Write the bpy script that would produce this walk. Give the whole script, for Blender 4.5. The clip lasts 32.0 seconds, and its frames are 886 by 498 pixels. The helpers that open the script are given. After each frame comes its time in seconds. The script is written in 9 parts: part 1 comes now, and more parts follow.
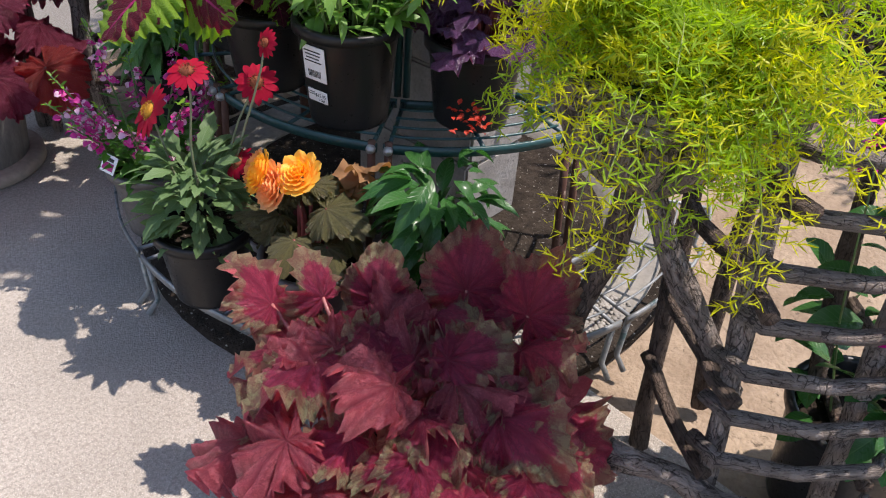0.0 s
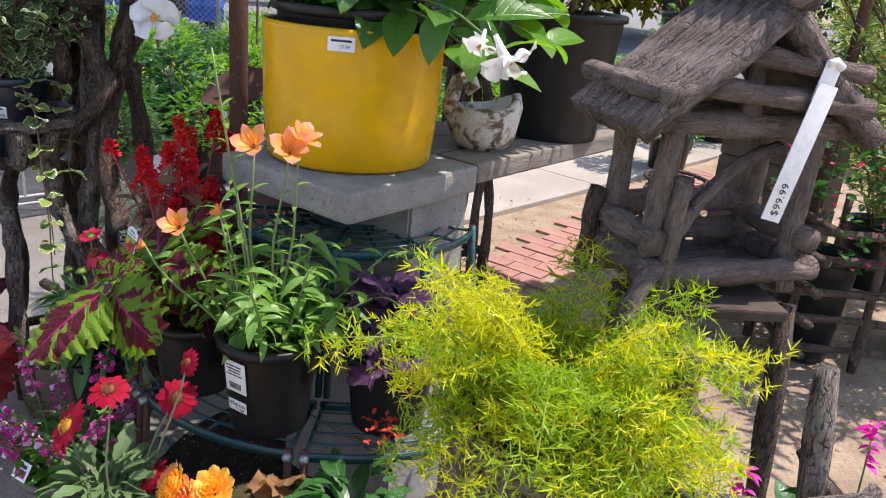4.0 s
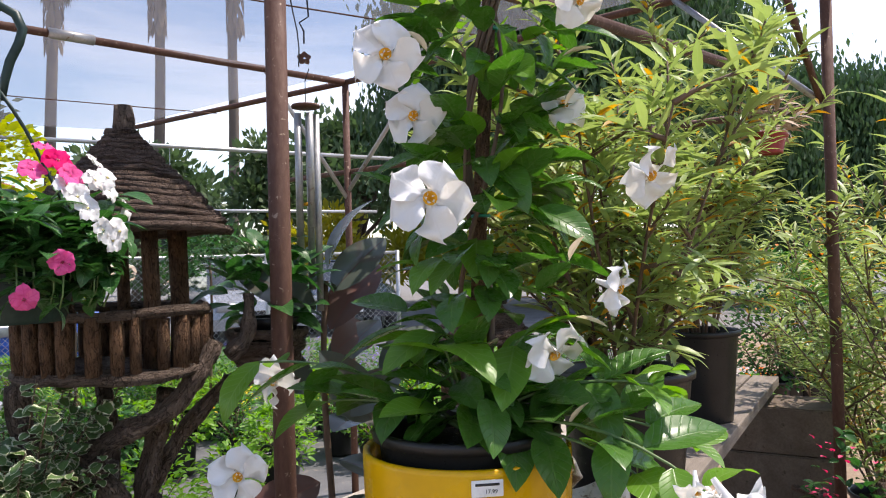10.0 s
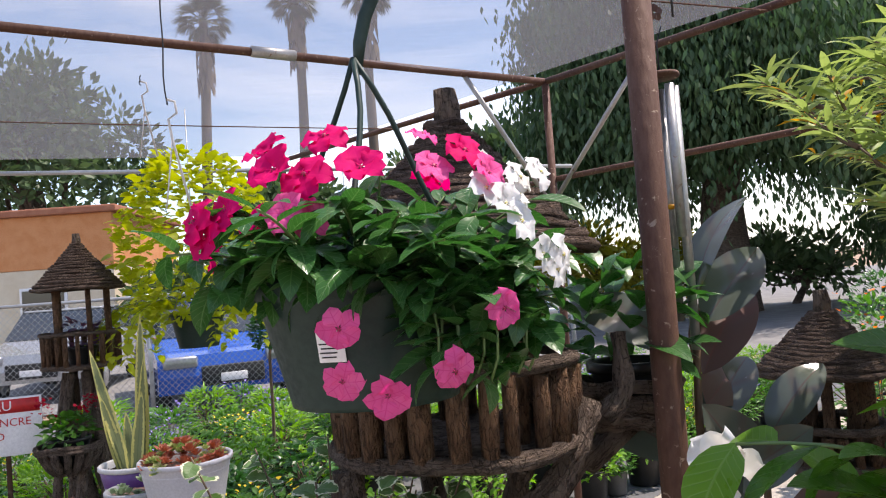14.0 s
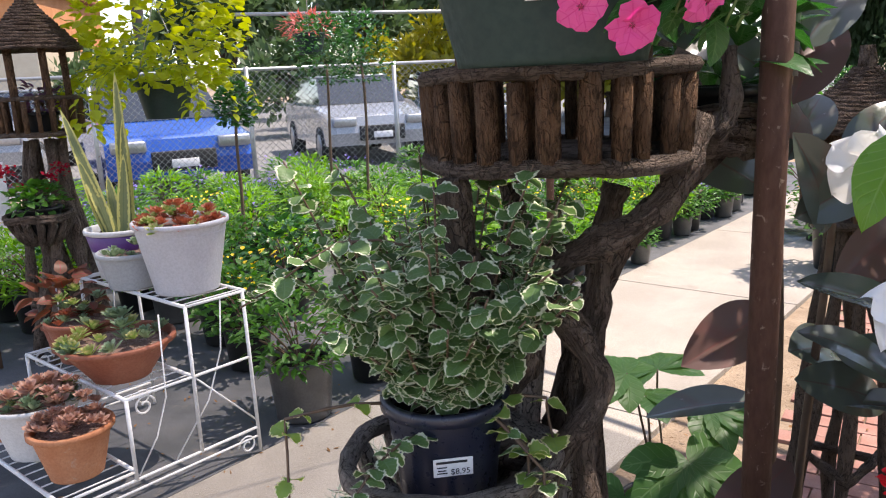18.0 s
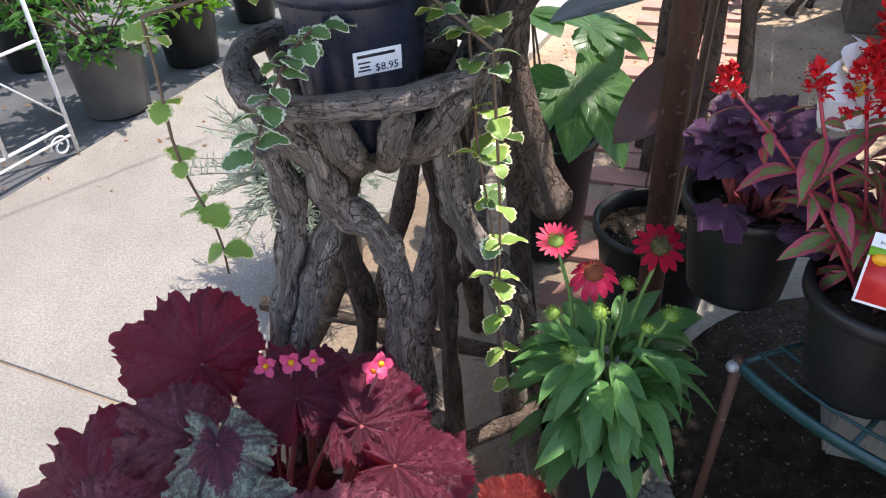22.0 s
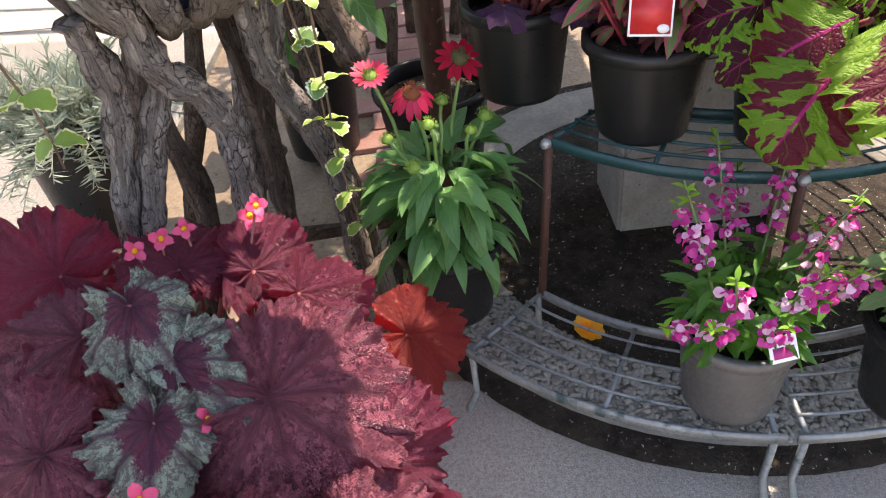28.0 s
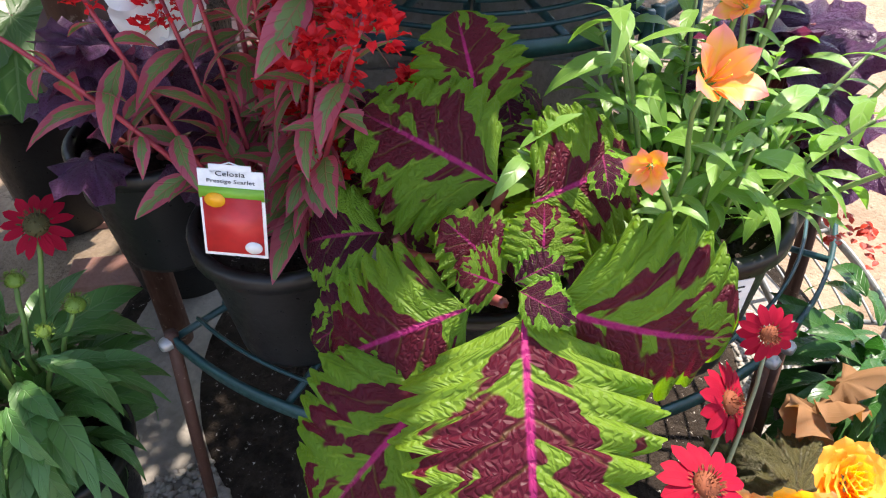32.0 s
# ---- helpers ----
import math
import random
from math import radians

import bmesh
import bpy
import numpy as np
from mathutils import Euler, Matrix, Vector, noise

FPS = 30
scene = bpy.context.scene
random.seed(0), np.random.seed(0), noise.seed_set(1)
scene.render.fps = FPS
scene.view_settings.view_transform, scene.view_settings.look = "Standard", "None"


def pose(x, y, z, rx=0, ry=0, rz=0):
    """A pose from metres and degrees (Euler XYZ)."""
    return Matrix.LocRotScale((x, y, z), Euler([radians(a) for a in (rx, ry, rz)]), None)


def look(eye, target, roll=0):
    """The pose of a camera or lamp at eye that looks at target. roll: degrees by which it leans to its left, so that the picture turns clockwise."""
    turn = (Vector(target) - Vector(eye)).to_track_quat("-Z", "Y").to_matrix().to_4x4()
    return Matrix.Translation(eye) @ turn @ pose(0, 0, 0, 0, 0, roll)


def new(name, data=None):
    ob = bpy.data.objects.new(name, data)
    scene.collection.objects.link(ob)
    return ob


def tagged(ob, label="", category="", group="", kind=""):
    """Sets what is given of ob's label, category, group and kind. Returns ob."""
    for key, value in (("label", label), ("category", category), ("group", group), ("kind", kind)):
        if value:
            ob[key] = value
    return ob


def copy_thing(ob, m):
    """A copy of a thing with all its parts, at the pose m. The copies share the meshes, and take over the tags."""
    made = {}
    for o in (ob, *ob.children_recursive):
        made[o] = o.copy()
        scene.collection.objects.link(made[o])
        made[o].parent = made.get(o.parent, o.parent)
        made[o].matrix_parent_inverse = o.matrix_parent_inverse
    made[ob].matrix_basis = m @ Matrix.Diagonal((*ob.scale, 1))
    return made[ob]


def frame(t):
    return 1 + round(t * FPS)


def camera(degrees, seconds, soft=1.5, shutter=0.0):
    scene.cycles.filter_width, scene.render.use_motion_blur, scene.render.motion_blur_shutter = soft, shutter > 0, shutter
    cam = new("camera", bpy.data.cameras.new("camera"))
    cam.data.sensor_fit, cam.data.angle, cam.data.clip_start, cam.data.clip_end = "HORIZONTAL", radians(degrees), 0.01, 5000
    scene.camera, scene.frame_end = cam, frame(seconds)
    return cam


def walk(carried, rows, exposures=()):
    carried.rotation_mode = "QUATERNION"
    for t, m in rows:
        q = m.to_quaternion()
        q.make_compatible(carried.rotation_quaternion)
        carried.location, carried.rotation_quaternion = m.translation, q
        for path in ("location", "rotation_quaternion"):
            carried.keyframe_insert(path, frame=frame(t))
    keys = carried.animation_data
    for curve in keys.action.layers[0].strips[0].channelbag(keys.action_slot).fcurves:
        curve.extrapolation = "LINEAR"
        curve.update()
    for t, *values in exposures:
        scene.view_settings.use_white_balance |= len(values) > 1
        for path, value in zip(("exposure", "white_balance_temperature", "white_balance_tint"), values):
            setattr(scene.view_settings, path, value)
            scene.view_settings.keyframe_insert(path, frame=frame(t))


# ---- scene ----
cam = camera(59.6, 32.0, 1.1)
METRES, EYE, TILT, LEAN, TURN = 4.29, 1.102, -37.2, -3.45, 0.0
ROWS = [
    (0.0, 0.0, 0.0, 0.0, 0.0, 0.0, -0.0),
    (0.5, 0.0043, 0.0079, 0.0083, -0.43, 0.96, 0.71),
    (1.0, 0.0097, 0.0191, 0.0183, -1.8, 1.95, 1.75),
    (1.5, 0.0103, 0.0275, 0.0287, -3.71, 3.78, 2.73),
    (2.0, 0.0129, 0.0277, 0.037, -5.69, 6.32, 3.61),
    (2.5, 0.0161, 0.0151, 0.0382, -6.97, 9.65, 4.26),
    (4.5, 0.0075, -0.025, 0.0262, -1.69, 17.77, -1.39),
    (5.0, -0.0059, -0.0188, 0.0287, 0.58, 16.96, -3.32),
    (5.5, -0.0303, -0.0116, 0.0338, 1.61, 16.07, -3.86),
    (6.0, -0.0539, -0.0035, 0.0434, 1.03, 15.68, -2.97),
    (6.5, -0.0724, 0.0028, 0.0535, -0.85, 15.95, -0.86),
    (7.0, -0.081, 0.0117, 0.0652, -3.11, 16.84, 1.68),
    (7.5, -0.0821, 0.0279, 0.0837, -5.17, 18.47, 4.25),
    (8.0, -0.0778, 0.0397, 0.1003, -6.64, 21.02, 6.73),
    (8.5, -0.0777, 0.0318, 0.1073, -7.5, 24.52, 8.85),
    (9.0, -0.0797, 0.018, 0.1083, -7.82, 28.59, 10.46),
    (9.5, -0.078, 0.0058, 0.1101, -7.71, 32.82, 11.36),
    (10.0, -0.0776, -0.0008, 0.1135, -7.28, 36.82, 11.59),
    (10.5, -0.0783, -0.0037, 0.1176, -6.61, 40.52, 11.16),
    (11.0, -0.0767, -0.0059, 0.1201, -5.5, 43.55, 10.33),
    (11.5, -0.0802, -0.0018, 0.1237, -3.77, 45.47, 9.35),
    (12.0, -0.0982, 0.0094, 0.1317, -1.27, 45.73, 8.54),
    (12.5, -0.1254, 0.0269, 0.1511, 1.52, 44.1, 8.69),
    (13.0, -0.1484, 0.0492, 0.169, 2.86, 41.87, 8.94),
    (13.5, -0.1599, 0.0687, 0.184, 2.67, 40.36, 8.46),
    (15.5, -0.1828, 0.1232, 0.2243, 1.58, 37.06, 6.8),
    (16.0, -0.1941, 0.1254, 0.2205, 0.7, 35.02, 7.46),
    (16.5, -0.2041, 0.1238, 0.2139, -0.28, 32.49, 8.18),
    (17.0, -0.2126, 0.1221, 0.207, -1.07, 29.76, 8.65),
    (17.5, -0.2195, 0.1231, 0.1982, -1.66, 27.03, 8.94),
    (18.0, -0.2248, 0.1231, 0.1911, -2.07, 24.36, 9.12),
    (18.5, -0.2284, 0.1223, 0.1861, -2.42, 21.64, 9.22),
    (19.0, -0.2301, 0.1241, 0.1806, -2.63, 18.74, 9.28),
    (19.5, -0.2352, 0.1291, 0.1759, -2.77, 15.52, 9.39),
    (20.0, -0.2443, 0.1399, 0.1727, -3.18, 11.98, 10.01),
    (20.5, -0.2496, 0.1533, 0.1691, -4.65, 8.45, 11.52),
    (21.0, -0.2501, 0.1663, 0.1685, -7.47, 5.2, 13.75),
    (21.5, -0.2497, 0.1792, 0.1762, -11.18, 2.29, 16.13),
    (22.0, -0.2552, 0.1882, 0.1793, -14.7, -0.34, 18.23),
    (22.5, -0.2691, 0.1957, 0.179, -17.4, -2.85, 19.99),
    (23.0, -0.2877, 0.2038, 0.1777, -19.41, -5.63, 21.62),
    (23.5, -0.3079, 0.2222, 0.1733, -21.19, -8.65, 23.23),
    (24.0, -0.3255, 0.2331, 0.1687, -23.05, -11.31, 24.52),
    (24.5, -0.3359, 0.2358, 0.1596, -24.75, -13.4, 25.14),
    (26.5, -0.3505, 0.1972, 0.152, -28.39, -11.21, 27.72),
    (27.0, -0.347, 0.1887, 0.1499, -30.17, -10.31, 29.33),
    (27.5, -0.3348, 0.1836, 0.1506, -33.08, -10.48, 31.27),
    (28.0, -0.3053, 0.1897, 0.1532, -36.81, -12.05, 33.1),
    (28.5, -0.2795, 0.1937, 0.1537, -40.11, -14.12, 34.34),
    (29.0, -0.2561, 0.1946, 0.1528, -42.14, -16.05, 34.58),
    (29.5, -0.2237, 0.1935, 0.1478, -42.32, -17.32, 33.91),
    (30.0, -0.2009, 0.1938, 0.142, -41.62, -17.98, 32.7),
    (30.5, -0.1856, 0.194, 0.1397, -40.73, -18.13, 31.57),
    (31.0, -0.1747, 0.1919, 0.1411, -40.35, -18.04, 30.78),
    (31.5, -0.1684, 0.1927, 0.1461, -40.37, -17.55, 30.09),
    (32.0, -0.1662, 0.1945, 0.1504, -40.33, -16.51, 29.47),
]
walk(cam, [(t, pose(0, 0, EYE, TILT, LEAN, TURN) @ pose(METRES * x, METRES * y, METRES * z, 90 + pitch, roll, yaw)) for t, x, y, z, yaw, pitch, roll in ROWS], [(0.0, 0.8, 6450, 18), (2.5, 0.9, 6450, 18), (5.0, 1.05, 6450, 19), (8.0, 1.14, 6600, 18), (9.0, 1.22, 6600, 18), (10.0, 0.85, 6700, 18), (11.0, 0.42, 6900, 19), (12.0, 0.35, 6800, 19), (13.0, 0.64, 6700, 19), (16.0, 1.08, 7100, 18), (18.0, 1.16, 6800, 19), (21.0, 1.52, 6500, 15), (24.0, 1.74, 6400, 16), (27.0, 1.82, 7700, 18), (28.0, 1.93, 7300, 18), (29.0, 2.1, 7200, 17), (30.0, 1.9, 6800, 16), (32.0, 1.7, 6800, 17)])

# ---- world, sun, exposure ----
SUN_TO = Vector((0.70, 0.115, 1.58)).normalized()
world = bpy.data.worlds.new("sky_world")
scene.world = world
world.use_nodes = True
_wn = world.node_tree
_sky = _wn.nodes.new("ShaderNodeTexSky")
_sky.sky_type = "NISHITA"
_sky.sun_disc = False
_sky.sun_elevation = math.asin(SUN_TO.z)
_sky.sun_rotation = math.atan2(SUN_TO.x, SUN_TO.y)
_sky.dust_density = 0.7
_sky.ozone_density = 1.6
_co, _mp, _nz, _rm, _hs, _mx = (_wn.nodes.new("ShaderNode" + k) for k in ("TexCoord", "Mapping", "TexNoise", "MapRange", "HueSaturation", "Mix"))
_mp.inputs["Scale"].default_value = (1.6, 2.4, 5.0)
_nz.inputs["Scale"].default_value, _nz.inputs["Detail"].default_value, _nz.inputs["Distortion"].default_value = 1.5, 6.0, 0.6
_rm.inputs["From Min"].default_value, _rm.inputs["From Max"].default_value, _rm.inputs["To Max"].default_value = 0.47, 0.72, 0.75
_hs.inputs["Saturation"].default_value, _hs.inputs["Value"].default_value = 0.35, 1.3
_mx.data_type = "RGBA"
_wn.links.new(_co.outputs["Generated"], _mp.inputs[0])
_wn.links.new(_mp.outputs[0], _nz.inputs["Vector"])
_wn.links.new(_nz.outputs[0], _rm.inputs[0])
_wn.links.new(_sky.outputs[0], _hs.inputs["Color"])
_wn.links.new(_rm.outputs[0], _mx.inputs[0])
_wn.links.new(_sky.outputs[0], _mx.inputs[6])
_wn.links.new(_hs.outputs[0], _mx.inputs[7])
_wn.links.new(_mx.outputs[2], _wn.nodes["Background"].inputs[0])
_wn.nodes["Background"].inputs[1].default_value = 0.15
sun = new("sun", bpy.data.lights.new("sun", "SUN"))
sun.data.energy, sun.data.angle, sun.data.color = 3.9, radians(0.55), (1.0, 0.94, 0.85)
sun.matrix_world = look((3, -1, 8), Vector((3, -1, 8)) - SUN_TO)


# ---- mesh kit ----
class Geo:
    """Collects vertices, faces and a map per vertex, and makes one mesh of them."""

    def __init__(self):
        self.v, self.f, self.uv, self.n = [], [], [], 0

    def add(self, shape, m=None):
        v, f, uv = shape
        v = np.asarray(v, float)
        if m is not None:
            m = np.asarray(m, float)
            v = v @ m[:3, :3].T + m[:3, 3]
        self.v.append(v)
        self.uv.append(np.zeros((len(v), 2)) if uv is None else np.asarray(uv, float))
        n = self.n
        self.f.extend([tuple(i + n for i in q) for q in f])
        self.n += len(v)
        return self

    def mesh(self, name, mat, smooth=True):
        me = bpy.data.meshes.new(name)
        v = np.concatenate(self.v)
        me.from_pydata(v.tolist(), [], self.f)
        uv = np.concatenate(self.uv)
        idx = np.empty(len(me.loops), np.int32)
        me.loops.foreach_get("vertex_index", idx)
        me.uv_layers.new(name="UVMap").data.foreach_set("uv", uv[idx].ravel())
        if smooth:
            me.polygons.foreach_set("use_smooth", np.ones(len(me.polygons), bool))
        me.materials.append(mat)
        me.update()
        return me


def rot(ax, ay, az):
    return Euler((ax, ay, az)).to_matrix().to_4x4()


def aim(pos, way, roll=0.0, size=1.0, up=(0, 0, 1)):
    """A pose whose y axis runs along way and whose z axis leans towards up."""
    y = Vector(way).normalized()
    x = y.cross(Vector(up))
    if x.length < 1e-4:
        x = Vector((1, 0, 0))
    x.normalize()
    z = x.cross(y)
    m = Matrix((x, y, z)).transposed().to_4x4()
    return Matrix.Translation(pos) @ m @ Matrix.Rotation(roll, 4, "Y") @ Matrix.Diagonal((size, size, size, 1))


def polar(az, el):
    return Vector((math.cos(az) * math.cos(el), math.sin(az) * math.cos(el), math.sin(el)))


def U(a, b):
    return random.uniform(a, b)


def grid_faces(rows, cols, closed=False):
    f = []
    for i in range(rows - 1):
        for j in range(cols if closed else cols - 1):
            k = (j + 1) % cols
            f.append((i * cols + j, i * cols + k, (i + 1) * cols + k, (i + 1) * cols + j))
    return f


def leaf(L=1.0, W=0.4, n=6, a=0.75, b=1.0, droop=0.25, fold=0.25, serr=0.0, teeth=8, wave=0.0, half=2):
    """A leaf from the origin along y: pointed oval blade, folded along its rib, bent down to its tip."""
    v, uv = [], []
    for i in range(n + 1):
        t = i / n
        h = W / 2 * max(math.sin(math.pi * min(t, 0.999) ** a) ** b, 0.03 if 0 < i < n else 0.02)
        if serr:
            h *= 1 + serr * (abs(math.sin(teeth * math.pi * t)) - 0.5)
        for j in range(-half, half + 1):
            u = j / half
            x = u * h
            z = fold * abs(x) - droop * L * t * t + wave * L * math.sin(9 * t + 2 * u) * abs(u)
            v.append((x, L * t - droop * L * 0.35 * t ** 3, z))
            uv.append((0.5 + u / 2, t))
    return np.array(v), grid_faces(n + 1, 2 * half + 1), np.array(uv)


def scallop_leaf(L, W, lobes=6, depth=0.24, droop=0.3, fold=0.15, n=66, half=5, seed=0):
    """A broad leaf whose margin runs in deep rounded lobes with small teeth; its blade is puckered between the veins."""
    rnd = random.Random(seed)
    ph = rnd.uniform(-0.15, 0.15)
    v, uv = [], []
    for i in range(n + 1):
        t = i / n
        base = W / 2 * max(math.sin(math.pi * min(t, 0.999) ** 0.72) ** 0.62, 0.03)
        for j in range(-half, half + 1):
            u = j / half
            side = ph if u > 0 else -ph
            lobe = abs(math.sin(math.pi * (lobes * t + side))) ** 0.55
            h = base * (1 + depth * (lobe - 0.75) + 0.07 * abs(math.sin(math.pi * 2.5 * (lobes * t + side))) + 0.05 * math.sin(7.3 * t + 2.1 * side + seed))
            shift = 0.16 * L * abs(u) * (1 - t)
            x = u * h
            pk = math.sin(2 * math.pi * (lobes * (t - 0.2 * abs(u)))) * math.sin(math.pi * min(abs(u), 1)) * 0.008 * L
            z = fold * abs(x) - droop * L * t * t - 0.35 * h * u * u + pk + 0.035 * L * abs(u) ** 3 * math.sin(2 * math.pi * lobes * t + 3 * u)
            v.append((x, L * t + shift * 0.6 - droop * L * 0.35 * t ** 3, z))
            uv.append((0.5 + u / 2, t))
    return np.array(v), grid_faces(n + 1, 2 * half + 1), np.array(uv)


def fan_leaf(R=1.0, n=72, rings=6, notch=0.6, tip=0.25, lobes=4, lobe=0.1, jag=0.06, ruffle=0.07, dome=0.25, pucker=0.03, seed=0):
    """A broad leaf with veins that spread from the stalk's end at the origin; its tip is along y, its margin torn and ruffled."""
    rnd = random.Random(seed)
    v, uv, f = [(0, 0, 0)], [(0.5, 0.0)], []
    ph = [rnd.uniform(0, 6) for _ in range(6)]
    skew = rnd.uniform(-0.12, 0.12)
    coarse, mid = ([rnd.uniform(-1, 1) for _ in range(c)] for c in (19, 47))

    def around(vals, th):
        x = (th / (2 * math.pi) + 0.5) * len(vals)
        k, w = int(x) % len(vals), x - int(x)
        return vals[k] + (vals[(k + 1) % len(vals)] - vals[k]) * w

    for i in range(n):
        th = -math.pi + 2 * math.pi * (i + 0.5) / n
        r = R * (0.66 + 0.2 * math.cos(th) + skew * math.sin(th)) * (1 - notch * math.exp(-((math.pi - abs(th)) / 0.2) ** 2))
        r *= 1 + tip * math.exp(-((th / 0.3) ** 2))
        r *= 1 + lobe * (math.sin(lobes * th + ph[0]) + 0.6 * math.sin((2 * lobes + 1) * th + ph[1]))
        r *= 1 + jag * (0.35 * around(coarse, th) + 0.55 * around(mid, th) + rnd.uniform(-0.7, 0.7)) - (rnd.uniform(0.8, 2.4) * jag if rnd.random() < 0.05 else 0.0)
        for k in range(1, rings + 1):
            s = k / rings
            rib = abs(math.cos(4.5 * th))
            z = -dome * R * s * s + pucker * R * 0.6 * rib ** 0.6 * math.sin(math.pi * s) ** 0.7 + pucker * R * 0.42 * math.sin(17 * s - 5.5 * rib + ph[5]) * rib * s
            z += 0.06 * R * s * s * (math.sin(2 * th + ph[0]) + 0.6 * math.sin(3 * th + ph[1]))
            z += ruffle * R * s ** 2.5 * (0.7 * math.sin(5 * th + ph[2]) + 0.6 * math.sin(9 * th + ph[3]) + 0.4 * math.sin(17 * th + ph[4]))
            z += ruffle * R * 0.55 * s ** 7 * math.sin(31 * th + ph[1]) + rnd.uniform(-1, 1) * ruffle * R * (0.3 if k == rings else 0.05)
            v.append((r * s * math.sin(th), r * s * math.cos(th), z))
            uv.append(((th / math.pi + 1) / 2, s))
    for i in range(n):
        j = (i + 1) % n
        if i == n - 1 and notch > 0.3:
            continue
        a, b = 1 + i * rings, 1 + j * rings
        f.append((0, a, b))
        for k in range(rings - 1):
            f.append((a + k, a + k + 1, b + k + 1, b + k))
    return np.array(v), f, np.array(uv)


def tube(pts, radii, sides=6, cap=True, knots=0.0, seed=0):
    """A round rod along a line of points."""
    rnd = random.Random(seed)
    pts = [Vector(p) for p in pts]
    if isinstance(radii, (int, float)):
        radii = [radii] * len(pts)
    v, uv, run = [], [], 0.0
    t0 = (pts[1] - pts[0]).normalized()
    x = t0.orthogonal().normalized()
    for i, p in enumerate(pts):
        t = (pts[min(i + 1, len(pts) - 1)] - pts[max(i - 1, 0)]).normalized()
        x = (x - t * x.dot(t))
        x = x.normalized() if x.length > 1e-6 else t.orthogonal().normalized()
        y = t.cross(x)
        if i:
            run += (p - pts[i - 1]).length
        for k in range(sides):
            an = 2 * math.pi * k / sides
            r = radii[i] * (1 + (rnd.uniform(-knots, knots) if knots else 0))
            v.append(tuple(p + (x * math.cos(an) + y * math.sin(an)) * r))
            uv.append((k / sides, run))
    f = grid_faces(len(pts), sides, True)
    if cap:
        f += [tuple(range(sides))[::-1], tuple(range((len(pts) - 1) * sides, len(pts) * sides))]
    return np.array(v), f, np.array(uv)


def bent(p0, p1, n=8, amp=0.03, seed=0, sag=0.0):
    """A crooked line from p0 to p1."""
    rnd = random.Random(seed)
    p0, p1 = Vector(p0), Vector(p1)
    d = p1 - p0
    o = [Vector((rnd.uniform(-1, 1), rnd.uniform(-1, 1), rnd.uniform(-0.4, 0.4))) for _ in range(3)]
    out = []
    for i in range(n + 1):
        t = i / n
        off = sum((o[k] * math.sin((k + 1) * math.pi * t) / (k + 1) for k in range(3)), Vector())
        out.append(p0 + d * t + off * amp + Vector((0, 0, -sag * math.sin(math.pi * t))))
    return out


def lathe(profile, seg=32):
    """A turned shape from (radius, height) pairs."""
    v, uv = [], []
    for i, (r, z) in enumerate(profile):
        for k in range(seg):
            an = 2 * math.pi * k / seg
            v.append((r * math.cos(an), r * math.sin(an), z))
            uv.append((k / seg, i / len(profile)))
    return np.array(v), grid_faces(len(profile), seg, True), np.array(uv)


def slab(a, b, bev=0.004):
    """A block from corner a to corner b with bevelled edges."""
    bm = bmesh.new()
    bmesh.ops.create_cube(bm, size=1)
    a, b = Vector(a), Vector(b)
    for w in bm.verts:
        w.co = Vector(((a[i] + b[i]) / 2 + w.co[i] * (b[i] - a[i]) for i in range(3)))
    if bev:
        bmesh.ops.bevel(bm, geom=bm.edges[:], offset=bev, segments=2, affect="EDGES", profile=0.6)
    bm.verts.index_update()
    out = np.array([w.co[:] for w in bm.verts]), [tuple(w.index for w in q.verts) for q in bm.faces], None
    bm.free()
    return out


def ring(r, z, thick, n=40, sides=5, c=(0, 0), a0=0.0, a1=2 * math.pi, wob=0.0, seed=0, knots=0.0, close=None):
    rnd = random.Random(seed)
    ph = [rnd.uniform(0, 6) for _ in range(3)]
    full = abs(a1 - a0) > 6.2
    pts = []
    for i in range(n + 1):
        an = a0 + (a1 - a0) * i / n
        w = wob * (math.sin(3 * an + ph[0]) + math.sin(5 * an + ph[1]))
        pts.append((c[0] + (r + w) * math.cos(an), c[1] + (r + w) * math.sin(an), z + wob * math.sin(4 * an + ph[2])))
    return tube(pts, thick, sides, cap=not full, knots=knots, seed=seed)


def text_geo(words, size, m, mat, parent, name="lettering"):
    """Words in the built-in font, as a thin mesh."""
    cu = bpy.data.curves.new(name, "FONT")
    cu.body, cu.size, cu.align_x, cu.align_y, cu.extrude = words, size, "CENTER", "CENTER", 0.0002
    cu.resolution_u = 2
    tmp = bpy.data.objects.new(name, cu)
    me = bpy.data.meshes.new_from_object(tmp)
    bpy.data.objects.remove(tmp)
    me.materials.clear()
    me.materials.append(mat)
    ob = new(name, me)
    ob.parent = parent
    ob.matrix_local = m
    return ob


def part(name, geo, mat, parent, label="", smooth=True, m=None):
    me = geo if isinstance(geo, bpy.types.Mesh) else (geo if isinstance(geo, Geo) else Geo().add(geo)).mesh(name, mat, smooth)
    ob = new(name, me)
    ob.parent = parent
    if m is not None:
        ob.matrix_local = m
    if label:
        tagged(ob, label)
    return ob


def thing(name, at, label, category, group="", kind="", turn=0.0):
    ob = new(name)
    ob.empty_display_size = 0.05
    ob.matrix_world = Matrix.Translation(at) @ Matrix.Rotation(turn, 4, "Z")
    return tagged(ob, label, category, group, kind)


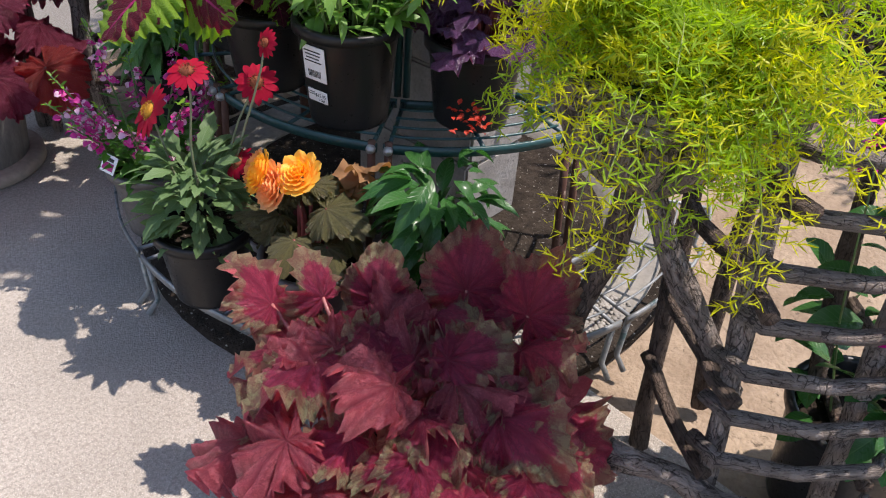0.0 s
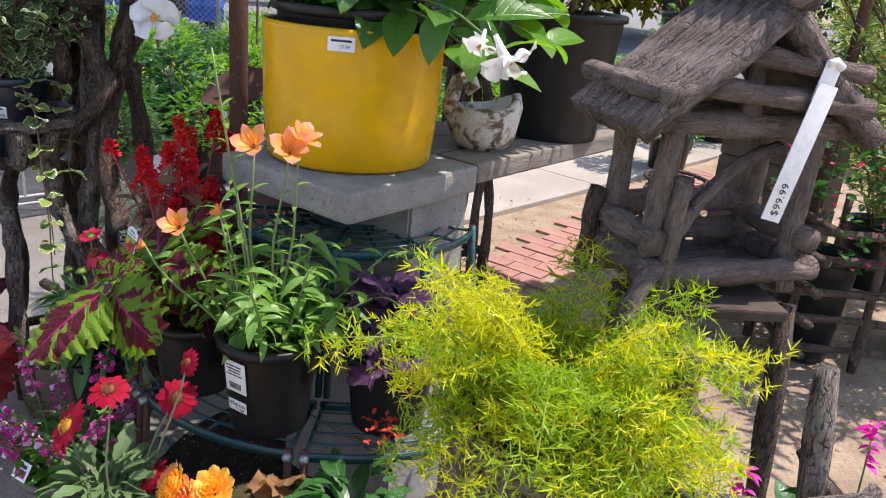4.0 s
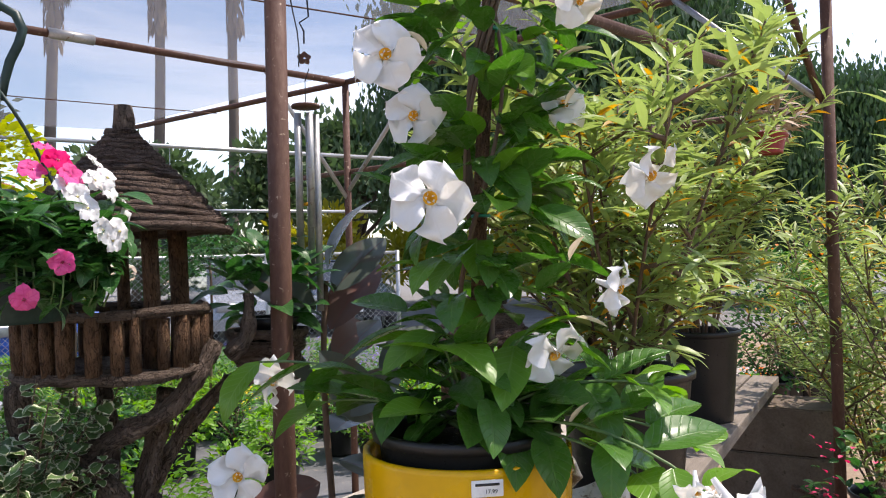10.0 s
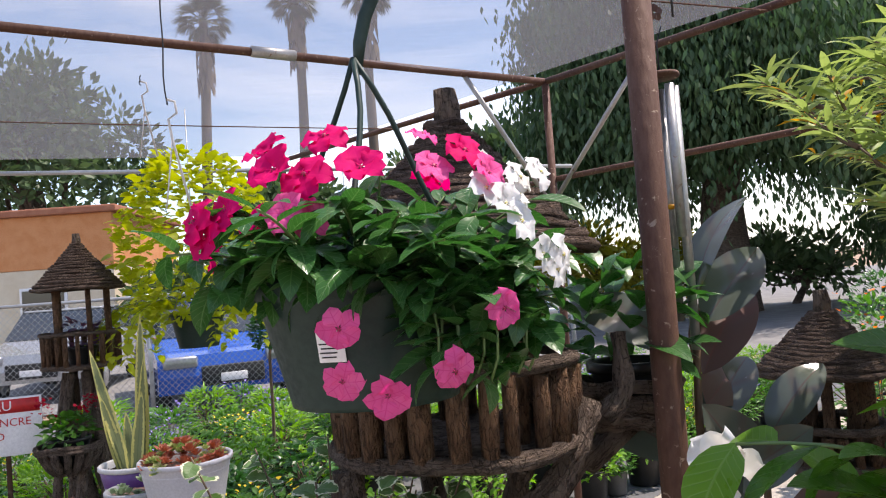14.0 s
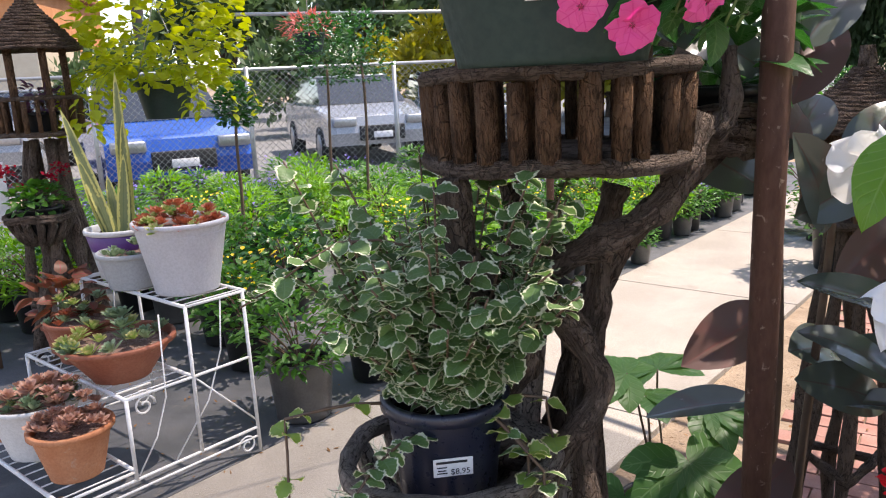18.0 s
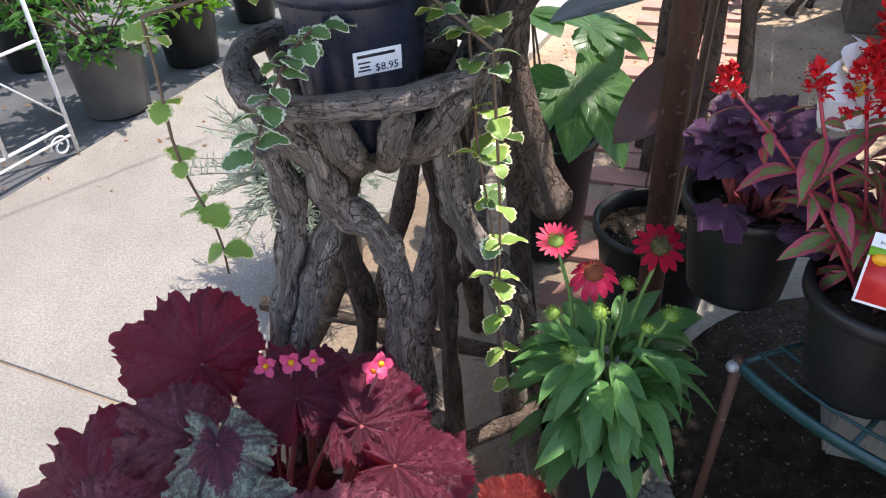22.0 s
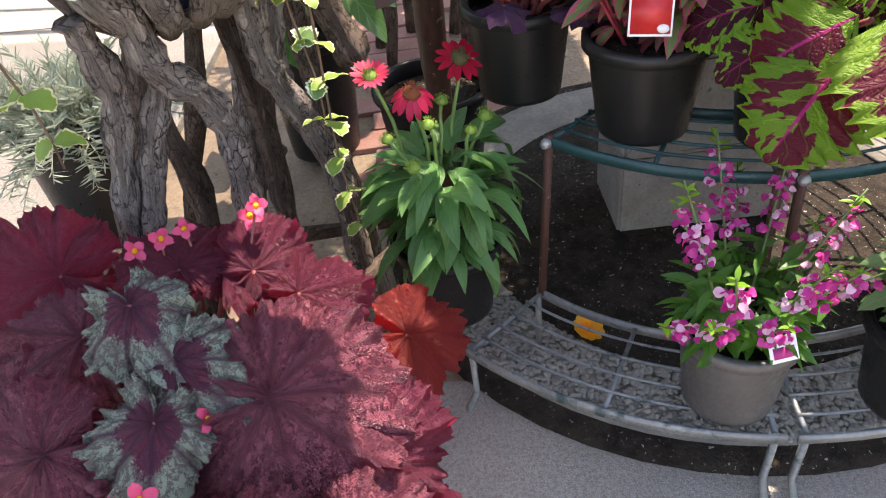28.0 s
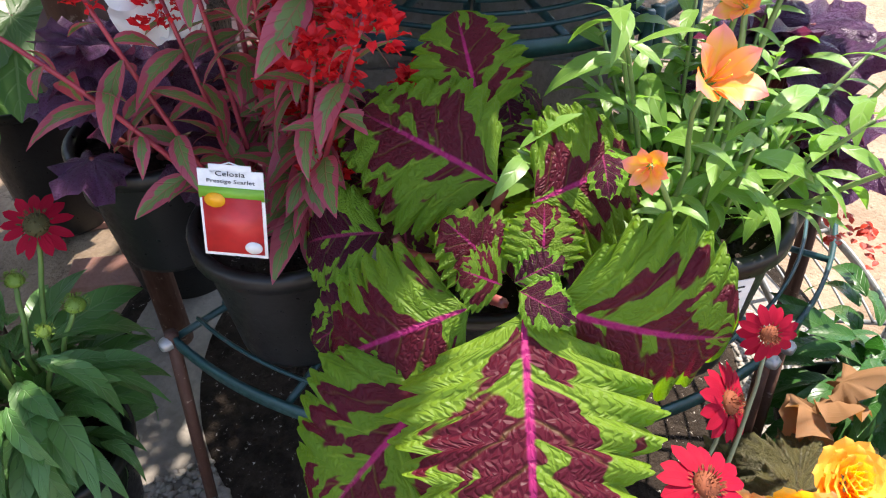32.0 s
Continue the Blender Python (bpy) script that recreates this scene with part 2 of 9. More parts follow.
def single(name, geo, mat, label, category, kind="", group="", smooth=True, m=None):
    me = geo if isinstance(geo, bpy.types.Mesh) else (geo if isinstance(geo, Geo) else Geo().add(geo)).mesh(name, mat, smooth)
    ob = new(name, me)
    if m is not None:
        ob.matrix_world = m
    return tagged(ob, label, category, group, kind)


# ---- materials ----
class Nodes:
    def __init__(self, name):
        self.mat = bpy.data.materials.new(name)
        self.mat.use_nodes = True
        self.t = self.mat.node_tree
        self.bsdf = self.t.nodes["Principled BSDF"]
        self.out = self.t.nodes["Material Output"]
        self.coord = self.t.nodes.new("ShaderNodeTexCoord")

    def put(self, sock, v):
        if isinstance(v, bpy.types.NodeSocket):
            self.t.links.new(v, sock)
        elif isinstance(v, tuple) and len(v) == 3 and sock.type == "RGBA":
            sock.default_value = (*v, 1)
        else:
            sock.default_value = v

    def math(self, op, a, b=0.0, clamp=False):
        n = self.t.nodes.new("ShaderNodeMath")
        n.operation, n.use_clamp = op, clamp
        self.put(n.inputs[0], a)
        self.put(n.inputs[1], b)
        return n.outputs[0]

    def mix(self, fac, a, b, blend="MIX"):
        n = self.t.nodes.new("ShaderNodeMix")
        n.data_type, n.blend_type = "RGBA", blend
        self.put(n.inputs[0], fac)
        self.put(n.inputs[6], a)
        self.put(n.inputs[7], b)
        return n.outputs[2]

    def noise(self, scale, detail=4.0, rough=0.55, vec=None, dist=0.0, stretch=None):
        n = self.t.nodes.new("ShaderNodeTexNoise")
        n.inputs["Scale"].default_value, n.inputs["Detail"].default_value = scale, detail
        n.inputs["Roughness"].default_value, n.inputs["Distortion"].default_value = rough, dist
        self.put(n.inputs["Vector"], self.vec(vec, stretch))
        return n.outputs["Fac"]

    def vec(self, vec=None, stretch=None):
        vec = vec or self.coord.outputs["Object"]
        if stretch:
            n = self.t.nodes.new("ShaderNodeMapping")
            n.inputs["Scale"].default_value = stretch
            self.put(n.inputs["Vector"], vec)
            vec = n.outputs[0]
        return vec

    def voronoi(self, scale, feature="F1", vec=None, stretch=None, out="Distance"):
        n = self.t.nodes.new("ShaderNodeTexVoronoi")
        n.feature = feature
        n.inputs["Scale"].default_value = scale
        self.put(n.inputs["Vector"], self.vec(vec, stretch))
        return n.outputs[out]

    def ramp(self, fac, lo, hi, a=0.0, b=1.0):
        n = self.t.nodes.new("ShaderNodeMapRange")
        n.interpolation_type = "SMOOTHSTEP"
        self.put(n.inputs[0], fac)
        for i, v in zip((1, 2, 3, 4), (lo, hi, a, b)):
            n.inputs[i].default_value = v
        return n.outputs[0]

    def random(self):
        return self.t.nodes.new("ShaderNodeObjectInfo").outputs["Random"]

    def island(self):
        return self.t.nodes.new("ShaderNodeNewGeometry").outputs["Random Per Island"]

    def bump(self, height, strength=0.3, dist=0.01):
        n = self.t.nodes.new("ShaderNodeBump")
        n.inputs["Strength"].default_value, n.inputs["Distance"].default_value = strength, dist
        self.put(n.inputs["Height"], height)
        self.put(self.bsdf.inputs["Normal"], n.outputs[0])
        return n.outputs[0]

    def set(self, **kw):
        names = dict(color="Base Color", rough="Roughness", metal="Metallic", spec="Specular IOR Level", trans="Transmission Weight", ior="IOR", alpha="Alpha", coat="Coat Weight", emit="Emission Color", glow="Emission Strength", sheen="Sheen Weight")
        for k, v in kw.items():
            self.put(self.bsdf.inputs[names[k]], v)
        return self


def surface(name, c1, c2, scale=8.0, rough=0.6, bump=0.2, bscale=60.0, metal=0.0, spots=None, spot_scale=20.0, spot_at=(0.6, 0.7), coat=0.0, spec=0.5, dist=0.004, stretch=None, by_object=False):
    n = Nodes(name)
    col = n.mix(n.ramp(n.noise(scale, 6, stretch=stretch), 0.3, 0.7), c1, c2)
    fine = n.noise(bscale, 5, 0.6, stretch=stretch)
    col = n.mix(n.ramp(fine, 0.3, 0.75, 0.0, 0.35), col, tuple(x * 0.55 for x in c1))
    if spots:
        col = n.mix(n.ramp(n.noise(spot_scale, 7, 0.65, dist=0.5), *spot_at), col, spots)
    if by_object:
        col = n.mix(n.math("MULTIPLY", n.random(), 0.5), col, tuple(x * 0.6 for x in c2))
    n.set(color=col, rough=n.ramp(fine, 0.2, 0.8, max(rough - 0.12, 0.02), min(rough + 0.12, 1)), metal=metal, coat=coat, spec=spec)
    if bump:
        n.bump(n.math("ADD", fine, n.noise(scale * 2.5, 4)), bump, dist)
    return n.mat


def leaf_mat(name, c1, c2, vein=None, rib=0.0, nveins=9.0, edge=None, edge_at=0.8, blotch=None, blotch_at=0.5, blotch_edge=0.35, fan=False, rough=0.42, thin=0.35, glow=None, ends=None, relief=0.25, vein_w=0.06, spec=0.4):
    """A leaf's surface: colour that varies from leaf to leaf, veins, a rim or blotches of another colour, and light coming through."""
    n = Nodes(name)
    uvn = n.t.nodes.new("ShaderNodeSeparateXYZ")
    n.put(uvn.inputs[0], n.coord.outputs["UV"])
    u, v = uvn.outputs[0], uvn.outputs[1]
    away = n.math("MULTIPLY", n.math("ABSOLUTE", n.math("SUBTRACT", u, 0.5)), 2.0)
    rnd = n.math("ADD", n.math("MULTIPLY", n.island(), 0.6), n.math("MULTIPLY", n.random(), 0.4))
    nz = n.noise(35.0, 4)
    col = n.mix(n.math("ADD", n.math("MULTIPLY", rnd, 0.75), n.math("MULTIPLY", nz, 0.35), True), c1, c2)
    if fan:
        side = n.math("ABSOLUTE", n.math("SUBTRACT", n.math("FRACT", n.math("MULTIPLY", n.math("ADD", u, n.math("MULTIPLY", n.math("SUBTRACT", n.noise(14.0, 2), 0.5), 0.035)), nveins)), 0.5))
        line = n.ramp(n.math("MULTIPLY", side, n.math("ADD", v, 0.1)), 0.0, vein_w * 1.6, 1.0, 0.0)
        wob = n.math("ADD", v, n.math("MULTIPLY", n.math("SUBTRACT", n.noise(28.0, 3), 0.5), 0.35))
        far = wob
        cell = n.t.nodes.new("ShaderNodeCombineXYZ")
        n.put(cell.inputs[0], n.math("ADD", n.math("MULTIPLY", u, nveins * 4.0), n.math("MULTIPLY", n.noise(25.0, 2), 1.6)))
        n.put(cell.inputs[1], n.math("ADD", n.math("MULTIPLY", n.math("POWER", v, 0.8), 8.0), n.math("MULTIPLY", n.noise(31.0, 2), 1.6)))
        n.put(cell.inputs[2], n.math("MULTIPLY", n.random(), 30.0))
        fine = n.ramp(n.voronoi(1.0, "DISTANCE_TO_EDGE", vec=cell.outputs[0]), 0.0, 0.22, 1.0, 0.0)
        line = n.math("MAXIMUM", line, n.math("MULTIPLY", fine, 0.8))
    else:
        s = n.math("FRACT", n.math("MULTIPLY", n.math("SUBTRACT", v, n.math("MULTIPLY", away, 0.22)), nveins))
        side = n.math("ABSOLUTE", n.math("SUBTRACT", s, 0.5))
        line = n.math("MAXIMUM", n.math("MULTIPLY", n.ramp(side, 0.0, vein_w * 2, 1.0, 0.0), 0.7), n.ramp(away, 0.02, 0.02 + vein_w, 1.0, 0.0))
        far = n.math("MAXIMUM", n.math("ADD", away, n.math("MULTIPLY", n.math("SUBTRACT", n.noise(85.0, 3), 0.5), 0.75)), n.ramp(v, 0.85, 1.0))
    if blotch:
        blo = n.ramp(n.math("ADD", n.math("MULTIPLY", n.noise(22.0, 2, dist=0.6), 0.8), n.math("MULTIPLY", n.math("SUBTRACT", 1.0, far), blotch_edge)), blotch_at, blotch_at + 0.05)
        col = n.mix(blo, col, blotch)
    if edge:
        col = n.mix(n.ramp(far, edge_at - 0.04, edge_at + 0.04), col, edge)
    if vein:
        col = n.mix(n.math("MULTIPLY", line, rib), col, vein)
    if ends:
        col = n.mix(n.ramp(v, 0.55, 1.0), col, ends)
    n.set(color=col, rough=n.ramp(nz, 0.2, 0.8, rough - 0.1, rough + 0.12), spec=spec)
    if relief:
        crink = n.noise(110.0, 3, 0.6) if fan else nz
        h = n.math("SUBTRACT", n.math("ADD", n.math("MULTIPLY", nz, 0.3), n.math("MULTIPLY", crink, 0.6 if fan else 0.0)), n.math("MULTIPLY", line, 0.8))
        n.bump(h, relief, 0.035 if fan else 0.003)
    if thin:
        tr = n.t.nodes.new("ShaderNodeBsdfTranslucent")
        hs = n.t.nodes.new("ShaderNodeHueSaturation")
        hs.inputs["Saturation"].default_value, hs.inputs["Value"].default_value = 1.15, 1.5
        n.put(hs.inputs["Color"], col)
        n.put(tr.inputs["Color"], glow if glow else hs.outputs[0])
        mx = n.t.nodes.new("ShaderNodeMixShader")
        mx.inputs[0].default_value = thin
        n.put(mx.inputs[1], n.bsdf.outputs[0])
        n.put(mx.inputs[2], tr.outputs[0])
        n.put(n.out.inputs[0], mx.outputs[0])
    return n.mat


def coleus_mat(name, lime1, lime2, dark, rib, amount=0.0, thin=0.45):
    """Lime leaf with maroon streaks that follow the side veins from a magenta rib."""
    n = Nodes(name)
    uvn = n.t.nodes.new("ShaderNodeSeparateXYZ")
    n.put(uvn.inputs[0], n.coord.outputs["UV"])
    u, v = uvn.outputs[0], uvn.outputs[1]
    away = n.math("MULTIPLY", n.math("ABSOLUTE", n.math("SUBTRACT", u, 0.5)), 2.0)
    vv = n.math("SUBTRACT", v, n.math("MULTIPLY", away, 0.26))
    comb = n.t.nodes.new("ShaderNodeCombineXYZ")
    n.put(comb.inputs[0], n.math("MULTIPLY", away, 1.5))
    n.put(comb.inputs[1], n.math("MULTIPLY", vv, 5.0))
    n.put(comb.inputs[2], n.math("ADD", n.math("MULTIPLY", n.random(), 40.0), n.math("MULTIPLY", n.math("GREATER_THAN", u, 0.5), 7.0)))
    streak = n.noise(1.0, 2, 0.5, vec=comb.outputs[0], dist=0.3)
    edge = n.math("ADD", n.math("MULTIPLY", n.math("POWER", away, 2.2), 0.25), n.math("MULTIPLY", n.math("POWER", n.math("SUBTRACT", 1.0, v), 3.0), 0.2))
    blo = n.ramp(n.math("SUBTRACT", streak, edge), 0.40 - amount, 0.425 - amount)
    nz = n.noise(40.0, 4)
    col = n.mix(n.math("ADD", n.math("MULTIPLY", n.random(), 0.6), n.math("MULTIPLY", nz, 0.4)), lime1, lime2)
    s = n.math("ABSOLUTE", n.math("SUBTRACT", n.math("FRACT", n.math("MULTIPLY", vv, 6.0)), 0.5))
    pale = n.math("MULTIPLY", n.ramp(s, 0.0, 0.08, 0.5, 0.0), n.ramp(away, 0.3, 0.9, 1.0, 0.25))
    col = n.mix(blo, col, n.mix(nz, dark, tuple(x * 1.7 for x in dark)))
    col = n.mix(n.math("MULTIPLY", pale, n.math("SUBTRACT", 1.0, n.math("MULTIPLY", blo, 0.75))), col, tuple(min(1, x * 1.3 + 0.015) for x in lime2))
    col = n.mix(n.math("MULTIPLY", n.ramp(away, 0.015, 0.05, 1.0, 0.0), n.ramp(v, 0.5, 1.0, 1.0, 0.3)), col, rib)
    n.set(color=col, rough=n.ramp(nz, 0.2, 0.8, 0.4, 0.6), spec=0.25)
    net = n.voronoi(1.0, "DISTANCE_TO_EDGE", vec=comb.outputs[0], stretch=(9, 5, 0.01))
    n.bump(n.math("SUBTRACT", n.math("ADD", n.math("MULTIPLY", n.ramp(net, 0.0, 0.3), 0.8), n.math("MULTIPLY", nz, 0.3)), n.math("MULTIPLY", n.ramp(s, 0.0, 0.12, 1.0, 0.0), 1.2)), 0.55, 0.003)
    tr = n.t.nodes.new("ShaderNodeBsdfTranslucent")
    hs = n.t.nodes.new("ShaderNodeHueSaturation")
    hs.inputs["Saturation"].default_value, hs.inputs["Value"].default_value = 1.12, 1.6
    n.put(hs.inputs["Color"], col)
    n.put(tr.inputs["Color"], hs.outputs[0])
    mx = n.t.nodes.new("ShaderNodeMixShader")
    mx.inputs[0].default_value = thin
    n.put(mx.inputs[1], n.bsdf.outputs[0])
    n.put(mx.inputs[2], tr.outputs[0])
    n.put(n.out.inputs[0], mx.outputs[0])
    return n.mat


def plain(name, c, rough=0.5, metal=0.0, spec=0.5):
    n = Nodes(name)
    col = n.mix(n.ramp(n.noise(40.0, 4), 0.35, 0.7), c, tuple(x * 0.8 for x in c))
    n.set(color=col, rough=rough, metal=metal, spec=spec)
    return n.mat


def concrete_mat():
    n = Nodes("concrete")
    big, mid, fine, grit = n.noise(1.3, 5), n.noise(9.0, 6, 0.6), n.noise(140.0, 4, 0.7), n.voronoi(330.0)
    col = n.mix(n.ramp(big, 0.35, 0.65), (0.315, 0.28, 0.235), (0.43, 0.385, 0.325))
    col = n.mix(n.ramp(mid, 0.45, 0.75, 0.0, 0.5), col, (0.285, 0.255, 0.215))
    col = n.mix(n.ramp(fine, 0.40, 0.62, 0.0, 0.65), col, (0.20, 0.175, 0.145))
    col = n.mix(n.ramp(n.noise(420.0, 2), 0.56, 0.66, 0.0, 0.7), col, (0.58, 0.53, 0.46))
    col = n.mix(n.ramp(n.noise(3.4, 8, 0.65, dist=0.8), 0.60, 0.74, 0.0, 0.55), col, (0.23, 0.20, 0.17))
    col = n.mix(n.ramp(n.noise(2.1, 7, 0.7, dist=1.5, stretch=(1, 1, 1)), 0.62, 0.70, 0.0, 0.35), col, (0.50, 0.46, 0.40))
    n.set(color=col, rough=0.85, spec=0.25)
    n.bump(n.math("ADD", n.math("ADD", fine, n.math("MULTIPLY", grit, 0.5)), n.math("MULTIPLY", mid, 1.2)), 0.6, 0.005)
    return n.mat


def bark_mat(name, c1, c2, c3, crack=0.7):
    n = Nodes(name)
    uv = n.coord.outputs["UV"]
    a = n.noise(2.2, 7, 0.65, stretch=(9, 9, 5))
    uvn = n.t.nodes.new("ShaderNodeSeparateXYZ")
    n.put(uvn.inputs[0], uv)
    twisted = n.t.nodes.new("ShaderNodeCombineXYZ")
    n.put(twisted.inputs[0], n.math("ADD", n.math("MULTIPLY", uvn.outputs[0], 7.0), n.math("MULTIPLY", n.noise(1.0, 3, vec=uv, stretch=(5, 20, 1)), 2.6)))
    n.put(twisted.inputs[1], n.math("ADD", n.math("MULTIPLY", uvn.outputs[1], 26.0), n.math("MULTIPLY", n.noise(1.0, 3, vec=uv, stretch=(9, 31, 1)), 3.0)))
    grain = n.noise(1.0, 7, 0.72, vec=uv, stretch=(26, 22, 1), dist=0.8)
    cr = n.math("ADD", n.voronoi(1.0, "DISTANCE_TO_EDGE", vec=twisted.outputs[0]), n.math("MULTIPLY", n.math("SUBTRACT", grain, 0.45), 0.32))
    plate = n.math("ADD", n.voronoi(1.0, "DISTANCE_TO_EDGE", stretch=(85, 85, 42)), n.math("MULTIPLY", n.math("SUBTRACT", n.noise(70.0, 4), 0.5), 0.28))
    cr = n.math("MINIMUM", cr, n.math("ADD", n.math("MULTIPLY", plate, 1.5), n.ramp(n.noise(16.0, 3), 0.38, 0.55, 0.0, 0.07)))
    peel = n.ramp(n.noise(1.0, 4, 0.6, vec=uv, stretch=(5, 30, 1), dist=1.2), 0.5, 0.58)
    col = n.mix(n.ramp(a, 0.35, 0.65), c1, c2)
    col = n.mix(n.ramp(grain, 0.45, 0.75, 0.0, 0.6), col, c3)
    col = n.mix(n.math("MULTIPLY", peel, 0.55), col, c2)
    col = n.mix(n.ramp(cr, 0.0, 0.08, crack, 0.0), col, tuple(x * 0.22 for x in c1))
    col = n.mix(n.ramp(n.noise(6.0, 5), 0.6, 0.75, 0, 0.35), col, (0.36, 0.31, 0.26))
    n.set(color=col, rough=0.88, spec=0.2)
    n.bump(n.math("ADD", n.math("ADD", n.math("MULTIPLY", n.ramp(cr, 0.0, 0.12), crack), n.math("MULTIPLY", peel, 0.5)), grain), 1.0, 0.011)
    return n.mat


def glass_cloth():
    n = Nodes("shade_cloth")
    w = n.math("ADD", n.math("MULTIPLY", n.noise(3.0, 3, stretch=(1, 30, 1)), 0.12), 0.45)
    n.set(color=(0.12, 0.12, 0.135), rough=0.9, spec=0.1)
    tr = n.t.nodes.new("ShaderNodeBsdfTransparent")
    tl = n.t.nodes.new("ShaderNodeBsdfTranslucent")
    tl.inputs["Color"].default_value = (0.20, 0.20, 0.22, 1)
    m1, m2 = n.t.nodes.new("ShaderNodeMixShader"), n.t.nodes.new("ShaderNodeMixShader")
    m1.inputs[0].default_value = 0.5
    n.put(m1.inputs[1], n.bsdf.outputs[0])
    n.put(m1.inputs[2], tl.outputs[0])
    n.put(m2.inputs[0], w)
    n.put(m2.inputs[1], tr.outputs[0])
    n.put(m2.inputs[2], m1.outputs[0])
    n.put(n.out.inputs[0], m2.outputs[0])
    return n.mat


CONCRETE = concrete_mat()
BLOCK = surface("cinder_block", (0.25, 0.232, 0.21), (0.34, 0.318, 0.288), 14, 0.9, 0.6, 130, spots=(0.14, 0.13, 0.12), spot_scale=70, spec=0.2)
BRICK = surface("paver_brick", (0.34, 0.165, 0.125), (0.42, 0.235, 0.19), 9, 0.85, 0.4, 110, spots=(0.26, 0.20, 0.18), spot_scale=14, spec=0.2, by_object=True)
SOIL = surface("dry_soil", (0.24, 0.175, 0.12), (0.37, 0.285, 0.20), 5, 0.95, 0.8, 70, spots=(0.10, 0.075, 0.055), spot_scale=26, spec=0.1, dist=0.01)
POTMIX = surface("potting_mix", (0.022, 0.017, 0.013), (0.052, 0.040, 0.030), 30, 0.95, 1.0, 140, spots=(0.42, 0.39, 0.34), spot_scale=120, spot_at=(0.63, 0.67), spec=0.1, dist=0.008)
WEEDMAT = surface("weed_mat", (0.075, 0.078, 0.082), (0.13, 0.13, 0.135), 4, 0.75, 0.3, 220, spots=(0.24, 0.20, 0.16), spot_scale=6, spot_at=(0.58, 0.75))
ASPHALT = surface("asphalt", (0.16, 0.155, 0.15), (0.22, 0.215, 0.205), 2, 0.9, 0.4, 80, spec=0.2)
PEBBLE = surface("river_pebble", (0.20, 0.185, 0.16), (0.31, 0.285, 0.245), 20, 0.6, 0.2, 90, spec=0.35)
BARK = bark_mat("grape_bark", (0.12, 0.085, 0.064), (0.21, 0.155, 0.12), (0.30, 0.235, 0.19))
# paler copy of BARK for branches facing front: sunlight put into the colour
BARK_PALE = bark_mat("sunlit_weathered_bark", (0.24, 0.195, 0.165), (0.40, 0.34, 0.295), (0.50, 0.44, 0.385), 0.9)
STICK = bark_mat("stick_bark", (0.12, 0.066, 0.038), (0.225, 0.125, 0.07), (0.27, 0.18, 0.115))
TWIG = bark_mat("roof_twig", (0.10, 0.065, 0.048), (0.19, 0.135, 0.105), (0.26, 0.20, 0.165))
HOUSEWOOD = bark_mat("house_log", (0.20, 0.145, 0.12), (0.31, 0.24, 0.205), (0.40, 0.33, 0.29), 0.3)
ROOFLOG = bark_mat("house_roof_log", (0.20, 0.15, 0.13), (0.34, 0.275, 0.245), (0.46, 0.39, 0.355), 0.6)
GREENMETAL = surface("green_enamel", (0.012, 0.052, 0.052), (0.02, 0.075, 0.075), 12, 0.38, 0.12, 120, spots=(0.20, 0.19, 0.17), spot_scale=50, spot_at=(0.66, 0.74))
GREYMETAL = surface("worn_grey_metal", (0.17, 0.18, 0.18), (0.30, 0.31, 0.30), 10, 0.45, 0.15, 120, spots=(0.05, 0.085, 0.085), spot_scale=18, spot_at=(0.56, 0.66), metal=0.25)
WHITEMETAL = surface("white_enamel", (0.72, 0.71, 0.69), (0.80, 0.79, 0.77), 12, 0.4, 0.1, 120, spots=(0.30, 0.20, 0.13), spot_scale=60, spot_at=(0.72, 0.76))
RUST = surface("rusty_pipe", (0.085, 0.036, 0.024), (0.125, 0.06, 0.038), 9, 0.75, 0.4, 90, spots=(0.30, 0.22, 0.165), spot_scale=55, spot_at=(0.60, 0.68), metal=0.15, stretch=(1, 1, 0.35))
GALV = surface("galvanised_pipe", (0.36, 0.36, 0.355), (0.48, 0.48, 0.47), 10, 0.42, 0.1, 90, metal=0.6, spots=(0.24, 0.16, 0.11), spot_scale=16, spot_at=(0.62, 0.7))
BLACKPOT = surface("black_nursery_plastic", (0.011, 0.011, 0.011), (0.02, 0.0195, 0.019), 10, 0.36, 0.06, 120, spots=(0.10, 0.09, 0.08), spot_scale=30, spot_at=(0.68, 0.82), spec=0.3)
GREYPOT = surface("dusty_grey_plastic", (0.075, 0.07, 0.066), (0.105, 0.10, 0.094), 10, 0.42, 0.06, 120, spots=(0.17, 0.155, 0.14), spot_scale=26, spot_at=(0.64, 0.8))
NAVYPOT = surface("navy_plastic", (0.012, 0.015, 0.03), (0.02, 0.024, 0.042), 10, 0.34, 0.06, 120)
GREENPOT = surface("green_plastic", (0.012, 0.030, 0.025), (0.020, 0.043, 0.036), 8, 0.5, 0.05, 100, spec=0.3)
TERRA = surface("terracotta", (0.46, 0.18, 0.085), (0.54, 0.25, 0.13), 9, 0.78, 0.15, 120, spots=(0.50, 0.36, 0.27), spot_scale=12, spot_at=(0.58, 0.76), spec=0.25)
REDTERRA = surface("red_glazed_clay", (0.26, 0.075, 0.04), (0.34, 0.12, 0.065), 9, 0.6, 0.15, 120, spots=(0.40, 0.22, 0.14), spot_scale=12, spot_at=(0.6, 0.76))
WHITEPOT = surface("white_plastic", (0.60, 0.59, 0.58), (0.68, 0.67, 0.655), 6, 0.45, 0.05, 120, spots=(0.42, 0.38, 0.33), spot_scale=16, spot_at=(0.66, 0.8))
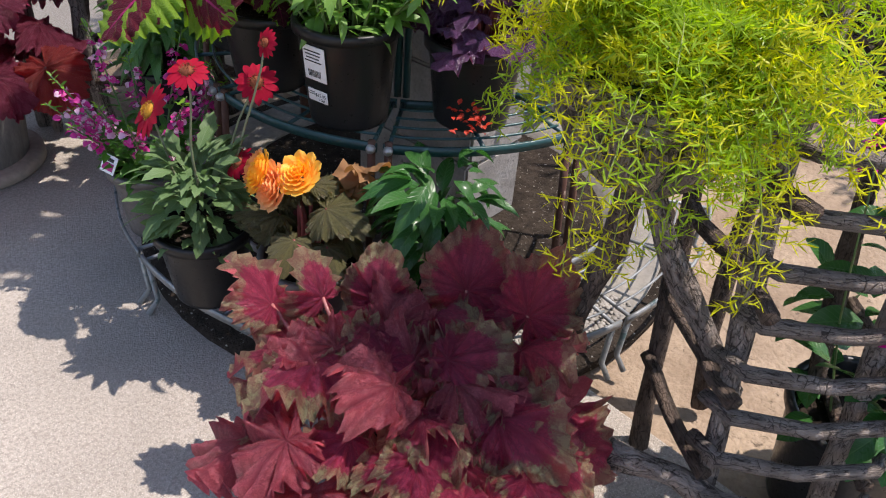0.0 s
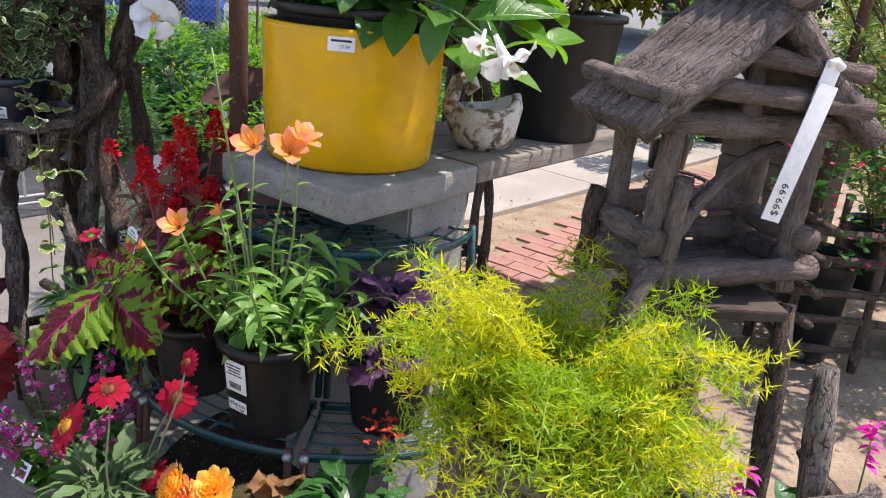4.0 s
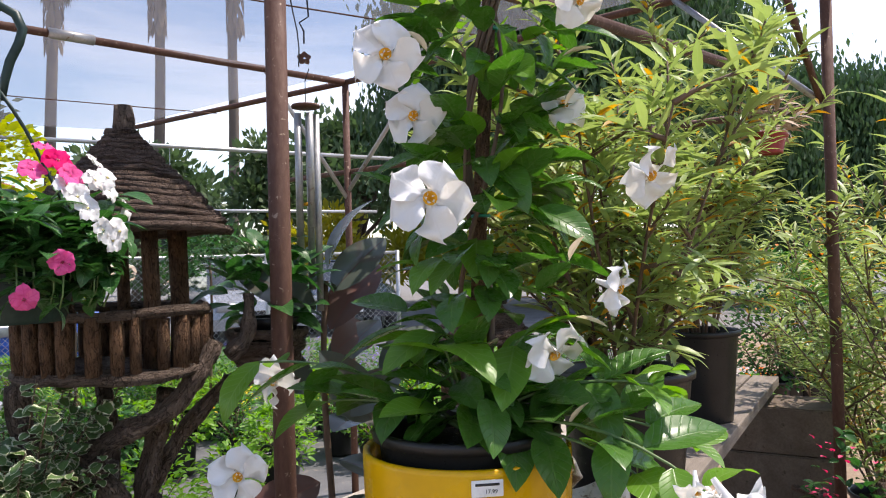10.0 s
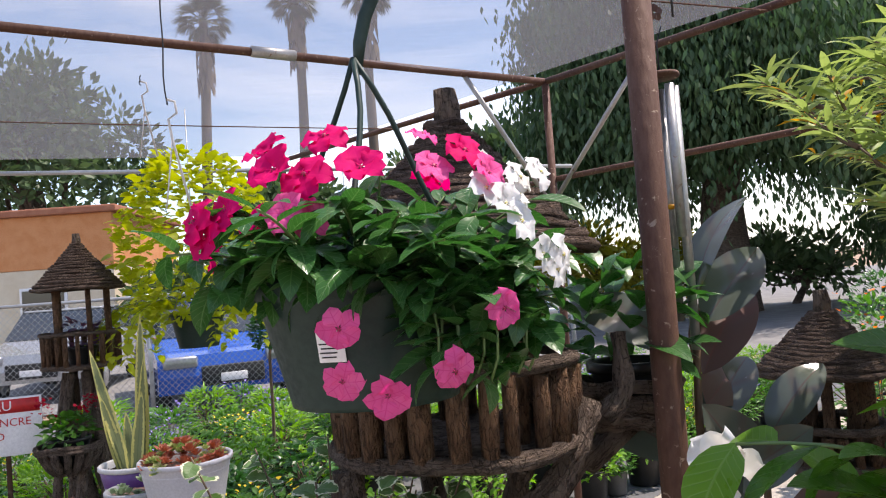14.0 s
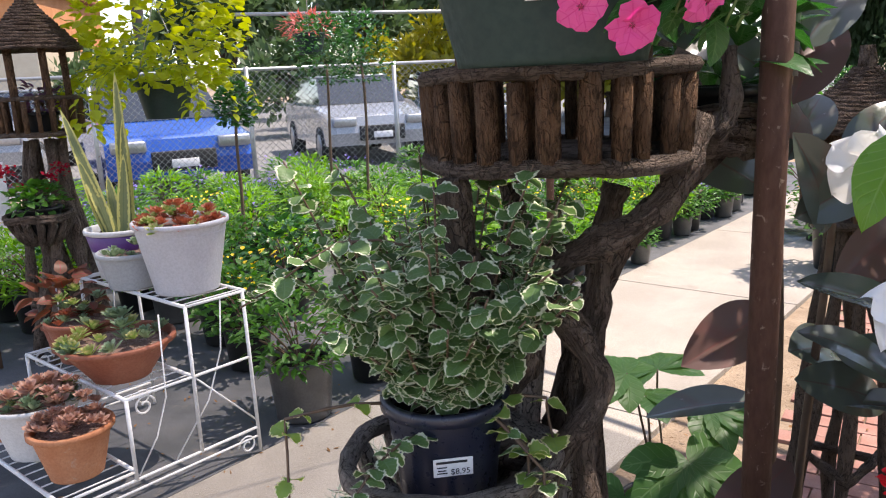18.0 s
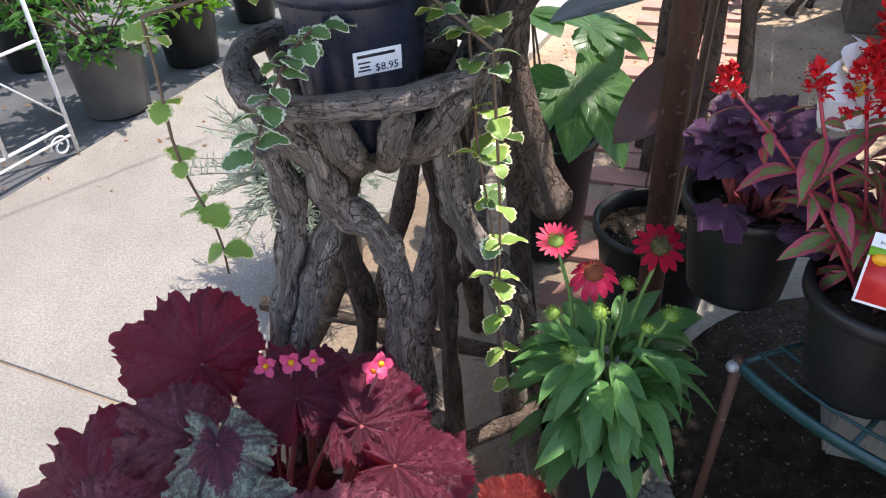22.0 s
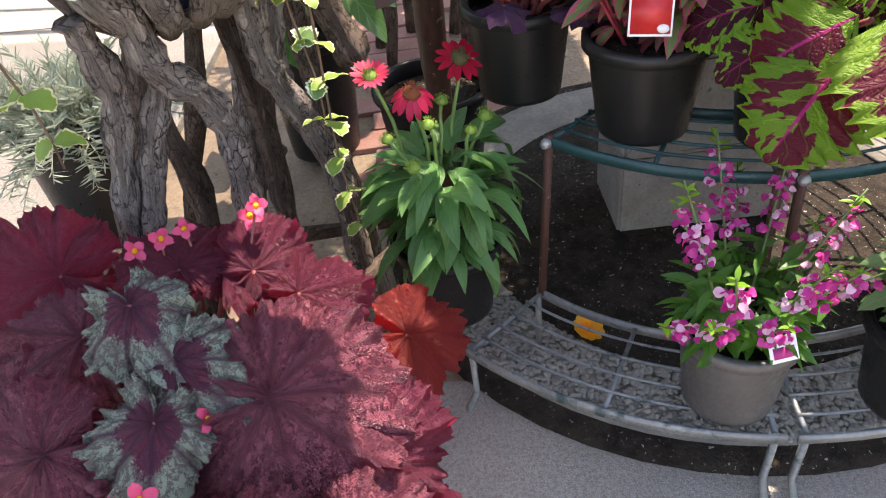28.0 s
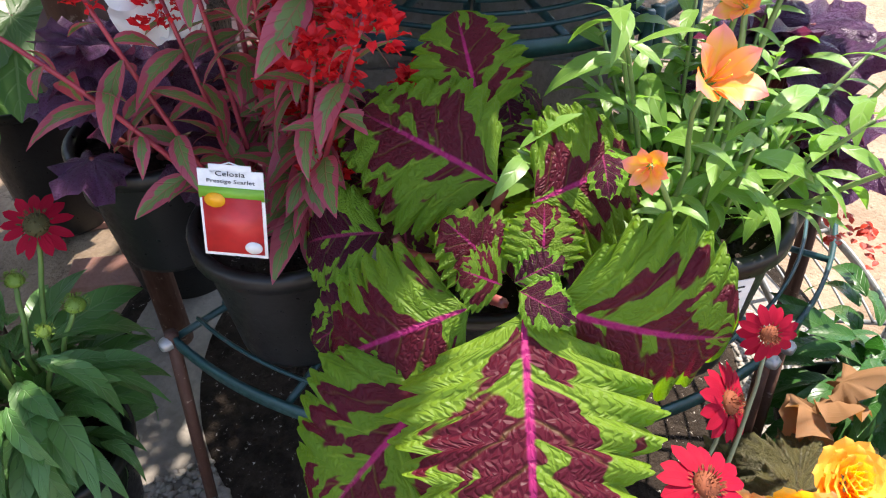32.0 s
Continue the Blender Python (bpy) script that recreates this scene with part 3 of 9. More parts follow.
GREYCERAMIC = surface("pale_grey_plastic", (0.36, 0.37, 0.385), (0.43, 0.44, 0.455), 6, 0.5, 0.05, 120)
PURPLEPOT = surface("purple_plastic", (0.10, 0.03, 0.19), (0.14, 0.05, 0.24), 6, 0.4, 0.05, 120)
YELLOW = surface("yellow_glaze", (0.70, 0.375, 0.0), (0.79, 0.445, 0.001), 4, 0.26, 0.03, 14, coat=0.1, spec=0.3)
PAPER = surface("white_label", (0.78, 0.77, 0.76), (0.84, 0.83, 0.82), 10, 0.5, 0.02, 80)
INK = plain("black_ink", (0.02, 0.02, 0.022), 0.6)
WHITESTONE = surface("weathered_white_cement", (0.55, 0.50, 0.42), (0.64, 0.59, 0.51), 9, 0.8, 0.4, 80, spots=(0.15, 0.10, 0.06), spot_scale=22, spot_at=(0.49, 0.6), spec=0.2)
PLANK = surface("weathered_plank", (0.17, 0.145, 0.12), (0.25, 0.215, 0.18), 5, 0.85, 0.5, 40, spots=(0.10, 0.08, 0.065), spot_scale=12, stretch=(1, 9, 9), spec=0.2)
CLOTH = glass_cloth()
STEM_G = plain("green_stem", (0.10, 0.17, 0.05), 0.5)
STEM_R = plain("red_stem", (0.24, 0.055, 0.05), 0.45)
STEM_B = plain("brown_stem", (0.13, 0.08, 0.05), 0.7)

# ---- ground ----
A = Vector((0.72, 0.69, 0))
B = Vector((0.69, -0.72, 0))


def flat(corners, z0, z1):
    """An upright prism over a polygon."""
    n = len(corners)
    v = [(*c[:2], z0) for c in corners] + [(*c[:2], z1) for c in corners]
    f = [tuple(range(n, 2 * n)), tuple(range(n))[::-1]] + [(i, (i + 1) % n, n + (i + 1) % n, n + i) for i in range(n)]
    return np.array(v, float), f, None


single("ground", flat([(-900, -900), (900, -900), (900, 900), (-900, 900)], -0.3, -0.03), SOIL, "dry brown earth reaching to the horizon", "ground", "structure", smooth=False)
single("road", flat([(-60, 10.2), (60, 14.5), (60, 60), (-60, 60)], -0.03, -0.012), ASPHALT, "pale sunlit asphalt of the parking lot", "road", "structure", smooth=False)


def lot(p, q, w0, w1):
    """A rectangle along the walk: from p to q along it, w0 to w1 across."""
    o = Vector((-1.95, 3.2, 0))
    return [tuple((o + A * s + B * t)[:2]) for s, t in ((p, w0), (q, w0), (q, w1), (p, w1))]


floor = thing("floor", (0, 0, 0), "grey concrete paving slabs with swept joints", "floor", kind="structure")
J = 0.004
part("joint_filler", flat(lot(-4.2, 0.0, 0.0, 4.6), -0.05, -0.005), SOIL, floor, "dirt swept into the slab joints", smooth=False)
cuts = [-4.2, -2.6, -1.25, -0.085, 1.85, 3.7, 5.55, 7.4, 9.3]
for p, q in zip(cuts, cuts[1:]):
    part("paving_slab", slab((p + J, J, -0.1), (q - J, 4.6 if q < 0 else 1.16, 0)), CONCRETE, floor, smooth=False)
part("paving_slab", slab((-4.2, -1.5, -0.1), (-J, -J, 0)), CONCRETE, floor, smooth=False)
part("paving_slab", slab((-0.085 + J, 2.9, -0.1), (0.16, 4.6, 0.0)), CONCRETE, floor, smooth=False)
for ob in [o for o in floor.children if o.name.startswith("paving")]:
    ob.matrix_local = Matrix(((A.x, B.x, 0, -1.95), (A.y, B.y, 0, 3.2), (0, 0, 1, 0), (0, 0, 0, 1)))
single("weed_mat", flat(lot(-1.5, 10.5, -8.0, -0.01), -0.03, -0.008), WEEDMAT, "grey woven weed mat with dust and fallen leaves", "weed mat", "structure", smooth=False)


clod = Geo()
rc_ = random.Random(63)
for _ in range(520):
    clod.add(lathe([(1.0, -0.3), (0.9, 0.4), (0.45, 0.75), (0, 0.8)], 6), Matrix.Translation((rc_.uniform(0.4, 2.9), rc_.uniform(1.8, 4.2), -0.03)) @ rot(0, 0, rc_.uniform(0, 6.28)) @ Matrix.Diagonal((rc_.uniform(0.003, 0.011), rc_.uniform(0.003, 0.009), rc_.uniform(0.003, 0.009), 1)))
tagged(single("soil_clods", clod, SOIL, "small clods and pebbles lying on the sandy soil", "soil clods", "stuff"), kind="stuff")


# ---- shade structure ----
def pipe(name, p, q, r, mat, label, cat="pipe", group=""):
    g = Geo().add(tube([p, Vector(p).lerp(Vector(q), 0.5), q], r, 12))
    return single(name, g, mat, label, cat, group=group, kind="structure")


POLE = Vector((-0.33, 2.053, 0))
D1 = Vector((0.86, 0.51, 0)).normalized()
pole = thing("shade_post", POLE, "rusty brown steel post of the shade house", "post", kind="structure")
part("post_pipe", tube([(0, 0, -0.05), (0, 0, 1.1), (0.004, 0, 2.62)], 0.024, 16), RUST, pole)
part("post_clamp", Geo().add(tube([(0, 0, 2.2), (0, 0, 2.28)], 0.033, 16)).add(tube([(-0.045, -0.028, 2.225), (0.045, 0.028, 2.255)], 0.027, 12)).add(tube([(-0.03, 0.034, 2.21), (-0.03, 0.034, 2.27)], 0.007, 6)), RUST, pole, "rust-brown pipe clamp round the post")
wires = Geo()
for k in range(5):
    wires.add(ring(0.032 + 0.003 * k, 2.19 + 0.022 * k, 0.0018, 20, 4, wob=0.002, seed=k))
wires.add(tube(bent((0.035, -0.02, 2.22), (0.05, -0.03, 1.9), 8, 0.012, 4), 0.002, 4))
part("tie_wire", wires, INK, pole, "black tie wire wound round the clamp")
pipe("shade_rail", POLE - D1 * 3.2 + Vector((0, 0, 2.24)), POLE + D1 * 2.2 + Vector((0, 0, 2.24)), 0.022, RUST, "rusty brown horizontal pipe clamped to the post")
pipe("shade_brace", POLE + Vector((0, 0, 2.26)), POLE + Vector((-0.28, 0.42, 2.6)), 0.016, GALV, "grey galvanised diagonal brace pipe")
pipe("shade_brace", POLE + Vector((0, 0, 2.26)), POLE + Vector((-0.13, 0.5, 2.6)), 0.016, GALV, "grey galvanised diagonal brace pipe")
pipe("shade_brace", POLE + Vector((0, 0, 2.26)), POLE + Vector((0.33, 0.3, 2.6)), 0.016, GALV, "grey galvanised diagonal brace pipe")
RZ = 2.6
E0, E1, E2, E3 = Vector((2.35, 2.22, RZ)), Vector((1.8, 2.95, RZ)), Vector((0.15, 5.23, RZ)), Vector((-1.63, 7.3, RZ))
pipe("shade_edge", E0, E2, 0.019, RUST, "rusty brown pipe along the edge of the shade cloth")
pipe("shade_edge", E2, E3, 0.019, RUST, "rusty brown pipe along the edge of the shade cloth")
pipe("shade_rail", (-5.4, 1.95, RZ), E2, 0.02, RUST, "rusty brown roof pipe under the shade cloth")
pipe("shade_rail", (-1.2, 1.72, RZ), E1, 0.02, RUST, "rusty brown roof pipe under the shade cloth")
pipe("coupling", (-1.36, 4.32, RZ - 0.002), (-1.18, 4.43, RZ - 0.002), 0.026, GALV, "shiny galvanised pipe coupling")
for e, lean in ((E2, (-0.03, 0)), (E1 + Vector((0.02, -0.02, 0)), (0.02, 0.0))):
    pipe("shade_post", (e.x, e.y, -0.05), e, 0.022, RUST, "rusty brown steel post at the shade edge", "post")
pipe("shade_brace", E2 + Vector((0, 0, -0.7)), E2 + Vector((0.42, -0.56, 0)), 0.014, GALV, "grey galvanised diagonal brace pipe")
pipe("shade_brace", E2 + Vector((0, 0, -0.75)), E2 + Vector((-0.5, -0.29, 0)), 0.014, GALV, "grey galvanised diagonal brace pipe")
pipe("shade_brace", E1 + Vector((0, 0, -0.55)), E1 + Vector((-0.35, 0.49, 0)), 0.014, GALV, "grey galvanised diagonal brace pipe")
pipe("shade_brace", E1 + Vector((0, 0, -0.55)), E1 + Vector((-0.35, -0.18, 0)), 0.014, RUST, "rusty brown diagonal brace pipe")
pipe("side_rail", (E1.x, E1.y, 2.03), (-0.2, 5.75, 2.03), 0.016, RUST, "rusty brown side rail between two posts")
pipe("far_rail", (-4.4, 7.74, 2.72), (1.0, 8.45, 2.53), 0.02, GALV, "grey galvanised pipe spanning the far rows")
pipe("far_rail", (-2.0, 8.95, 2.05), (0.9, 9.3, 2.02), 0.018, GALV, "grey galvanised pipe spanning the far rows")
cloth = Geo()
cv, cuv = [], []
NX, NY = 24, 24
for i in range(NX + 1):
    for j in range(NY + 1):
        s, t = i / NX, j / NY
        near = Vector((-5.6, 2.0, RZ)).lerp(Vector((2.1, 2.55, RZ)), s)
        far = Vector((-6.8, 5.6, RZ)).lerp(E3, s)
        p = near.lerp(far, t)
        sag = 0.05 * math.sin(math.pi * s * 4) ** 2 * math.sin(math.pi * t * 3) ** 2
        cv.append((p.x, p.y, p.z + 0.022 - sag * 0.5))
        cuv.append((s, t))
cloth.add((np.array(cv), grid_faces(NX + 1, NY + 1), np.array(cuv)))
single("shade_cloth", cloth, CLOTH, "grey see-through shade cloth stretched over pipes", "shade cloth", "structure")
for p, q, sg in (((-5.6, 1.6, RZ - 0.03), (0.95, 4.12, RZ - 0.02), 0.02), ((-6.0, 3.6, RZ - 0.03), (-0.7, 6.25, RZ - 0.02), 0.03)):
    single("guy_wire", tube(bent(p, q, 10, 0.01, 3, sg), 0.004, 4), RUST, "thin rusty support wire under the cloth", "wire", "structure")

# ---- stand surroundings ----
C0 = Vector((0.0, 1.645, 0))
single("pebble_bed", lathe([(0.0, -0.02), (0.66, -0.02), (0.665, 0.012), (0.65, 0.018), (0.0, 0.018)], 48), POTMIX, "dark moist soil bed under the plant stand", "soil bed", "structure", m=Matrix.Translation(C0))
single("mortar_ring", lathe([(0.47, 0.0), (0.47, 0.0195), (0.62, 0.0195), (0.625, 0.0)], 64), surface("aggregate_mortar", (0.17, 0.155, 0.13), (0.24, 0.22, 0.185), 12, 0.9, 0.5, 90), "grey mortar with pebbles pressed into it", "paving", "structure", m=Matrix.Translation(C0))
peb = Geo()
rp = random.Random(4)
for _ in range(4600):
    an, r = rp.uniform(2.8, 5.6), 0.61 * math.sqrt(rp.uniform(0.6, 1.0))
    s = rp.uniform(0.0042, 0.0085)
    v, f, uv = lathe([(0.0, 0.5), (0.6, 0.42), (1.0, 0.0), (0.6, -0.3)], 7)
    peb.add((v, f, uv), Matrix.Translation((C0.x + r * math.cos(an), C0.y + r * math.sin(an), 0.021)) @ rot(0, 0, rp.uniform(0, 6)) @ Matrix.Diagonal((s, s * rp.uniform(0.6, 1), s * 0.8, 1)))
tagged(single("pebbles", peb, PEBBLE, "grey river pebbles set in the bed", "pebbles", "stuff"), kind="stuff")


# ---- plant kit ----
def pot(parent, r, rb, h, mat, soil=POTMIX, lip=0.008, seg=36, label="", name="pot", fill=0.86, dome=0.0):
    prof = [(0.0, 0.004), (rb * 0.8, 0.004), (rb * 0.86, 0.0), (rb, 0.0), (rb * 1.01, 0.006), (r * 0.985, h - 0.022), (r * 0.99, h - 0.02), (r + lip, h - 0.018), (r + lip, h - 0.003), (r + lip - 0.003, h), (r - 0.002, h), (r - 0.006, h - 0.006), (r * 0.96, h * fill - 0.01)]
    ob = part(name, lathe(prof, seg), mat, parent, label)
    if soil:
        rs = rb + (r - rb) * fill
        z = h * fill
        rr = random.Random(int(r * 1000))
        g = Geo().add(lathe([(rs * 0.985, z - 0.004), (rs * 0.7, z + 0.3 * dome), (rs * 0.35, z + 0.8 * dome + 0.003), (0.0, z + dome)], 24))
        for _ in range(60):
            an, q, s = rr.uniform(0, 6.3), rs * 0.93 * math.sqrt(rr.random()), rr.uniform(0.003, 0.007)
            g.add(lathe([(0, 1), (0.9, 0.2), (0.6, -0.8)], 5), Matrix.Translation((q * math.cos(an), q * math.sin(an), z + dome * (1 - q / rs))) @ rot(rr.uniform(0, 3), rr.uniform(0, 3), 0) @ Matrix.Diagonal((s, s * 0.7, s * 0.6, 1)))
        part("soil", g, soil, parent)
    return ob


def tag_on(parent, pos, az, w, h, lines, tilt=0.0, bars=(), name="label"):
    """A paper label on a pot's wall that faces the azimuth az: pos is its middle."""
    ob = part(name, slab((-w / 2, -0.0008, -h / 2), (w / 2, 0.0008, h / 2), 0.0006), PAPER, parent, "white paper price label")
    ob.matrix_local = Matrix.Translation(pos) @ rot(0, 0, az + math.pi / 2) @ rot(tilt, 0, 0)
    for words, size, x, z in lines:
        text_geo(words, size, Matrix.Translation((x, -0.0012, z)) @ rot(math.pi / 2, 0, 0), INK, ob)
    g = Geo()
    for x, z, bw, bh in bars:
        g.add(slab((x - bw / 2, -0.0014, z - bh / 2), (x + bw / 2, -0.0010, z + bh / 2), 0))
    if bars:
        part("print_bar", g, INK, ob)
    return ob


ONE = {"leaves": "leaf", "foliage": "leaf", "flowers": "flower", "trailing_leaves": "leaf", "yellow_leaves": "leaf", "flower_heads": "petal", "flower_spikes": "petal", "flower_cluster": "petal", "dry_stalks": "dry_stalk", "ground_cover": "leaf"}


def scatter(name, shapes, mats, mat, parent, label="", kind=""):
    """Many small leaves: each its own part while they can be counted, joined past that."""
    if len(mats) <= 160:
        return leaves(ONE.get(name, name), shapes, mats, mat, parent, label)
    g = Geo()
    for i, m in enumerate(mats):
        g.add(shapes[i % len(shapes)], m)
    ob = part(name, g, mat, parent, label)
    return tagged(ob, kind="stuff")


def leaves(name, shapes, mats, mat, parent, label=""):
    """Each leaf an object of its own on shared meshes."""
    meshes = [Geo().add(s).mesh(name, mat) for s in shapes]
    for i, m in enumerate(mats):
        part(name, meshes[i % len(meshes)], mat, parent, label, m=m)


def stems(parent, lines, r0, r1, mat, name="stems", sides=5):
    g = Geo()
    one = {"stems": "stem", "flower_stalks": "flower_stalk", "dry_stalks": "dry_stalk", "vine_stems": "vine_stem", "side_shoots": "side_shoot", "limbs": "limb"}[name]
    for pts in lines:
        n = len(pts)
        sh = tube(pts, [r0 + (r1 - r0) * i / (n - 1) for i in range(n)], sides)
        if len(lines) <= 155:
            part(one, sh, mat, parent)
        else:
            g.add(sh)
    if g.n:
        tagged(part(name, g, mat, parent), kind="stuff")


def arc(p, az, el, L, bend, n=6):
    """A stem from p that sets out at azimuth az and elevation el and bends down by bend radians over its length."""
    pts = [Vector(p)]
    for i in range(n):
        pts.append(pts[-1] + polar(az, el - bend * (i + 0.5) / n) * (L / n))
    return pts


def along(pts, t):
    x = t * (len(pts) - 1)
    i = min(int(x), len(pts) - 2)
    return pts[i].lerp(pts[i + 1], x - i), (pts[i + 1] - pts[i]).normalized()


def petals(n, L, W, lift=0.2, inner=0.1, a=0.9, b=0.6, droop=0.15, wave=0.03, twist=0.0, rows=1, serr=0.0):
    g = Geo()
    for r in range(rows):
        for k in range(n):
            an = 2 * math.pi * (k + 0.5 * r) / n + U(-0.08, 0.08)
            s = L * U(0.9, 1.08) * (1 - 0.25 * r)
            sh = leaf(s, W * U(0.9, 1.1), 5, a, b, droop, 0.08, wave=wave, serr=serr, teeth=3)
            g.add(sh, rot(0, 0, an) @ Matrix.Translation((0, inner * L, 0.002 * r)) @ rot(lift + 0.25 * r + U(-0.1, 0.1), twist, 0))
    return g


def flower_kind(geo, mat, centre, cmat, name="flower"):
    return geo.mesh(name, mat), (Geo().add(centre).mesh(name + "_centre", cmat) if centre is not None else None)


def bloom(parent, kind, pos, way, size=1.0, roll=0.0, label="", name="flower"):
    """A flower whose face looks along way."""
    z = Vector(way).normalized()
    m = Matrix.Translation(pos) @ z.to_track_quat("Z", "Y").to_matrix().to_4x4() @ rot(0, 0, roll) @ Matrix.Diagonal((size, size, size, 1))
    ob = part(name, kind[0], None, parent, label, m=m)
    if kind[1]:
        part(name + "_centre", kind[1], None, ob)
    return ob


def pt(ob, x, y, z):
    """A world place seen from a thing's own base."""
    return Vector((x, y, z)) - ob.matrix_world.translation


# ---- wire plant stand: wedge sections round the block pillar ----
LOW, MID, TOP = 0.135, 0.432, 0.73


def stand_section(a0, a1):
    st = thing("plant_stand", C0, "curved three-tier wire plant stand section, green enamel worn grey", "plant stand", "wire stand sections")
    for z, r0, r1, mat in ((LOW, 0.51, 0.695, GREYMETAL), (MID, 0.315, 0.487, GREENMETAL), (TOP, 0.10, 0.262, GREENMETAL)):
        tier = part("tier_rim", ring_band(r1, z, a0, a1), mat, st)
        part("tier_rim", ring_band(r0, z, a0, a1), mat, st)
        for k in range(1, 5):
            part("tier_wire", ring(r0 + (r1 - r0) * k / 5, z + 0.006, 0.0026, 14, 5, a0=a0 + 0.012, a1=a1 - 0.012), mat, tier)
        for an in (a0 + 0.02, (a0 + a1) / 2, a1 - 0.02):
            part("tier_bar", tube([polar(an, 0) * (r0) + Vector((0, 0, z + 0.001)), polar(an, 0) * (r1) + Vector((0, 0, z + 0.001))], 0.0042, 6), mat, tier)
    for an in (a0 + 0.02, a1 - 0.02):
        for ra, rb, za, zb in ((0.315, 0.487, MID, LOW), (0.10, 0.262, TOP, MID)):
            p = polar(an, 0)
            part("stand_post", tube([p * rb + Vector((0, 0, za + 0.012)), p * (rb + 0.012) + Vector((0, 0, (za + zb) / 2)), p * (rb + 0.022) + Vector((0, 0, zb))], 0.0075, 6), GREENMETAL if za > 0.6 else RUST, st)
        p = polar(an, 0)
        part("stand_leg", tube([p * 0.69 + Vector((0, 0, LOW)), p * 0.685 + Vector((0, 0, 0.03)), p * 0.71 + Vector((0, 0, 0.004))], 0.006, 6), GREYMETAL, st)
        part("stand_leg", tube([p * 0.52 + Vector((0, 0, LOW)), p * 0.52 + Vector((0, 0, 0.02))], 0.006, 6), GREYMETAL, st)
        part("bolt", lathe([(0.0, 0.012), (0.006, 0.011), (0.0085, 0.006), (0.0085, 0.0)], 10), GALV, st, m=Matrix.Translation(p * 0.492 + Vector((0, 0, MID))) @ aim((0, 0, 0), (0, 0, 1), up=p))
    return st


def ring_band(r, z, a0, a1, n=16, w=0.005, h=0.017):
    v = []
    for i in range(n + 1):
        an = a0 + (a1 - a0) * i / n
        for dr, dz in ((-w / 2, -h / 2), (w / 2, -h / 2), (w / 2, h / 2), (-w / 2, h / 2)):
            v.append(((r + dr) * math.cos(an), (r + dr) * math.sin(an), z + dz))
    return np.array(v), grid_faces(n + 1, 4, True) + [(3, 2, 1, 0), (4 * n, 4 * n + 1, 4 * n + 2, 4 * n + 3)], None


for k in range(4):
    stand_section(radians(176 + 43 * k + 0.6), radians(176 + 43 * (k + 1) - 0.6))

# ---- block pillar, slab, bench ----
UU = Vector((0.675, 0.738, 0)).normalized()
NN = Vector((-UU.y, UU.x, 0))
TURN_U = math.atan2(UU.y, UU.x)


# darker, browner block surface for the pillar at the bench end
BROWNBLOCK = surface("brown_block", (0.11, 0.085, 0.065), (0.17, 0.135, 0.105), 9, 0.9, 0.5, 110, spots=(0.07, 0.055, 0.04), spot_scale=40, spec=0.2)


def hollow_block(at, turn, size=(0.2, 0.36, 0.19), mat=BLOCK, look_="rough grey concrete block stacked as a bench pillar"):
    a, b, c = size
    bm = bmesh.new()
    bmesh.ops.create_cube(bm, size=1)
    for w in bm.verts:
        w.co = Vector((w.co.x * a, w.co.y * b, (w.co.z + 0.5) * c))
    bmesh.ops.bevel(bm, geom=bm.edges[:], offset=0.006, segments=2, affect="EDGES")
    me = bpy.data.meshes.new("concrete_block")
    bm.to_mesh(me)
    bm.free()
    me.materials.append(mat)
    ob = tagged(new("concrete_block", me), look_, "concrete block", "pillar blocks")
    ob.matrix_world = Matrix.Translation(at) @ rot(0, 0, turn)
    return ob


pc = Vector((0.245, 1.637, 0)) - UU * 0.10 + NN * 0.18
for k in range(4):
    hollow_block(pc + Vector((0, 0, 0.202 * k)), TURN_U + (0.02 if k % 2 else -0.01), (0.2, 0.36, 0.2))
SC = Vector((-0.005, 1.325, 0))
m_slab = Matrix.Translation(SC) @ rot(0, 0, TURN_U)
single("stone_slab", slab((0, 0, 0.808), (0.39, 0.37, 0.868), 0.009), BLOCK, "thick grey concrete slab resting on the block pillar", "slab", m=m_slab, smooth=False)
bench = thing("bench", (0, 0, 0), "long weathered plank bench on blocks", "bench")
for k, (w0, w1) in enumerate(((0.01, 0.125), (0.135, 0.25), (0.26, 0.37))):
    ob = part("bench_plank", slab((0.402, w0, 0.822), (2.95, w1, 0.867), 0.006), PLANK, bench, smooth=False)
    ob.matrix_local = m_slab
for k in range(4):
    hollow_block(Vector((1.88, 3.36, 0.204 * k - 0.03)), TURN_U, (0.32, 0.48, 0.2), BROWNBLOCK, "dark brown block stacked under the bench end")

# ---- yellow pot with climbing mandevilla ----
MAND = leaf_mat("mandevilla_leaf", (0.034, 0.105, 0.018), (0.075, 0.185, 0.028), vein=(0.12, 0.22, 0.06), rib=0.5, nveins=9, rough=0.28, thin=0.34, relief=0.4)
MANDY = leaf_mat("mandevilla_young_leaf", (0.085, 0.215, 0.022), (0.15, 0.31, 0.04), vein=(0.22, 0.36, 0.10), rib=0.5, nveins=9, rough=0.32, thin=0.45, relief=0.3)
WHITE = leaf_mat("white_petal", (0.78, 0.77, 0.76), (0.84, 0.84, 0.83), rough=0.5, thin=0.30, relief=0.15, glow=(0.75, 0.74, 0.70))
GOLD = plain("golden_throat", (0.75, 0.38, 0.01), 0.5)
BUDC = leaf_mat("cream_bud", (0.62, 0.50, 0.36), (0.72, 0.66, 0.50), rough=0.45, thin=0.2, relief=0.1)

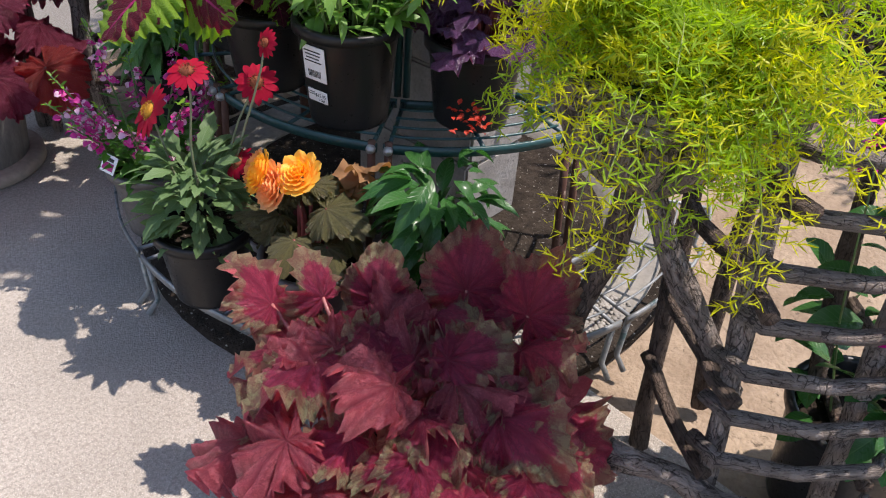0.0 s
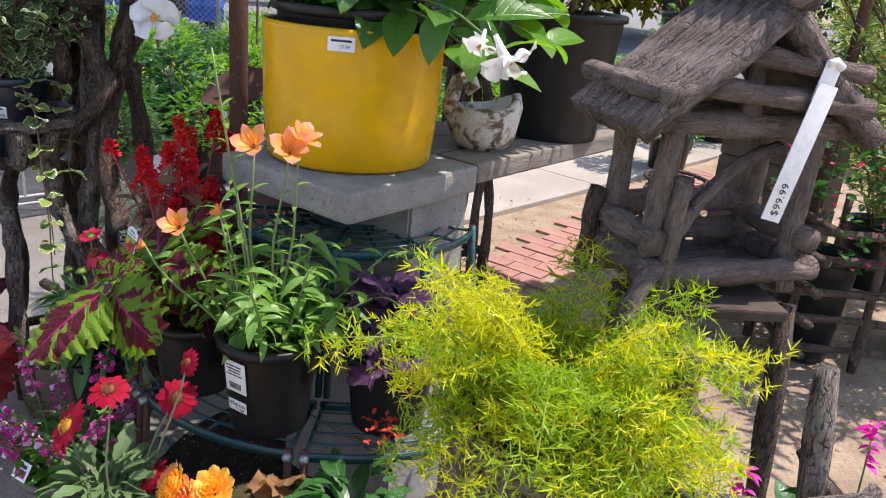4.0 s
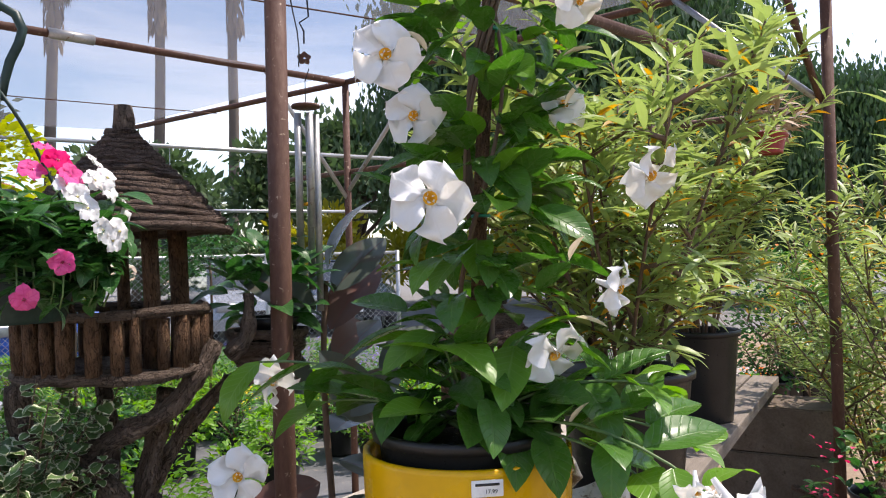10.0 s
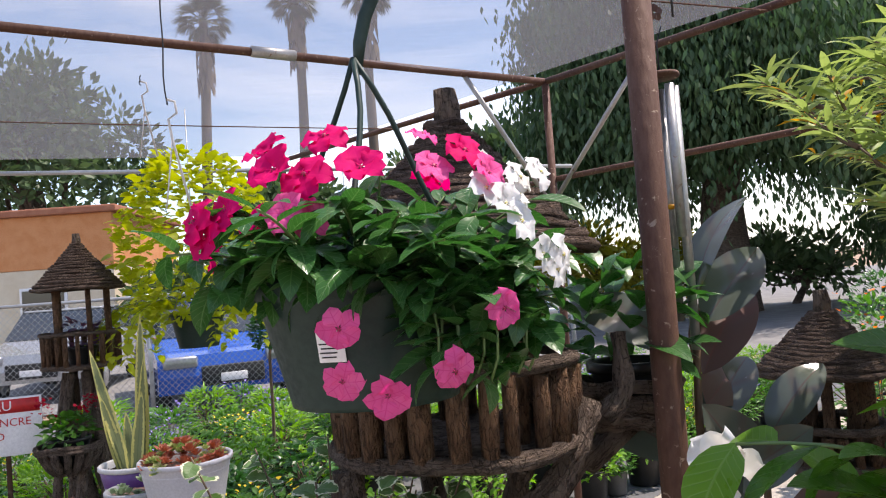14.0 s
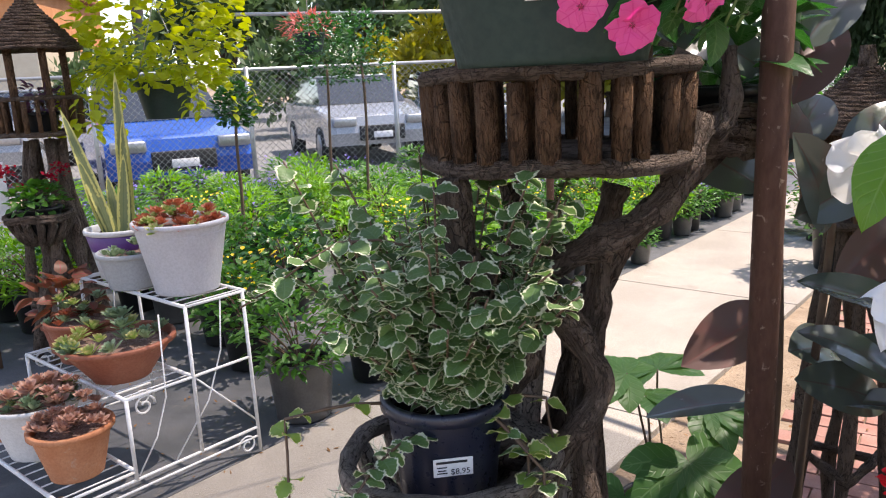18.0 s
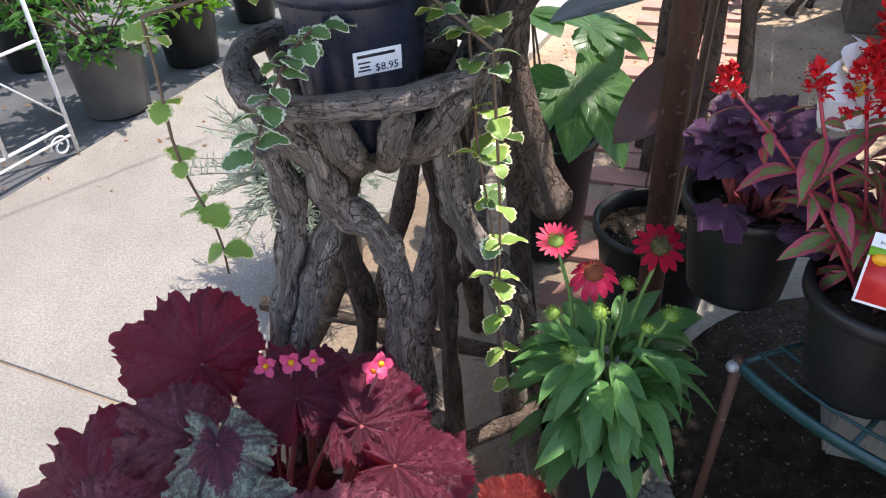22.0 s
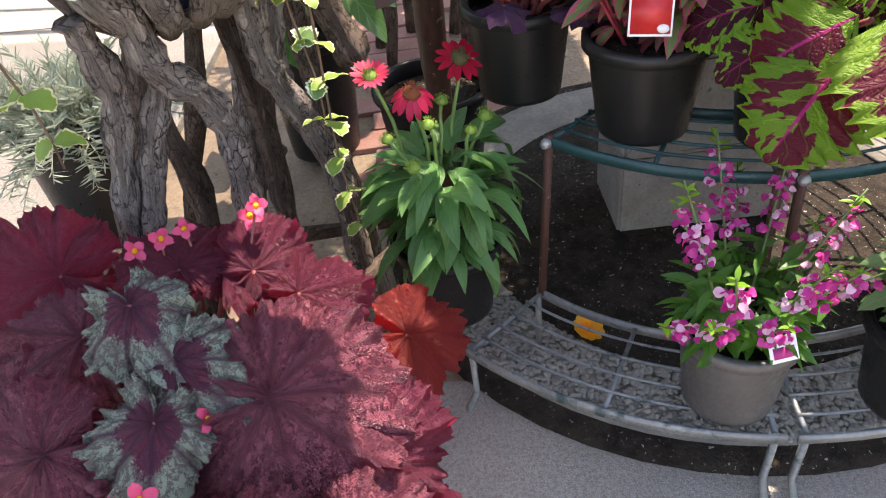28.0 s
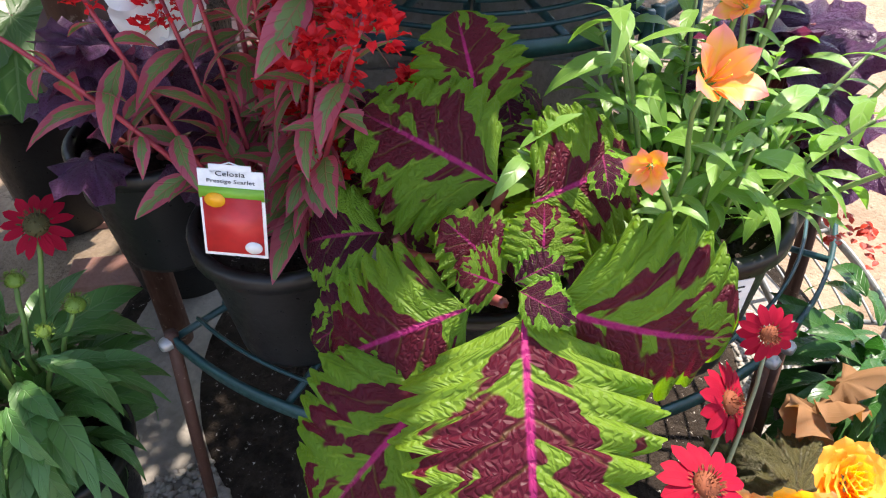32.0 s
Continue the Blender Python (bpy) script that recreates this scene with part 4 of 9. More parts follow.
YP = Vector((-0.02, 1.625, 0.869))
yp = thing("yellow_pot", YP, "glossy yellow glazed cylinder pot on the slab", "pot")
part("glazed_wall", lathe([(0.0, 0.004), (0.154, 0.004), (0.163, 0.0), (0.171, 0.008), (0.180, 0.10), (0.184, 0.262), (0.183, 0.270), (0.178, 0.272), (0.172, 0.268), (0.169, 0.2), (0.165, 0.05), (0.0, 0.05)], 64), YELLOW, yp)
tag_on(yp, Vector((-0.016, -0.185, 0.245)), -1.66, 0.05, 0.026, (("17.99", 0.009, 0.006, -0.005),), bars=((0, 0.006, 0.038, 0.004),))
mv = thing("mandevilla", YP + Vector((0, 0, 0.052)), "white-flowered mandevilla vine climbing a stake in a black pot", "vine")
pot(mv, 0.158, 0.125, 0.255, BLACKPOT)
part("stake", tube([(0.0, -0.02, 0.1), (0.035, -0.02, 0.7), (0.08, -0.025, 1.32)], 0.013, 8, knots=0.06), STICK, mv, "brown wooden stake")
rv = random.Random(11)
vines = []
for k in range(5):
    pts, ph = [], rv.uniform(0, 6)
    for i in range(40):
        z = 0.2 + 1.0 * i / 39
        pts.append(Vector((0.03 * math.cos(ph + 8 * z) + 0.07 * (z - 0.2), -0.02 + 0.03 * math.sin(ph + 8 * z), z)))
    vines.append(pts)
side = [arc((0, -0.02, 0.24), az, el, L, bd, 8) for az, el, L, bd in ((2.9, 0.75, 0.40, 0.8), (2.7, 0.55, 0.27, 0.7), (-0.9, 0.35, 0.36, 0.95), (-0.95, 0.45, 0.44, 1.0), (-0.35, 0.4, 0.40, 0.9), (-0.1, 0.7, 0.35, 1.0), (-0.6, 0.75, 0.34, 0.9), (-0.2, 0.35, 0.36, 0.7), (0.2, 0.5, 0.38, 0.8), (-2.2, 1.25, 0.2, 0.5), (-1.0, 1.25, 0.22, 0.6), (2.0, 1.2, 0.2, 0.5))]
stems(mv, vines, 0.005, 0.003, STEM_B, "vine_stems")
stems(mv, side, 0.004, 0.002, STEM_G, "side_shoots")
ml = [leaf(0.125, 0.062, 8, 0.8, 0.8, 0.25, 0.25), leaf(0.115, 0.060, 8, 0.8, 0.8, 0.45, 0.15, wave=0.02), leaf(0.13, 0.060, 8, 0.85, 0.8, 0.15, 0.3)]
old, young = [], []
for k in range(285):
    z = rv.uniform(0.26, 1.24)
    az = rv.uniform(0, 6.283)
    rad = rv.uniform(0.02, 0.10)
    el = rv.uniform(-0.6, 0.8)
    s = rv.uniform(0.65, 1.12) * (0.85 if z > 1.05 else 1)
    m = aim((rad * math.cos(az) + 0.07 * (z - 0.2), -0.02 + rad * math.sin(az), z), polar(az, el), rv.uniform(-0.5, 0.5), s)
    m = Matrix.Translation(polar(az, el) * rv.uniform(0.0, 0.05)) @ m
    (young if rv.random() < 0.16 + 0.3 * (z > 1.0) else old).append(m)
for pts in side:
    for i in range(8):
        p, d = along(pts, 0.2 + 0.8 * i / 7)
        az = math.atan2(d.y, d.x) + (1.0 if i % 2 else -1.0) * rv.uniform(0.5, 1.2)
        m = aim(p, polar(az, rv.uniform(-0.6, 0.75)), rv.uniform(-0.5, 0.5), rv.uniform(0.8, 1.3))
        (young if i > 5 else old).append(m)
leaves("leaf", ml, old, MAND, mv)
leaves("leaf", ml, young, MANDY, mv)


def trumpet(size=0.05):
    g = Geo()
    v, uv = [], []
    for i, (r, z) in enumerate(((0.005, -0.06), (0.007, -0.04), (0.011, -0.015), (0.015, 0.0))):
        for k in range(12):
            an = 2 * math.pi * k / 12
            v.append((r * math.cos(an), r * math.sin(an), z))
            uv.append((0.5, i / 4))
    g.add((np.array(v), grid_faces(4, 12, True), np.array(uv)))
    for k in range(5):
        an = 2 * math.pi * k / 5
        g.add(leaf(size * U(1.0, 1.3), size * 1.32, 10, 1.05, 1.05, U(0.0, 0.6), U(-0.2, 0.25), wave=0.16, half=4), rot(0, 0, an + U(-0.1, 0.1)) @ Matrix.Translation((0, 0.006, -0.004)) @ rot(U(0.1, 0.55), U(0.15, 0.55), 0))
    return g


TRUMPETS = [flower_kind(trumpet(), WHITE, lathe([(0.0, -0.008), (0.006, -0.003), (0.0095, 0.003), (0.0105, 0.004)], 12), GOLD) for _ in range(4)]


def world_bloom(ob, kind, p, way, size, **kw):
    return bloom(ob, kind, pt(ob, *p), way, size, U(0, 6), **kw)


for p, way, s in (((-0.128, 1.373, 1.555), (-0.2, -0.95, 0.05), 1.0), ((-0.12, 1.52, 1.70), (-0.55, -0.8, 0.0), 0.85), ((-0.175, 1.45, 1.78), (-0.25, -0.95, 0.05), 0.92), ((-0.06, 1.50, 1.98), (-0.2, -0.9, 0.5), 0.8), ((0.13, 1.423, 1.869), (0.3, -0.7, -0.4), 0.8), ((0.17, 1.60, 1.74), (0.2, -0.8, 0.4), 0.8),
                 ((0.253, 1.44, 1.595), (0.2, -0.8, -0.4), 0.9), ((0.086, 1.46, 1.31), (0.1, -0.8, -0.5), 0.9), ((0.17, 1.39, 1.415), (0.6, -0.7, -0.3), 0.7), ((-0.413, 1.62, 1.116), (-0.15, -0.97, 0.1), 0.8), ((-0.352, 1.80, 1.243), (-0.7, -0.6, -0.1), 0.85), ((0.23, 1.195, 1.13), (0.4, -0.4, -0.8), 0.8), ((0.19, 1.22, 1.15), (-0.2, -0.5, -0.8), 0.5), ((-0.40, 1.67, 0.80), (-0.3, -0.8, 0.2), 0.8), ((0.30, 1.62, 2.0), (0.3, -0.8, 0.1), 0.7)):
    world_bloom(mv, TRUMPETS[int(p[2] * 100) % 4], p, way, s, label="white trumpet flower with a golden throat")
buds = [leaf(0.05, 0.016, 5, 0.9, 0.8, 0.05, 0.9), leaf(0.055, 0.014, 5, 0.9, 0.8, 0.1, 0.9)]
leaves("bud", buds, [aim(pt(mv, *p), w, 0, 1.0) for p, w in (((-0.10, 1.50, 1.80), (-0.6, -0.3, 0.5)), ((0.13, 1.50, 1.80), (0.8, -0.2, 0.3)), ((0.14, 1.52, 1.72), (0.5, -0.2, 0.8)), ((0.12, 1.45, 1.37), (0.8, -0.5, -0.2)), ((0.10, 1.42, 1.46), (0.3, -0.5, 0.8)), ((-0.10, 1.50, 1.98), (0.1, -0.3, 1)), ((0.03, 1.45, 1.92), (0.6, -0.2, 0.8)), ((0.10, 1.44, 1.2), (0.4, -0.4, 0.8)))], BUDC, mv)
part("tie", Geo().add(ring(0.016, 0.62, 0.003, 14, 4, c=(0.031, -0.02))).add(ring(0.016, 0.95, 0.004, 14, 4, c=(0.052, -0.022))), plain("green_tape", (0.0, 0.22, 0.15), 0.5), mv, "green plant tie tape")


# ---- branch tower with a twig-roofed bird house ----
def stick_house(parent, c, z0, z1, ze, zp, r, reave, sticks=24, seed=0, body=STICK, roof=None):
    """Picket basket, posts and a round roof laid of twig courses, on a parent at the origin."""
    rnd = random.Random(seed)
    part("house_floor", lathe([(0.0, 0.0), (r * 0.97, 0.0), (r, 0.012), (0.0, 0.014)], 28), BARK, parent, m=Matrix.Translation((c[0], c[1], z0)))
    part("rail", ring(r * 1.03, z1, 0.011, 40, 7, c, wob=0.003, seed=seed, knots=0.15), BARK, parent)
    part("rail", ring(r * 1.0, z0 + 0.004, 0.013, 40, 7, c, wob=0.003, seed=seed + 1, knots=0.15), BARK, parent)
    for k in range(sticks):
        an = 2 * math.pi * (k + rnd.uniform(-0.15, 0.15)) / sticks
        p = polar(an, 0)
        t = rnd.uniform(0.011, 0.0165)
        a = Vector((c[0], c[1], 0)) + p * (r * 0.985)
        b = Vector((c[0], c[1], 0)) + p * (r * 1.01)
        part("picket", tube([a + Vector((0, 0, z0 + 0.012)), (a + b) / 2 + Vector((0, 0, (z0 + z1) / 2)), b + Vector((0, 0, z1 - rnd.uniform(0.002, 0.015)))], [t, t * 1.03, t * 0.97], 8, knots=0.07, seed=k + seed), body, parent)
    for k in range(5):
        an = 2 * math.pi * (k + 0.3) / 5
        p = Vector((c[0], c[1], 0)) + polar(an, 0) * (r * 0.72)
        part("house_post", tube([p + Vector((0, 0, z0)), p + Vector((0.004, 0, (z0 + ze) / 2)), p + Vector((0, 0, ze + 0.02))], rnd.uniform(0.014, 0.021), 8, knots=0.08, seed=k), body, parent)
    c = roof or c
    n = 17
    for k in range(n):
        t = k / (n - 1)
        rr = reave * ((1 - t) ** 1.15) * 0.92 + 0.028
        z = ze + (zp - ze) * (t ** 0.92)
        part("twig_course", ring(rr, z, 0.0105 - 0.003 * t, 44, 6, c, wob=0.0028 * (1 - 0.5 * t), seed=seed * 31 + k, knots=0.22), TWIG, parent)
    part("roof_cone", lathe([(reave * 0.93, ze - 0.002), (reave * 0.93 * 0.48, ze + (zp - ze) * 0.5), (0.02, zp - 0.005)], 24), BARK, parent, m=Matrix.Translation((c[0], c[1], 0)))
    part("roof_stub", tube([(c[0], c[1], zp - 0.03), (c[0] + 0.003, c[1], zp + 0.03), (c[0] + 0.002, c[1], zp + 0.06)], [0.026, 0.021, 0.018], 9, knots=0.1), BARK, parent)


def branch(parent, p0, p1, r0, r1, amp, seed, mat=BARK, n=14, name="branch"):
    rnd = random.Random(seed)
    pts = bent(p0, p1, n, amp, seed)
    rad = [(r0 + (r1 - r0) * i / n) * (1 + 0.16 * math.sin(i * 1.7 + seed)) for i in range(n + 1)]
    return part(name, tube(pts, rad, 9, knots=0.09, seed=seed), mat, parent)


def basket(parent, c, z, r, h, seed=0, n=15, mat=BARK, stout=1.0):
    for dz in (0.0, 0.016) if stout == 1 else (0.0,):
        part("basket_rim", ring(r, z - dz, 0.013 if stout == 1 else 0.0155, 40, 7, c, wob=0.004, seed=seed + int(dz * 100), knots=0.2), mat, parent)
    part("basket_hoop", ring(r * 0.5, z - h + 0.012, 0.011, 30, 6, c, wob=0.003, seed=seed + 5, knots=0.2), mat, parent)
    rnd = random.Random(seed)
    for k in range(n):
        an = 2 * math.pi * k / n
        a = Vector((c[0], c[1], z - 0.012)) + polar(an, 0) * (r * 0.98)
        b = Vector((c[0], c[1], z - h)) + polar(an, 0) * (r * 0.47)
        t = rnd.uniform(0.015, 0.022) * stout * (rnd.uniform(0.7, 1.15) if stout > 1 else 1)
        m1, m2 = (a * (1 - w) + b * w + polar(an + rnd.uniform(-1, 1), 0) * 0.007 * stout for w in (0.35, 0.7))
        part("basket_stave", tube([a, m1, m2, b], [t * 0.8, t, t * 0.92, t * 0.65], 9, knots=0.14 * stout, seed=seed + k), mat, parent)
    part("basket_floor", lathe([(0, 0), (r * 0.5, 0), (r * 0.5, 0.01), (0, 0.012)], 20), mat, parent, m=Matrix.Translation((c[0], c[1], z - h + 0.004)))


T1 = Vector((-0.655, 2.065, 0))
tw = thing("branch_tower", T1, "twisted vine-branch plant tower with baskets and a twig-roofed bird house", "plant tower")
BK = Vector((-0.868, 1.975, 0)) - T1
legs = [
    ((-0.12, -0.05, 0), (-0.04, 0.01, 1.05), 0.027, 0.022, 0.046), ((-0.31, 0.36, 0), (-0.10, 0.03, 1.0), 0.020, 0.019, 0.046), ((0.09, 0.02, 0), (0.02, 0.04, 1.0), 0.023, 0.020, 0.046),
    ((0.09, 0.28, 0), (0.03, 0.07, 0.95), 0.020, 0.020, 0.034), ((-0.12, 0.33, 0), (-0.05, 0.07, 0.95), 0.019, 0.017, 0.046),
]
# the front leg and front limbs get the pale bark, sunlight in their colour
for k, (a, b, r0, r1, amp) in enumerate(legs):
    branch(tw, a, b, r0, r1, amp, 25 + k, BARK_PALE if k < 1 else BARK)


def limb(parent, pts, r0, r1, seed, mat=BARK):
    """A gnarled branch through a few turning points."""
    pts = [Vector(p) for p in pts]
    fine = []
    for i in range(len(pts) - 1):
        a, b, c, d = pts[max(i - 1, 0)], pts[i], pts[i + 1], pts[min(i + 2, len(pts) - 1)]
        for k in range(6):
            t = k / 6
            fine.append(0.5 * ((2 * b) + (c - a) * t + (2 * a - 5 * b + 4 * c - d) * t * t + (3 * b - a - 3 * c + d) * t ** 3))
    fine.append(pts[-1])
    rnd = random.Random(seed)
    n = len(fine) - 1
    rad = [(r0 + (r1 - r0) * i / n) * (1 + 0.13 * math.sin(i * 1.3 + seed) + rnd.uniform(-0.07, 0.07)) for i in range(n + 1)]
    part("branch", tube(fine, rad, 13, knots=0.14, seed=seed), mat, parent)


limb(tw, ((-0.318, -0.155, 0.805), (-0.295, -0.155, 0.748), (-0.282, -0.155, 0.673), (-0.235, -0.155, 0.618), (-0.213, -0.155, 0.537), (-0.217, -0.155, 0.425), (-0.22, -0.15, 0.2), (-0.2, -0.15, 0)), 0.021, 0.019, 51, BARK_PALE)
limb(tw, ((-0.342, -0.115, 0.749), (-0.328, -0.115, 0.659), (-0.35, -0.115, 0.562), (-0.378, -0.115, 0.433), (-0.39, -0.12, 0.2), (-0.4, -0.12, 0)), 0.019, 0.017, 52, BARK_PALE)
limb(tw, ((-0.271, -0.135, 0.651), (-0.309, -0.135, 0.584), (-0.341, -0.135, 0.49), (-0.352, -0.135, 0.446), (-0.36, -0.14, 0.2), (-0.35, -0.15, 0)), 0.017, 0.015, 53, BARK_PALE)
limb(tw, ((-0.13, -0.115, 0.78), (-0.116, -0.115, 0.705), (-0.113, -0.115, 0.61), (-0.077, -0.115, 0.519), (-0.03, -0.115, 0.391), (-0.026, -0.12, 0.274), (-0.01, -0.13, 0)), 0.02, 0.021, 54, BARK_PALE)
limb(tw, ((-0.02, -0.06, 0.80), (-0.034, -0.065, 0.698), (-0.056, -0.065, 0.623), (-0.06, -0.065, 0.525), (-0.008, -0.065, 0.406), (0.035, -0.065, 0.286), (0.05, -0.07, 0)), 0.018, 0.02, 55, BARK_PALE)
limb(tw, ((-0.12, -0.045, 0.70), (-0.101, -0.045, 0.519), (-0.099, -0.045, 0.428), (-0.102, -0.045, 0.306), (-0.1, -0.05, 0)), 0.017, 0.016, 56)
limb(tw, ((-0.22, -0.02, 0.78), (-0.26, -0.05, 0.6), (-0.24, -0.06, 0.4), (-0.28, -0.05, 0.2), (-0.27, -0.06, 0)), 0.019, 0.018, 57)
limb(tw, ((-0.19, -0.10, 1.24), (-0.174, -0.10, 1.12), (-0.10, -0.09, 1.02), (-0.09, -0.07, 0.94), (-0.14, -0.03, 0.87)), 0.024, 0.021, 61)
limb(tw, ((0.185, -0.06, 1.30), (0.15, -0.10, 1.24), (0.095, -0.11, 1.175), (-0.006, -0.10, 1.125), (-0.085, -0.04, 1.07)), 0.018, 0.025, 62)
limb(tw, ((-0.09, -0.05, 1.10), (-0.01, -0.08, 0.99), (0.02, -0.10, 0.91), (-0.03, -0.11, 0.84), (-0.10, -0.12, 0.77)), 0.023, 0.019, 63)
limb(tw, ((0.08, 0.0, 1.20), (0.055, 0.0, 1.1), (0.03, -0.03, 0.98), (0.006, -0.05, 0.84), (0.006, -0.09, 0.70), (0.045, -0.12, 0.55)), 0.02, 0.026, 64)
limb(tw, ((0.21, 0.05, 1.21), (0.10, 0.03, 1.09), (0.03, 0.02, 0.96), (-0.02, 0.02, 0.80)), 0.016, 0.02, 65)
limb(tw, ((-0.07, 0.10, 1.2), (-0.05, 0.06, 1.0), (-0.09, 0.02, 0.8), (-0.06, -0.02, 0.6)), 0.02, 0.022, 66)
limb(tw, ((0.21, -0.04, 1.27), (0.25, -0.02, 1.31), (0.255, 0.0, 1.40)), 0.02, 0.012, 67)
limb(tw, ((-0.02, -0.04, 0.74), (-0.10, -0.05, 0.79), (-0.2, -0.02, 0.81)), 0.024, 0.02, 68)
limb(tw, ((0.20, 0.08, 1.19), (0.28, 0.12, 1.22), (0.33, 0.13, 1.30)), 0.022, 0.014, 69)
branch(tw, (-0.40, -0.17, 0.16), (0.09, -0.13, 0.17), 0.014, 0.014, 0.01, 70, BARK, 6, "cross_bar")
branch(tw, (-0.36, 0.33, 0.19), (0.13, -0.06, 0.16), 0.014, 0.017, 0.01, 71, BARK, 6, "cross_bar")
branch(tw, (-0.41, -0.14, 0.22), (0.12, 0.29, 0.2), 0.014, 0.014, 0.01, 72, BARK, 6, "cross_bar")
basket(tw, (BK.x, BK.y), 0.825, 0.152, 0.115, 3, 12, BARK_PALE, 1.2)
stick_house(tw, (-0.02, -0.02), 1.25, 1.376, 1.545, 1.755, 0.184, 0.206, 27, 5, roof=(0.0, 0.0))
part("side_nest", Geo().add(ring(0.085, 1.30, 0.013, 24, 6, (0.30, 0.12), wob=0.004, knots=0.2)).add(ring(0.075, 1.27, 0.016, 24, 6, (0.30, 0.12), wob=0.004, knots=0.2)).add(ring(0.06, 1.24, 0.02, 24, 6, (0.30, 0.12), wob=0.004, knots=0.2)).add(tube([(0.2, 0.05, 1.18), (0.3, 0.12, 1.23)], 0.02, 8)), BARK, tw, "small woven side basket")

t3 = thing("branch_tower", (0.33, 2.78, 0), "vine-branch tower with a small twig-roofed bird house behind the bench", "plant tower")
for k in range(6):
    a = k * 1.05
    branch(t3, (0.15 * math.cos(a), 0.15 * math.sin(a), 0), (0.05 * math.cos(a + 0.6), 0.05 * math.sin(a + 0.6), 0.98), 0.02, 0.016, 0.04, 140 + k)
for k in range(3):
    branch(t3, (0.13 * math.cos(k * 2.1), 0.13 * math.sin(k * 2.1), 0.25), (0.13 * math.cos(k * 2.1 + 2.1), 0.13 * math.sin(k * 2.1 + 2.1), 0.27), 0.013, 0.013, 0.01, 150 + k, BARK, 6, "cross_bar")
stick_house(t3, (0, 0), 0.96, 1.06, 1.20, 1.345, 0.125, 0.152, 20, 15)

# plant in the side basket of the tower
DKGREEN = leaf_mat("deep_green_leaf", (0.022, 0.085, 0.02), (0.045, 0.14, 0.03), vein=(0.09, 0.19, 0.06), rib=0.45, rough=0.3, thin=0.3, relief=0.35)
GREEN = leaf_mat("mid_green_leaf", (0.045, 0.14, 0.022), (0.085, 0.21, 0.035), vein=(0.14, 0.26, 0.07), rib=0.4, rough=0.38, thin=0.38)
LIME = leaf_mat("bright_green_leaf", (0.10, 0.25, 0.022), (0.19, 0.36, 0.03), vein=(0.22, 0.38, 0.08), rib=0.35, rough=0.42, thin=0.45)


def bushy(parent, at, shapes, mat, count, rad, height, z0=0.0, seed=0, size=(0.7, 1.2), el=(-0.3, 0.9), name="foliage", squash=1.0, hollow=0.35, kind=""):
    """Leaves all through a rounded crown, facing outward and up."""
    rnd = random.Random(seed)
    mats = []
    for _ in range(count):
        az, t = rnd.uniform(0, 6.283), rnd.random()
        zz = rnd.random()
        r = rad * (hollow + (1 - hollow) * math.sqrt(t)) * math.sin(math.pi * (0.18 + 0.74 * zz)) ** 0.7
        p = Vector(at) + Vector((r * math.cos(az), r * math.sin(az) * squash, z0 + height * zz))
        az2 = az + rnd.uniform(-0.9, 0.9)
        mats.append(aim(p, polar(az2, rnd.uniform(*el) + 0.6 * (zz - 0.4)), rnd.uniform(-0.7, 0.7), rnd.uniform(*size)))
    return scatter(name, shapes, mats, mat, parent, kind=kind)


small = [leaf(0.05, 0.022, 4, droop=0.2), leaf(0.045, 0.024, 4, droop=0.35, fold=0.1)]
oval = [leaf(0.06, 0.036, 5, 0.85, 0.8, 0.2), leaf(0.055, 0.034, 5, 0.85, 0.8, 0.35)]
lance = [leaf(0.075, 0.016, 5, droop=0.25), leaf(0.07, 0.015, 5, droop=0.4), leaf(0.08, 0.017, 5, droop=0.1)]

np_ = thing("potted_impatiens", T1 + Vector((0.30, 0.12, 1.24)), "green leafy impatiens in a dark pot in the tower's side basket", "plant")
pot(np_, 0.065, 0.05, 0.10, BLACKPOT)
bushy(np_, (0, 0, 0.1), [leaf(0.1, 0.045, 6, 0.85, 0.9, 0.3), leaf(0.085, 0.04, 6, 0.85, 0.9, 0.5)], DKGREEN, 75, 0.11, 0.17, seed=2, name="leaves")

# ---- variegated swedish ivy in the tower basket ----
VARI = leaf_mat("variegated_leaf", (0.075, 0.15, 0.045), (0.125, 0.21, 0.065), vein=(0.16, 0.24, 0.12), rib=0.4, nveins=6, edge=(0.62, 0.64, 0.46), edge_at=0.77, rough=0.5, thin=0.25, relief=0.35)
VARY = leaf_mat("variegated_young_leaf", (0.17, 0.29, 0.05), (0.25, 0.36, 0.08), vein=(0.2, 0.32, 0.1), rib=0.4, nveins=6, edge=(0.70, 0.66, 0.36), edge_at=0.78, rough=0.5, thin=0.35, relief=0.35)
iv = thing("variegated_ivy", (BK.x + T1.x, BK.y + T1.y, 0.722), "trailing plant with white-edged scalloped leaves in a navy pot", "plant")
pot(iv, 0.088, 0.066, 0.205, NAVYPOT)
tag_on(iv, Vector((-0.002, -0.0815, 0.124)), -1.55, 0.056, 0.028, (("$8.95", 0.0125, 0.01, -0.007),), 0.08, bars=((-0.002, 0.0085, 0.044, 0.0035), (-0.016, 0.001, 0.014, 0.0018), (-0.016, -0.004, 0.012, 0.0018), (-0.016, -0.008, 0.015, 0.0018)))
